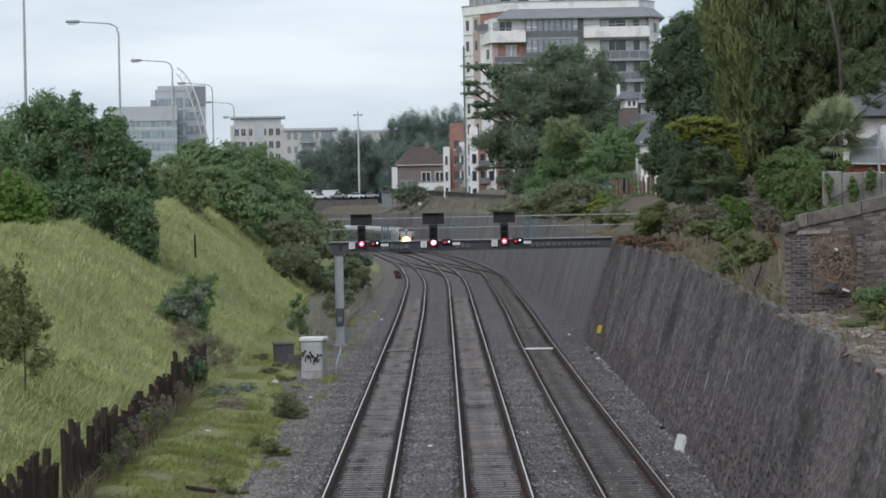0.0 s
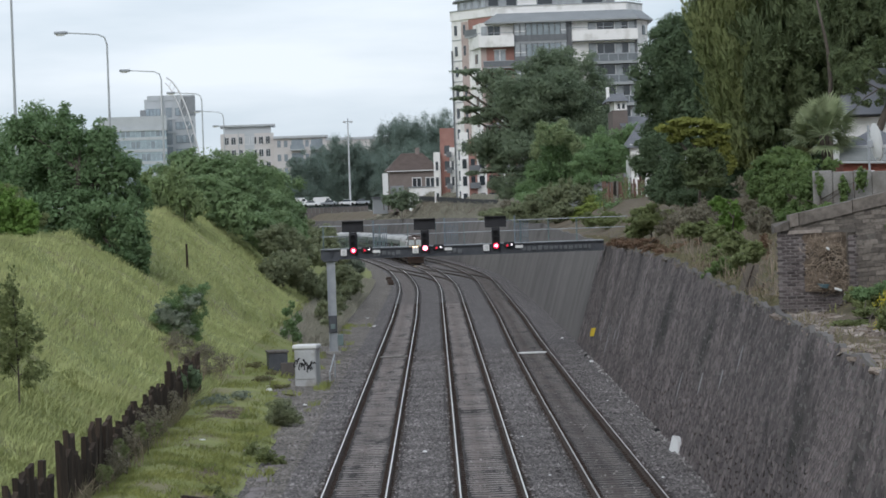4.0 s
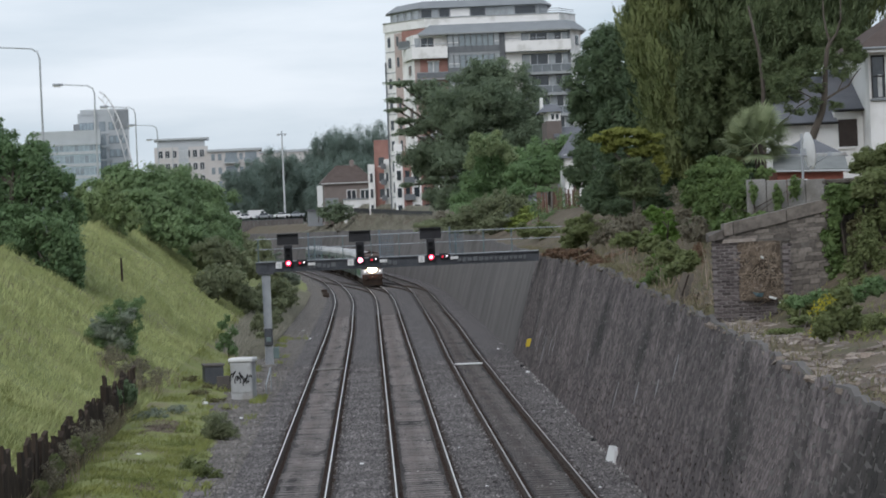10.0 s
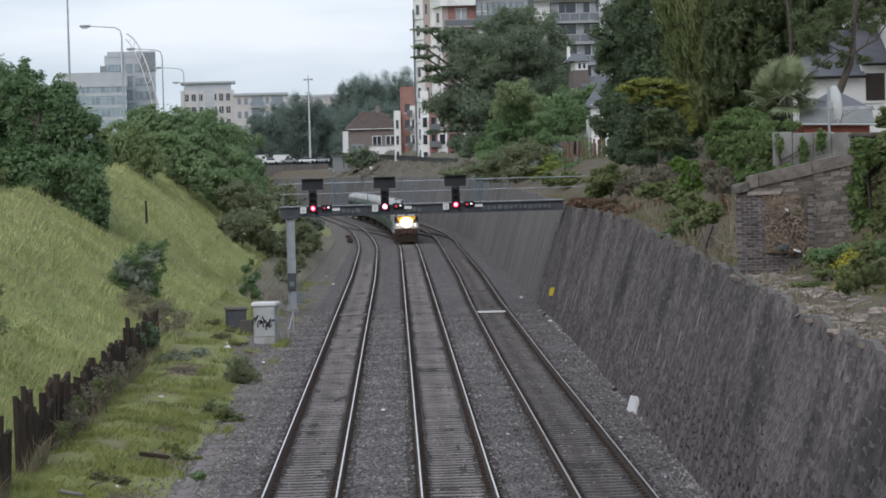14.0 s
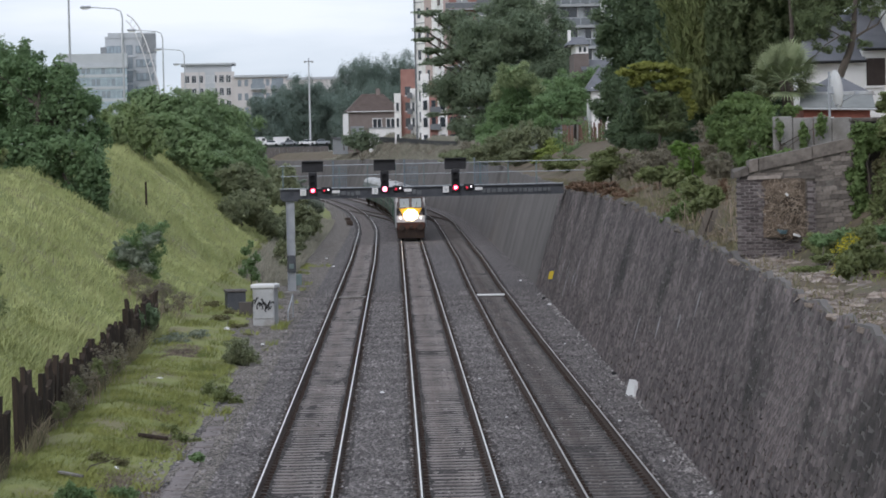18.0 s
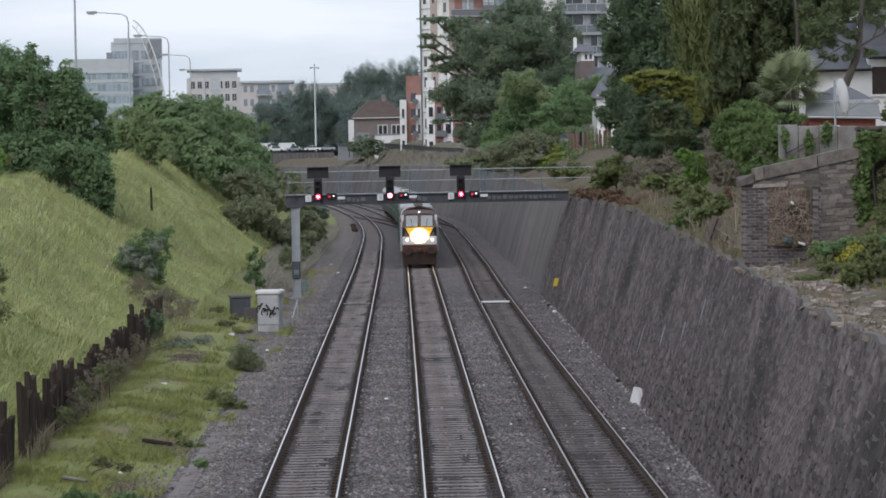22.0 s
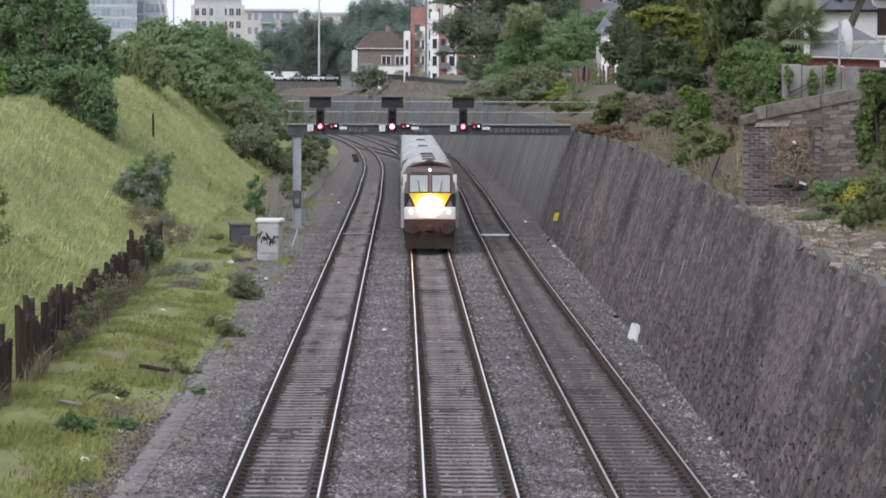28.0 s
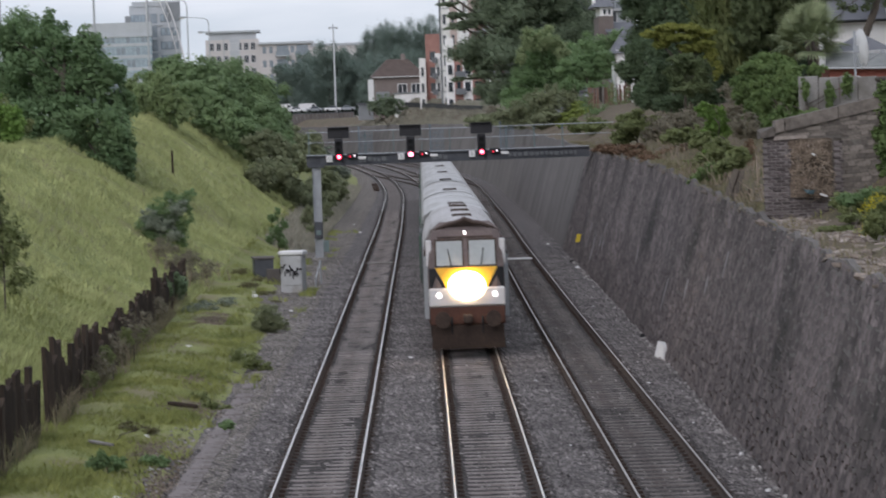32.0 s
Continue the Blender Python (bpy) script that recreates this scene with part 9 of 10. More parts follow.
part("pole_cap", Shape().box(-0.16, 0.16, -0.12, 0.12, 0.82, 0.93, 0.03), WHITE, dish)


def build_white_house():
    h = thing("white_house", "white rendered house with a brown tiled hip roof", "house", (0, 140.0, 0))
    part("wall", Shape().box(22.85, 32.0, 0, 9.0, 6.8, 14.1), RENDER_W, h)
    part("roof", Shape().add([(22.3, -0.6, 14.22), (32.5, -0.6, 14.22), (32.5, 9.5, 14.22), (22.3, 9.5, 14.22), (26.5, 4.5, 17.1), (28.5, 4.5, 17.1)], [(0, 1, 5, 4), (1, 2, 5), (2, 3, 4, 5), (3, 0, 4), (3, 2, 1, 0)]), TILE_BROWN, h)
    part("fascia", Shape().box(22.34, 32.4, -0.55, -0.49, 14.0, 14.2), WHITE, h)
    part("soffit", Shape().box(22.36, 32.4, -0.49, 0.0, 14.02, 14.08), WHITE, h)
    part("gutter", Shape().tube((22.3, -0.62, 14.18), (32.4, -0.62, 14.18), 0.06, n=8), CLADDING, h)
    for x in (23.02, 26.2):
        w = part("window", Shape().box(x, x + 0.5 + 0.6 * (x > 24), -0.03, 0.05, 11.95, 13.8), GLASS, h)
        part("window_frame", Shape().box(x - 0.06, x, -0.06, 0.02, 11.95, 13.8).box(x + 0.5, x + 0.56, -0.06, 0.02, 11.95, 13.8).box(x - 0.06, x + 0.56, -0.06, 0.02, 13.8, 13.88).box(x, x + 0.5, -0.05, 0.02, 12.9, 12.96), BLACK, w)
        part("window_sill", Shape().box(x - 0.15, x + 0.7, -0.14, 0.02, 11.82, 11.93, 0.02), CLADDING, w)
        part("curtain", Shape().box(x + 0.22, x + 0.42, -0.045, -0.032, 12.0, 13.0), GREYPAINT, w)
    part("downpipe", Shape().tube((24.9, -0.06, 7.2), (24.9, -0.06, 14.0), 0.04, n=7), WHITE, h)
    g = thing("white_house_wing", "low white wing with grey slate roofs", "house wing", (0, 142.0, 0))
    part("wall", Shape().box(18.9, 22.83, 0, 6, 6.8, 11.05), RENDER_W, g)
    part("upper_wall", Shape().box(21.5, 22.83, 0.02, 6, 11.0, 11.5), RENDER_W, g)
    for nm, (xa, xb, za, xc, xd, zc) in (("roof", (18.5, 21.62, 11.02, 19.6, 21.62, 13.3)), ("upper_roof", (21.45, 22.83, 11.56, 21.6, 22.83, 13.6))):
        part(nm, Shape().add([(xa, -0.35, za), (xb, -0.35, za), (xd, 4.5, zc), (xc, 4.5, zc), (xa, -0.35, za - 0.1), (xb, -0.35, za - 0.1), (xd, 4.5, zc - 0.1), (xc, 4.5, zc - 0.1)],
                             [(0, 1, 2, 3), (7, 6, 5, 4), (0, 4, 5, 1), (1, 5, 6, 2), (2, 6, 7, 3), (3, 7, 4, 0)]), SLATE, g, "grey slate roof slope")
        part("gutter", Shape().tube((xa, -0.42, za - 0.06), (xb, -0.42, za - 0.06), 0.06, n=8), BLACK, g)
    w = part("window", Shape().box(21.68, 22.55, -0.03, 0.05, 9.85, 11.1), DARK_BLIND, g, "window with a dark brown blind")
    part("window_sill", Shape().box(21.6, 22.43, -0.12, 0.02, 9.73, 9.84, 0.02), RENDER_W, w)


build_white_house()


def build_palm():
    """A fan palm: stiff stalks that each end in a pleated fan of slim fingers with drooping tips."""
    t = thing("fan_palm", "fan palm with a dense crown of grey-green leaves", "palm", (14.35, 113.0, 7.2))
    rng = random.Random(8)
    part("trunk", Shape().path([(0, 0, -0.3), (0.05, 0, 0.8), (-0.1, 0, 2.4)], [0.17, 0.16, 0.19], 10), BARK, t, "shaggy brown fibrous trunk")
    heart = Vector((-0.12, 0, 2.4))
    for k in range(54):
        a = k * 2.39996 + rng.uniform(-0.2, 0.2)
        up = -0.45 + 1.8 * (k / 53.0) + rng.uniform(-0.12, 0.12)
        d = Vector((math.cos(a) * math.cos(up), math.sin(a) * math.cos(up), math.sin(up)))
        reach = rng.uniform(0.6, 1.0)
        hub = heart + d * reach + Vector((0, 0, -0.1 * reach * math.cos(up)))
        leaf = Shape().path([tuple(heart), tuple(heart + d * reach * 0.5), tuple(hub)], [0.022, 0.018, 0.014], 5)
        out = (d + Vector((0, 0, -0.08))).normalized()
        across = out.cross(Vector((rng.uniform(-0.6, 0.6), rng.uniform(-0.6, 0.6), 1))).normalized()
        lift = across.cross(out).normalized()
        size = rng.uniform(0.68, 0.92)
        for q in range(21):
            w = (q - 10) / 10.0 * 1.75
            e = (out * math.cos(w) + across * math.sin(w) + lift * 0.22 * math.cos(w * 1.5)).normalized()
            L = size * (1.0 - 0.22 * abs(w) / 1.75) * rng.uniform(0.9, 1.08)
            side = e.cross(lift).normalized() * 0.026
            p1, p2 = hub + e * L * 0.55, hub + e * L * 0.98 + Vector((0, 0, -0.16 * L))
            leaf.add([tuple(hub - side * 0.4), tuple(hub + side * 0.4), tuple(p1 + side), tuple(p1 - side), tuple(p2)], [(0, 1, 2, 3), (3, 2, 4)])
        part("leaf", leaf, PALM_LEAF, t)
    return t


PALM_LEAF = mat("palm_leaf", (0.16, 0.2, 0.105), (0.34, 0.385, 0.225), rough=0.85, scale=0.6, fine=4, bump=0, spread=0.3, spec=0.1)
build_palm()
box2 = thing("lean_to_hut", "low dark timber hut with a white roof edge", "hut", (13.05, 118.5, 6.6), 15)
part("wall", Shape().box(-0.5, 0.5, -0.4, 0.4, -0.6, 2.05, 0.02), TIMBER, box2)
part("roof_edge", Shape().box(-0.34, 0.34, -0.5, 0.5, 2.05, 2.32, 0.04), WHITE, box2)

tf = thing("garden_fence", "weathered red-brown garden fence of upright boards, overgrown", "fence", (0, 240.0, 0))
rng_f = random.Random(3)
me_board = Shape().box(-0.075, 0.075, -0.02, 0.02, 0.0, 1.0, 0.008).mesh("board", FENCE_BOARD)
for k in range(20):
    if k in (5, 6, 12):
        continue
    ob = part("board", me_board, FENCE_BOARD, tf)
    ob.matrix_basis = pose(13.15 + 0.165 * k, 0, 6.6, 0, rng_f.uniform(-2, 2), 0) @ Matrix.Diagonal((1, 1, 2.6 + rng_f.uniform(-0.3, 0.35), 1))
for k in range(4):
    part("fence_post", Shape().box(13.1 + 1.05 * k, 13.24 + 1.05 * k, 0.03, 0.15, 6.2, 9.4, 0.01), CONCRETE, tf)

ws = thing("white_cottage", "small white cottage gable with a slate roof", "cottage", (0, 262.0, 0))
part("wall", Shape().box(16.7, 20.5, 0, 6, 7.4, 12.4), RENDER_W, ws)
part("roof", Shape().add([(16.3, -0.4, 12.1), (20.8, -0.4, 12.1), (20.8, 6.4, 12.1), (16.3, 6.4, 12.1), (17.6, 3, 14.2), (20.0, 3, 14.2)], [(0, 1, 5, 4), (1, 2, 5), (2, 3, 4, 5), (3, 0, 4), (3, 2, 1, 0)]), SLATE, ws)
part("window", Shape().box(17.3, 18.0, -0.04, 0.02, 9.6, 11.2), GLASS, ws)
gh = thing("slate_roofed_house", "narrow brick house with a white attic storey and slate roofs", "house", (0, 300.0, 0))
part("wall", Shape().box(17.55, 19.0, 0, 8, 7.4, 16.45), BRICK_BROWN, gh)
part("attic_wall", Shape().box(17.75, 18.95, 0.1, 7.8, 16.4, 17.35), RENDER_W, gh, "white rendered attic storey")
part("roof", Shape().add([(16.95, -0.4, 17.32), (19.15, -0.4, 17.32), (19.15, 8.4, 17.32), (16.95, 8.4, 17.32), (17.5, 4, 18.2), (18.8, 4, 18.2)], [(0, 1, 5, 4), (1, 2, 5), (2, 3, 4, 5), (3, 0, 4), (3, 2, 1, 0)]), SLATE, gh)
part("chimney", Shape().box(17.12, 17.42, 2.0, 2.6, 17.2, 18.8, 0.03), RENDER_W, gh)
for x in (18.05, 18.5):
    part("window", Shape().box(x, x + 0.24, 0.04, 0.12, 16.6, 17.1), GLASS, gh)
part("lower_roof", Shape().add([(18.2, -1.2, 14.9), (21.0, -1.2, 14.9), (21.0, 3.0, 15.9), (18.2, 3.0, 15.9), (18.2, -1.2, 14.75), (21.0, -1.2, 14.75), (21.0, 3.0, 15.7), (18.2, 3.0, 15.7)],
                               [(0, 1, 2, 3), (7, 6, 5, 4), (0, 4, 5, 1), (1, 5, 6, 2), (2, 6, 7, 3), (3, 7, 4, 0)]), SLATE, gh, "grey slate lean-to roof")
part("lower_wall", Shape().box(18.4, 20.8, -0.8, 0.0, 7.4, 14.8), CLADDING, gh)
gs = thing("grey_shed", "small grey garden shed among bushes", "shed", (0, 272.0, 0))
part("wall", Shape().box(11.3, 14.4, 0, 2.5, 6.0, 9.0), CLADDING, gs)
part("roof", Shape().box(11.1, 14.6, -0.2, 2.7, 9.0, 9.2), SLATE, gs)


# dark boundary fence along the far wall top
def build_far_fence():
    t = thing("boundary_fence", "long dark boarded fence along the far wall top", "fence")
    for k in range(28):
        y0, y1 = 452 + 5.8 * k, 452 + 5.8 * (k + 1)
        p = [(float(wall_foot(y) + BATTER * wall_top_z(y)) + 4.0, y, float(np.interp(y, [455, 500, 540, 581, 615], [8.0, 8.35, 8.9, 9.45, 9.95]))) for y in (y0, y1)]
        (xa, ya, za), (xb, yb, zb) = p
        part("panel", Shape().add([(xa, ya, za - 0.5), (xb, yb, zb - 0.5), (xb, yb, zb + 0.75), (xa, ya, za + 0.75), (xa + 0.1, ya, za - 0.5), (xb + 0.1, yb, zb - 0.5), (xb + 0.1, yb, zb + 0.75), (xa + 0.1, ya, za + 0.75)],
                                  [(3, 2, 1, 0), (4, 5, 6, 7), (0, 1, 5, 4), (2, 3, 7, 6), (1, 2, 6, 5), (3, 0, 4, 7)]), BLACK, t)


build_far_fence()


def build_car(x, y, z, turn, material, label):
    t = thing("parked_car", label, "car", (x, y, z), turn, group="cars on the far road")
    part("body", Shape().box(-2.1, 2.1, -0.85, 0.85, 0.3, 0.95, 0.12), material, t)
    part("cabin", Shape().add([(-1.3, -0.75, 0.9), (1.2, -0.75, 0.9), (1.2, 0.75, 0.9), (-1.3, 0.75, 0.9), (-0.8, -0.65, 1.45), (0.6, -0.65, 1.45), (0.6, 0.65, 1.45), (-0.8, 0.65, 1.45)],
                              [(4, 5, 6, 7), (0, 1, 5, 4), (1, 2, 6, 5), (2, 3, 7, 6), (3, 0, 4, 7)]), GLASS, t)
    part("cabin_roof", Shape().box(-0.8, 0.6, -0.65, 0.65, 1.45, 1.5, 0.02), material, t)
    for wx in (-1.3, 1.3):
        for s in (-0.86, 0.72):
            part("wheel", Shape().tube((wx, s, 0.32), (wx, s + 0.14, 0.32), 0.32, n=14), BLACK, t)


far_road = strip("far_road", lambda y: np.array([(-60, y, 9.66), (-10, y, 9.66)]), np.array([762.0, 790.0]), ASPHALT, "grey road surface on the far side", "road")
for k, (x, m, lb) in enumerate(((-30.5, WHITE, "white car on the far road"), (-26.0, CLADDING, "grey car on the far road"), (-21.5, WHITE, "white car on the far road"), (-18.0, STEEL, "silver car on the far road"))):
    build_car(x, 772 + 2 * (k % 2), 9.67, 0, m, lb)
def build_van(x, y, z, label):
    t = thing("parked_van", label, "van", (x, y, z), group="cars on the far road")
    part("body", Shape().add([(-2.6, -0.95, 0.4), (2.7, -0.95, 0.4), (2.7, 0.95, 0.4), (-2.6, 0.95, 0.4), (-2.6, -0.9, 2.3), (1.3, -0.9, 2.3), (1.3, 0.9, 2.3), (-2.6, 0.9, 2.3), (2.7, -0.92, 1.2), (2.7, 0.92, 1.2), (2.0, -0.92, 1.35), (2.0, 0.92, 1.35)],
                             [(3, 2, 1, 0), (4, 5, 6, 7), (0, 1, 8, 10, 5, 4), (2, 3, 7, 6, 11, 9), (1, 2, 9, 8), (8, 9, 11, 10), (10, 11, 6, 5), (3, 0, 4, 7)]), WHITE, t)
    part("windscreen", Shape().add([(1.95, -0.8, 1.42), (1.95, 0.8, 1.42), (1.4, 0.8, 2.2), (1.4, -0.8, 2.2)], [(0, 1, 2, 3)]), GLASS, t)
    part("side_window", Shape().box(0.7, 1.5, -0.97, -0.9, 1.4, 2.0), GLASS, t)
    for wx in (-1.7, 1.8):
        for q in (-0.98, 0.82):
            part("wheel", Shape().tube((wx, q, 0.36), (wx, q + 0.16, 0.36), 0.36, n=14), BLACK, t)


for x, y in ((-27.6, 780), (-33.6, 778)):
    build_van(x, y, 9.67, "plain white van standing on the far road")
barrier = thing("road_barrier", "dark railed parapet along the far road", "barrier", (0, 760, 0))
for k in range(26):
    part("panel", Shape().box(-42 + k * 1.0, -41.06 + k * 1.0, -0.1, 0.1, 6.6, 9.3), FAR_WALL, barrier)
part("top_rail", Shape().box(-42, -16, -0.15, 0.15, 9.3, 9.45), BEAM, barrier)


# ---------------------------------------------------------------- wall stones
def build_wall_stones():
    """Rough courses of rubble on the face: the nearest stretch stone by stone, the rest in one piece."""
    rng = random.Random(21)
    tilt = math.atan(BATTER)
    c, sn = math.cos(tilt), math.sin(tilt)

    def stone(a, h):
        j = lambda: rng.uniform(-0.02, 0.02)
        back = [(-a, -h), (a, -h), (a, h), (-a, h)]
        face = [(p * 0.97 + j(), q * 0.96 + j()) for p, q in back]
        s = Shape()
        s.add([(0.05, p, q) for p, q in back] + [(rng.uniform(-0.002, 0.002), p, q) for p, q in face],
              [(4, 7, 6, 5), (0, 4, 5, 1), (1, 5, 6, 2), (2, 6, 7, 3), (3, 7, 4, 0)])
        return s

    kinds = [(a, s, s.mesh("stone", WALL_STONE)) for a in (0.07, 0.1, 0.14, 0.19, 0.26) for h in (0.055, 0.075, 0.1) for s in (stone(a, h),)]
    rest_v, rest_f = [], []
    singles = 0
    z = -0.08
    while z < 5.3:
        y = 38.0 + rng.uniform(0, 0.3)
        while y < 170:
            a, s, me = rng.choice(kinds)
            y += a
            zz = z + rng.uniform(-0.06, 0.06) + 0.12 * noise.noise((y * 0.12, z * 0.5, 9))
            if zz < float(wall_top_z(y)) - 0.06 + 0.14 * noise.noise((y * 0.45, 0, 3)) + 0.1 * noise.noise((y * 1.6, 2, 3)) and rng.random() > 0.012:
                x = float(wall_foot(y)) + BATTER * zz + rng.uniform(0.0, 0.006)
                if 57 < y < 62.5 and 1.2 < zz < 4.2 and singles < 300:
                    ob = new("stone", me)
                    ob.parent = wall_east
                    ob.matrix_basis = pose(x, y, zz, rng.uniform(-6, 6), math.degrees(tilt), 0)
                    singles += 1
                else:
                    b = len(rest_v)
                    t = rng.uniform(-0.1, 0.1)
                    rest_v += [(x + p * c + (q + w * t) * sn, y + w - q * t, zz - p * sn + (q + w * t) * c) for p, w, q in s.v]
                    rest_f += [tuple(i + b for i in f) for f in s.f]
            y += a - 0.008
        z += 0.142
    me = fast_mesh("stone_run", rest_v, rest_f, WALL_STONE_RUN)
    me.polygons.foreach_set("use_smooth", np.zeros(len(rest_f), bool))
    ob = new("stone_run", me)
    ob.parent = wall_east
    ob["kind"] = "stuff"


# ---------------------------------------------------------------- grass, chips
def blades(name, label, pts, heights, width, rng, material, lean=0.35, sweep=(0.15, -0.1)):
    """Bent triangular blades at the points."""
    n = len(pts)
    a = rng.rand(n) * 2 * math.pi
    side = np.stack([np.cos(a), np.sin(a), np.zeros(n)], 1) * width * (0.6 + 0.8 * rng.rand(n))[:, None]
    bow = np.stack([rng.normal(size=n) * lean + sweep[0], rng.normal(size=n) * lean + sweep[1], np.ones(n)], 1) * heights[:, None]
    mid = pts + bow * np.array([0.35, 0.35, 0.6])
    v = np.stack([pts - side, pts + side, mid + side * 0.7, mid - side * 0.7, pts + bow], 1).reshape(-1, 3)
    k = np.arange(n)[:, None] * 5
    f = np.concatenate([k + [0, 1, 2], k + [0, 2, 3], k + [3, 2, 4]])
    wrong = np.cross(side, bow)[:, 1] > 0
    f = f.reshape(3, n, 3)
    f[:, wrong] = f[:, wrong][:, :, ::-1]
    f = f.reshape(-1, 3)
    nrm = np.repeat(np.stack([0.25 * rng.normal(size=n), 0.25 * rng.normal(size=n) - 0.25, np.ones(n)], 1), 5, axis=0)
    nrm /= np.linalg.norm(nrm, axis=1)[:, None]
    return tagged(new(name, soft_mesh(name, v, f, nrm, material)), label, "grass", kind="stuff")


def litter_patch(d, y):
    """1 in the middle of a bare patch strewn with dead leaves, 0 well away from it."""
    best = np.zeros(len(d))
    for px, py, rx, ry in ((-6.4, 68.8, 0.55, 2.4), (-5.6, 63.0, 0.4, 4.2), (-5.75, 56.3, 0.7, 2.0), (-5.7, 67.5, 0.4, 3.0), (-6.1, 79.5, 0.7, 2.2), (-7.9, 112, 0.8, 4.0), (-7.4, 98, 0.6, 2.5), (-6.6, 88, 0.4, 2.5)):
        best = np.maximum(best, 1.4 - np.sqrt(((d - px) / rx) ** 2 + ((y - py) / ry) ** 2))
    return np.clip(best, 0, 1)


def build_dead_leaves():
    """Brown litter on the bare patches, and bleached stalks before the timber fence."""
    rng = np.random.RandomState(61)
    n = 60000
    y = 52 + 64 * rng.rand(n)
    d = -5.3 - 3.6 * rng.rand(n)
    keep = rng.rand(n) < litter_patch(d, y)
    y, d = y[keep], d[keep]
    pts = np.stack([d + bend(y), y, bank_z(d, y) + 0.005], 1)
    blades("dead_leaves", "brown dead leaves and litter on bare ground", pts, 0.02 + 0.04 * rng.rand(len(y)), 0.022, rng, LITTER_BROWN, 1.6)
    n = 5200
    y = 62 + 56 * rng.rand(n)
    thick = np.array([noise.noise((0.0, b * 0.22, 44.0)) for b in y])
    keep = rng.rand(n) < np.clip(0.2 + 2.2 * thick, 0.04, 1)
    y = y[keep]
    n = len(y)
    x = np.interp(y, [54, 72, 82, 96, 111, 125], [-8.9, -9.0, -9.15, -9.25, -9.5, -9.75]) + 0.12 + 0.2 * rng.rand(n)
    pts = np.stack([x, y, bank_z(x, y) - 0.05], 1)
    blades("fence_stalks", "bleached dead stalks standing before the timber fence", pts, 0.3 + 0.75 * rng.rand(n) ** 1.8, 0.011, rng, DRY_BLADE, 0.5)


LITTER_BROWN = mat("dead_leaf_litter", (0.11, 0.085, 0.065), (0.26, 0.21, 0.17), rough=0.9, scale=1.5, fine=6, bump=0, island=0.25)


def build_grass():
    rng = np.random.RandomState(17)
    n = 150000
    y = 50 + 200 * rng.rand(n) ** 1.25
    d = -5.7 - 15.5 * rng.rand(n)
    clump = np.array([noise.noise((a * 0.5, b * 0.35, 2.0)) for a, b in zip(d, y)])
    worn = np.array([noise.noise((a * 0.45, b * 0.16, 14.0)) for a, b in zip(d, y)])
    keep = ((clump > -0.35) | (rng.rand(n) < 0.4)) & ((d < -9.3) | (rng.rand(n) < np.clip(0.6 - 2.5 * worn, 0.06, 1)))
    bare = (d > -7.6) & (y > 98) & (y < 148) & (rng.rand(n) < 0.75)
    keep &= ~bare & (d < np.interp(y, [40, 60, 95, 112, 125, 160, 185, 250], [-5.5, -5.6, -5.7, -6.1, -7.0, -7.0, -6.7, -6.8]) + 0.5 * rng.rand(n))
    keep &= litter_patch(d, y) < 0.3 + 0.5 * rng.rand(n)
    y, d, clump = y[keep], d[keep], clump[keep]
    pts = np.stack([d + bend(y), y, bank_z(d, y) - 0.03], 1)
    h = (0.10 + 0.17 * rng.rand(len(y))) * (1 + 0.9 * np.clip(clump, -0.4, 0.8)) * np.where(d > -9.2, 0.7, 1.25)
    clump = np.clip(clump, -0.5, 0.5)
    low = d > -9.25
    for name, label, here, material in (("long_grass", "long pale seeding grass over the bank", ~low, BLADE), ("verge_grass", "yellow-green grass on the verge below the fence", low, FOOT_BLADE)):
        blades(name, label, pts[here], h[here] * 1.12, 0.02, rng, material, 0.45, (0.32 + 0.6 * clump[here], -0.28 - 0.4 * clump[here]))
    n = 120000
    y = 50 + 60 * rng.rand(n) ** 1.2
    d = -5.5 - 7.5 * rng.rand(n)
    tuft = np.array([noise.noise((a * 0.7, b * 0.45, 8.0)) for a, b in zip(d, y)])
    worn = np.array([noise.noise((a * 0.45, b * 0.16, 14.0)) + 0.35 * noise.noise((a * 1.6, b * 0.6, 2.0)) for a, b in zip(d, y)])
    keep = rng.rand(n) < np.clip(0.8 - 2.0 * worn, 0.3, 1)
    keep &= d < -5.9 + 0.9 * tuft
    keep &= litter_patch(d, y) < 0.55 + 0.4 * rng.rand(n)
    y, d, tuft = y[keep], d[keep], tuft[keep]
    n = len(y)
    pts = np.stack([d + bend(y), y, bank_z(d, y) - 0.02], 1)
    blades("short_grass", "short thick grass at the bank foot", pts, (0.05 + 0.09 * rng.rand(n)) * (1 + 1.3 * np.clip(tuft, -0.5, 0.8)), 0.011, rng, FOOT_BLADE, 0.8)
    n = 26000
    y = 50 + 160 * rng.rand(n) ** 1.3
    d = -7.2 + 3.0 * rng.rand(n)
    tuft = np.array([noise.noise((a * 0.9, b * 0.4, 6.0)) for a, b in zip(d, y)])
    keep = tuft > 0.06 + 0.2 * (d + 7.0)
    y, d, tuft = y[keep], d[keep], tuft[keep]
    pts = np.stack([d + bend(y), y, np.maximum(bank_z(d, y), -0.15)], 1)
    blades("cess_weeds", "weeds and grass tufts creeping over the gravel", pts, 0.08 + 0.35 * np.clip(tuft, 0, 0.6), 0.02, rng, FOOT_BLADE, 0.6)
    n = 20000
    y = 48 + 150 * rng.rand(n) ** 1.1
    d = np.where(rng.rand(n) < 0.55, 0.02 + 0.9 * rng.rand(n), 5 * rng.rand(n))
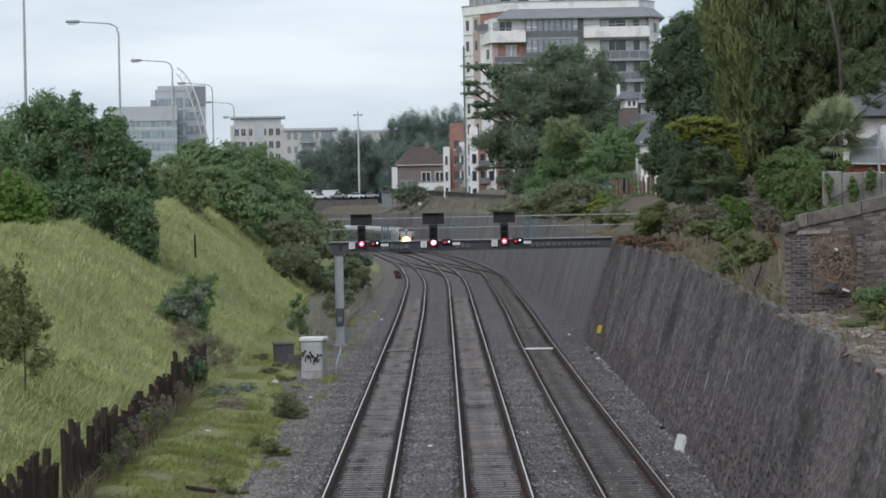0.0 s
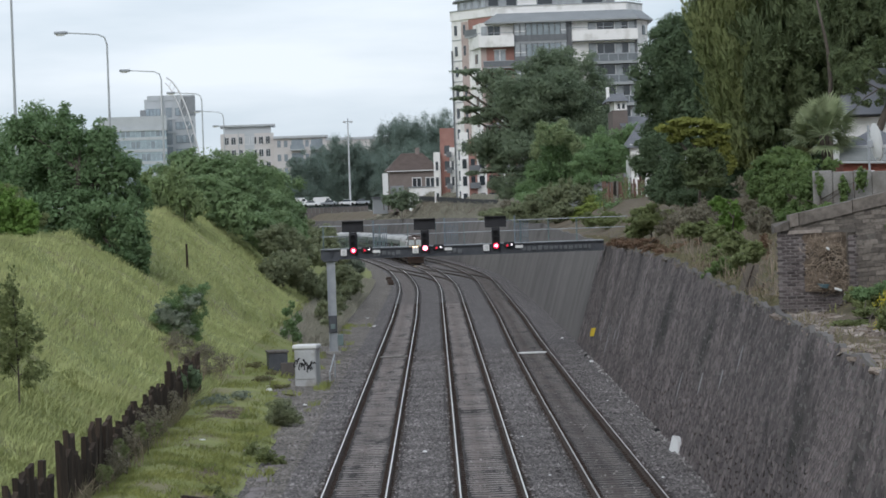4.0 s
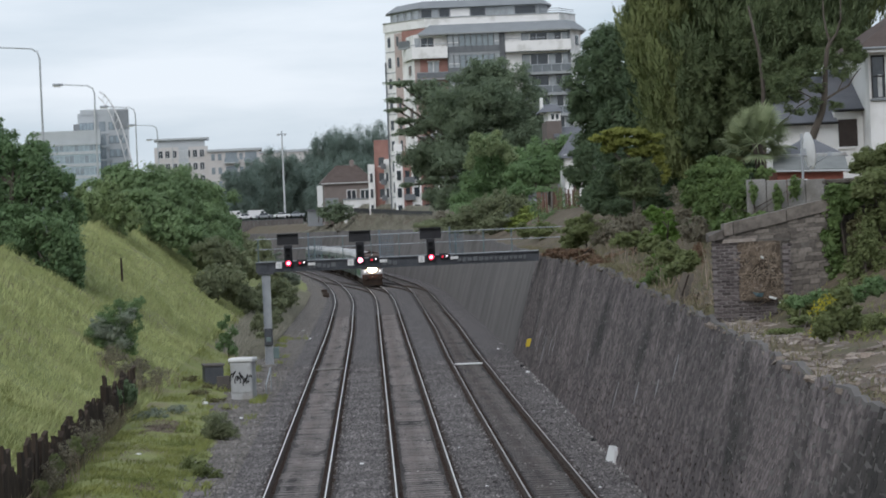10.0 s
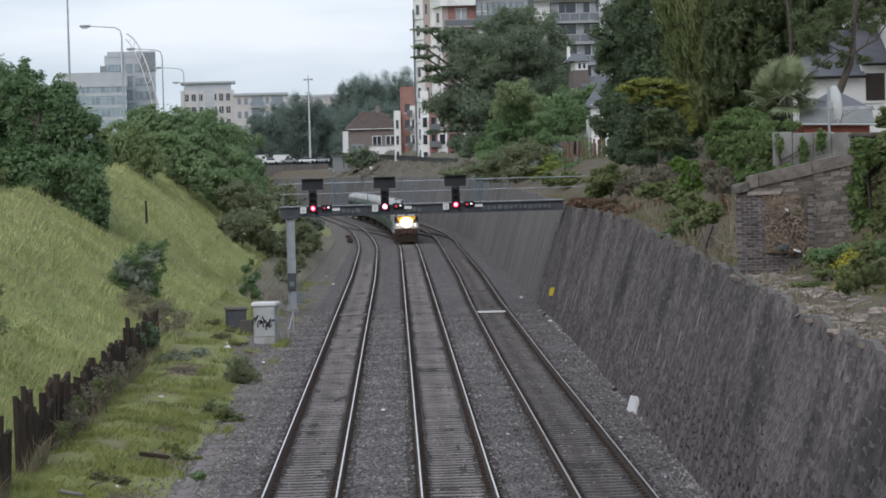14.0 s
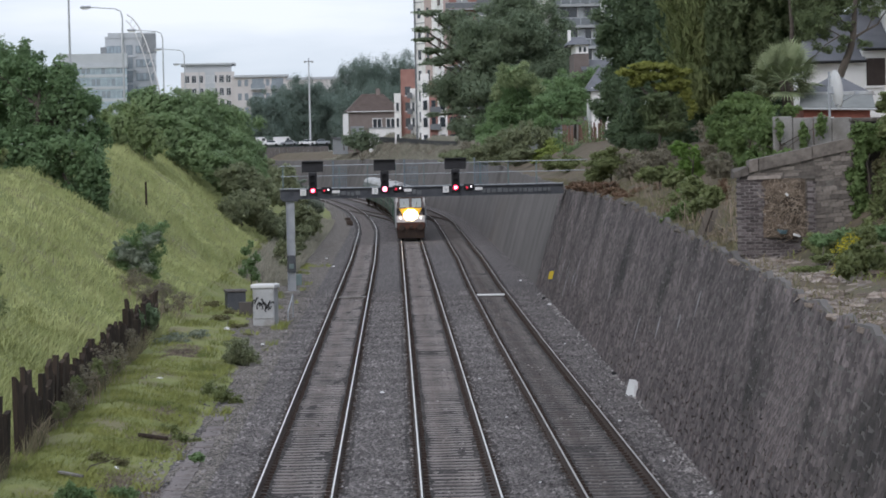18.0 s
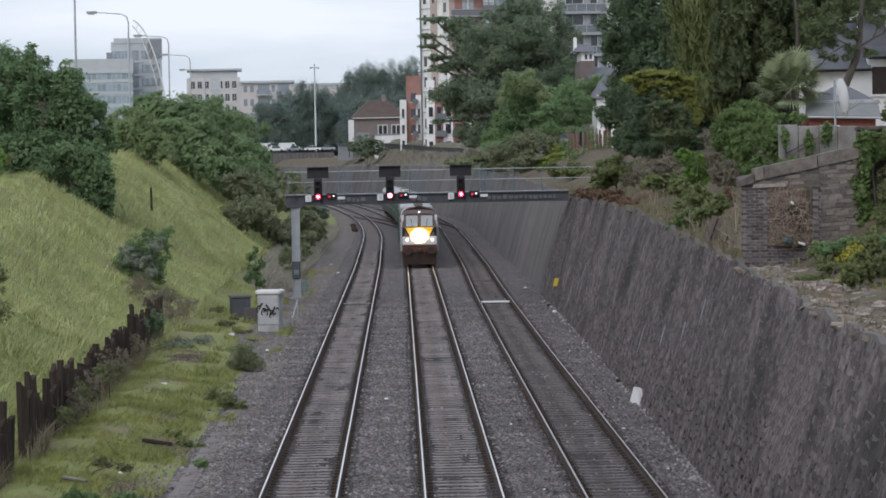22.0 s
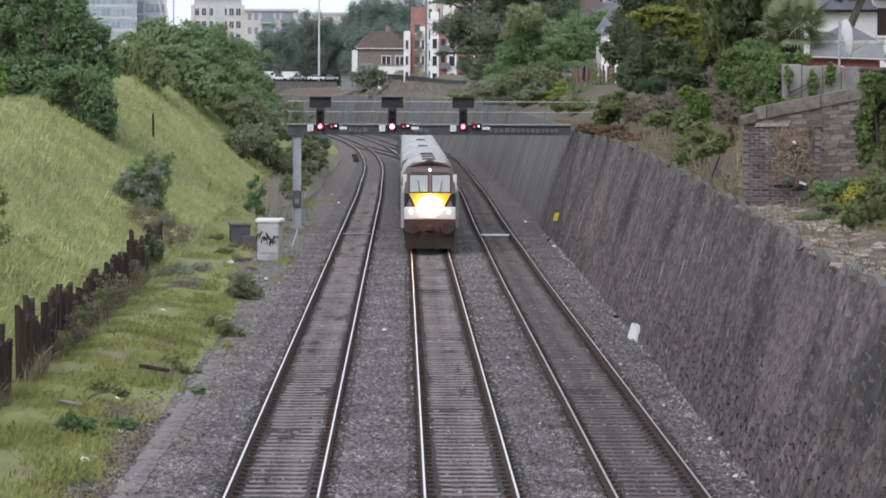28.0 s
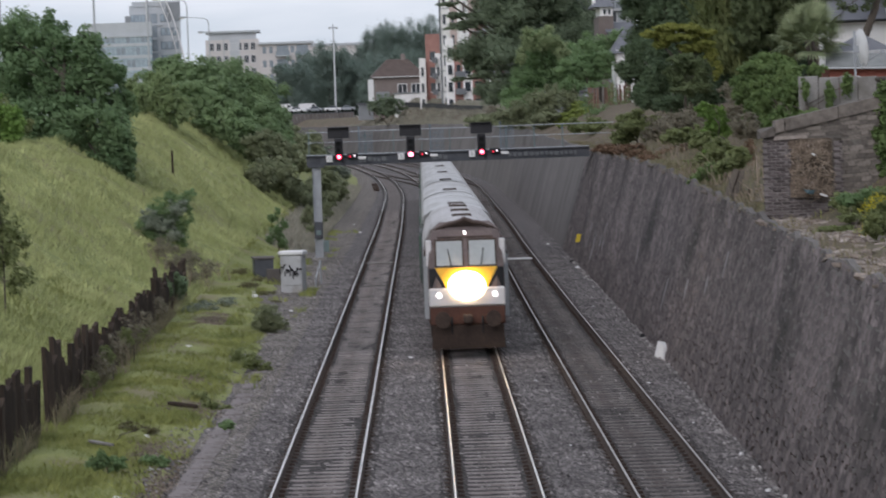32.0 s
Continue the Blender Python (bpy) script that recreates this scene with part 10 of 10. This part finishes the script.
    keep = (y > 80) | (rng.rand(n) < 0.3)
    y, d = y[keep], d[keep]
    n = len(y)
    top = wall_foot(y) + BATTER * wall_top_z(y)
    pts = np.stack([top + d, y, right_z(d, y) - 0.03], 1)
    blades("rough_grass", "rough dry grass above the wall", pts, 0.08 + 0.2 * rng.rand(n), 0.014, rng, DRY_BLADE, 0.7)


def build_dry_stalks():
    """Tall bleached stalks on the drab verge beyond the gantry and on the slope above the wall."""
    rng = np.random.RandomState(53)
    n = 17000
    y = 172 + 150 * rng.rand(n)
    d = -6.2 - 2.6 * rng.rand(n) ** 1.4
    pts = np.stack([d + bend(y), y, bank_z(d, y) - 0.05], 1)
    blades("verge_weeds", "tall drab weeds on the verge beside the gravel", pts, 0.25 + 0.5 * rng.rand(n), 0.035, rng, HAY_BLADE, 0.35)
    n = 3600
    y = 80 + 75 * rng.rand(n)
    d = 0.2 + 4.2 * rng.rand(n)
    patch = np.array([noise.noise((a * 0.6, b * 0.3, 31.0)) for a, b in zip(d, y)])
    keep = patch > -0.05
    y, d = y[keep], d[keep]
    n = len(y)
    top = wall_foot(y) + BATTER * wall_top_z(y)
    pts = np.stack([top + d, y, right_z(d, y) - 0.05], 1)
    blades("dead_stalks", "tall bleached dead stalks on the slope above the wall", pts, 0.2 + 0.55 * rng.rand(n) ** 1.6, 0.014, rng, DRY_BLADE, 0.45)


def build_ledge_grass():
    rng = np.random.RandomState(37)
    n = 9000
    y = 48 + 28 * rng.rand(n)
    d = 0.9 + 4.6 * rng.rand(n)
    patch = np.array([noise.noise((a * 0.8, b * 0.35, 20.0)) for a, b in zip(d, y)])
    keep = rng.rand(n) < np.clip(0.4 + 2.0 * patch, 0.02, 1) * np.clip((d - 1.1) / 1.2, 0, 1)
    y, d = y[keep], d[keep]
    top = wall_foot(y) + BATTER * wall_top_z(y)
    pts = np.stack([top + d, y, right_z(d, y) - 0.02], 1)
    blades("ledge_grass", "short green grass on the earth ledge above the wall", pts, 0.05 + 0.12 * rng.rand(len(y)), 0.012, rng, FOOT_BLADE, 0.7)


def build_far_growth():
    """Rough grass over the slope between the far wall and the houses."""
    rng = np.random.RandomState(29)
    n = 26000
    y = 300 + 360 * rng.rand(n)
    d = 0.1 + 7.0 * rng.rand(n)
    top = wall_foot(y) + BATTER * wall_top_z(y)
    pts = np.stack([top + d, y, right_z(d, y) - 0.05], 1)
    blades("rough_grass", "rough dry grass on the slope above the far wall", pts, 0.2 + 0.4 * rng.rand(n), 0.06, rng, HAY_BLADE, 0.8)


HAY_BLADE = mat("bleached_grass_blade", (0.19, 0.19, 0.135), (0.34, 0.315, 0.255), rough=0.8, scale=0.3, fine=2, bump=0, island=0.25)
DRY_BLADE = mat("dry_grass_blade", (0.09, 0.1, 0.042), (0.24, 0.195, 0.12), rough=0.8, scale=0.6, fine=3, bump=0, island=0.35)


def build_chips():
    """Loose ballast chips lying proud of the bed."""
    rng = np.random.RandomState(23)
    n = 60000
    y = 50 + 115 * rng.rand(n) ** 1.6
    x = -6.2 + 13.1 * rng.rand(n)
    off = np.min(np.abs(x[:, None] - np.array(TRACKS)[None, :]), 1)
    keep = ((off > 0.98) | (rng.rand(n) < 0.2)) & ((x > -4.7) | (rng.rand(n) < 0.45))
    x, y, off = x[keep], y[keep], off[keep]
    n = len(x)
    z = np.where(off < 0.95, -0.205, np.where(x < -4.5, np.maximum(bank_z(x, y), -0.15) + 0.02, -0.14))
    s = 0.018 + 0.045 * rng.rand(n) ** 1.6
    base = np.array([(1, 0, 0), (-0.4, 0.9, 0), (-0.5, -0.8, 0.1), (0.1, 0.05, 0.9)])
    a = rng.rand(n) * 6.28
    ca, sa = np.cos(a), np.sin(a)
    v = np.empty((n, 4, 3))
    for k in range(4):
        j = base[k] * (0.75 + 0.5 * rng.rand(n, 3))
        v[:, k, 0] = x + (j[:, 0] * ca - j[:, 1] * sa) * s
        v[:, k, 1] = y + (j[:, 0] * sa + j[:, 1] * ca) * s
        v[:, k, 2] = z + j[:, 2] * s
    k = np.arange(n)[:, None] * 4
    f = np.concatenate([k + [0, 1, 3], k + [1, 2, 3], k + [2, 0, 3]])
    tagged(new("ballast_chips", fast_mesh("ballast_chips", v.reshape(-1, 3), f, STONE_CHIP)), "loose angular grey ballast chips", "ballast", kind="stuff")


def build_cess():
    """Gravel and bare earth with a ragged edge between the bed and the bank."""
    ys = np.concatenate([np.arange(40, 300, 1.5), np.arange(300, 500, 6.0)])

    def cols(y):
        e = float(np.interp(y, [40, 60, 95, 112, 125, 160, 185, 250, 500], [-5.3, -5.4, -5.5, -5.9, -6.9, -6.9, -6.5, -6.6, -6.4]))
        e += 0.45 * noise.noise((y * 0.35, 0, 0)) + 0.3 * noise.noise((y * 1.1, 4, 0))
        x = np.linspace(e, -4.25, 9)
        z = np.maximum(bank_z(x, y), -0.15) + 0.02 + 0.03 * np.array([noise.noise((a * 2, y * 0.9, 7)) for a in x])
        z[0] -= 0.06
        z[-1] = -0.2
        return np.stack([x + bend(y), np.full_like(x, y), z], 1)

    strip("cess_path", cols, ys, CESS, "dusty gravel and bare earth beside the ballast", "gravel path")


def build_wall_foot():
    """Pale grit, litter and weeds along the foot of the wall."""
    rng = random.Random(31)
    g = Shape()
    for q in range(330):
        y = 50 + 110 * rng.random() ** 1.5
        a = rng.uniform(0.012, 0.045) * (1.6 if rng.random() < 0.08 else 1)
        x = float(wall_foot(y)) - 0.02 - abs(rng.gauss(0, 0.16))
        g.box(-a, a, -a, a, -a * 0.6, a * 0.6, a * 0.3, pose(x, y, -0.15, rng.uniform(0, 60), rng.uniform(0, 60), rng.uniform(0, 90)))
    tagged(new("foot_grit", g.mesh("foot_grit", FOOT_GRIT)), "pale grit and rubble along the wall foot", "rubble", kind="stuff")


FOOT_GRIT = mat("pale_grit", (0.2, 0.19, 0.18), (0.5, 0.48, 0.46), rough=0.95, scale=2, fine=10, bump=0, island=0.35)
build_wall_foot()
build_cess()
build_chips()
build_grass()
build_dead_leaves()
build_ledge_grass()
build_dry_stalks()
build_far_growth()
build_wall_stones()
build_sleepers()


# ---------------------------------------------------------------- motion
def motions():
    """The train comes on at a steady twelve metres a second."""
    times, places = (0.0, 9.0, 12.0, 15.0, 18.0, 20.0, 22.0, 24.0, 27.0, 28.6, 29.8, 31.0, 32.0), (492.0, 376.0, 335.0, 295.0, 258.5, 236.0, 211.5, 188.0, 152.3, 134.0, 121.0, 105.8, 95.0)
    curve = np.polyfit(times, places, 3)
    offsets = [0.0] + [21.6 + 23.5 * k for k in range(len(coaches))]
    for vehicle, back in zip([loco, *coaches], offsets):
        rows = []
        for k in range(65):
            s = float(np.polyval(curve, k * 0.5)) + back
            x, y, turn = along(s)
            x2, y2, turn2 = along(s + 20.0)
            rows.append((k * 0.5, pose(x, y, 0.0, 0, 0, math.degrees(math.atan2(-(x2 - x), y2 - y)))))
        walk(vehicle, rows)


motions()
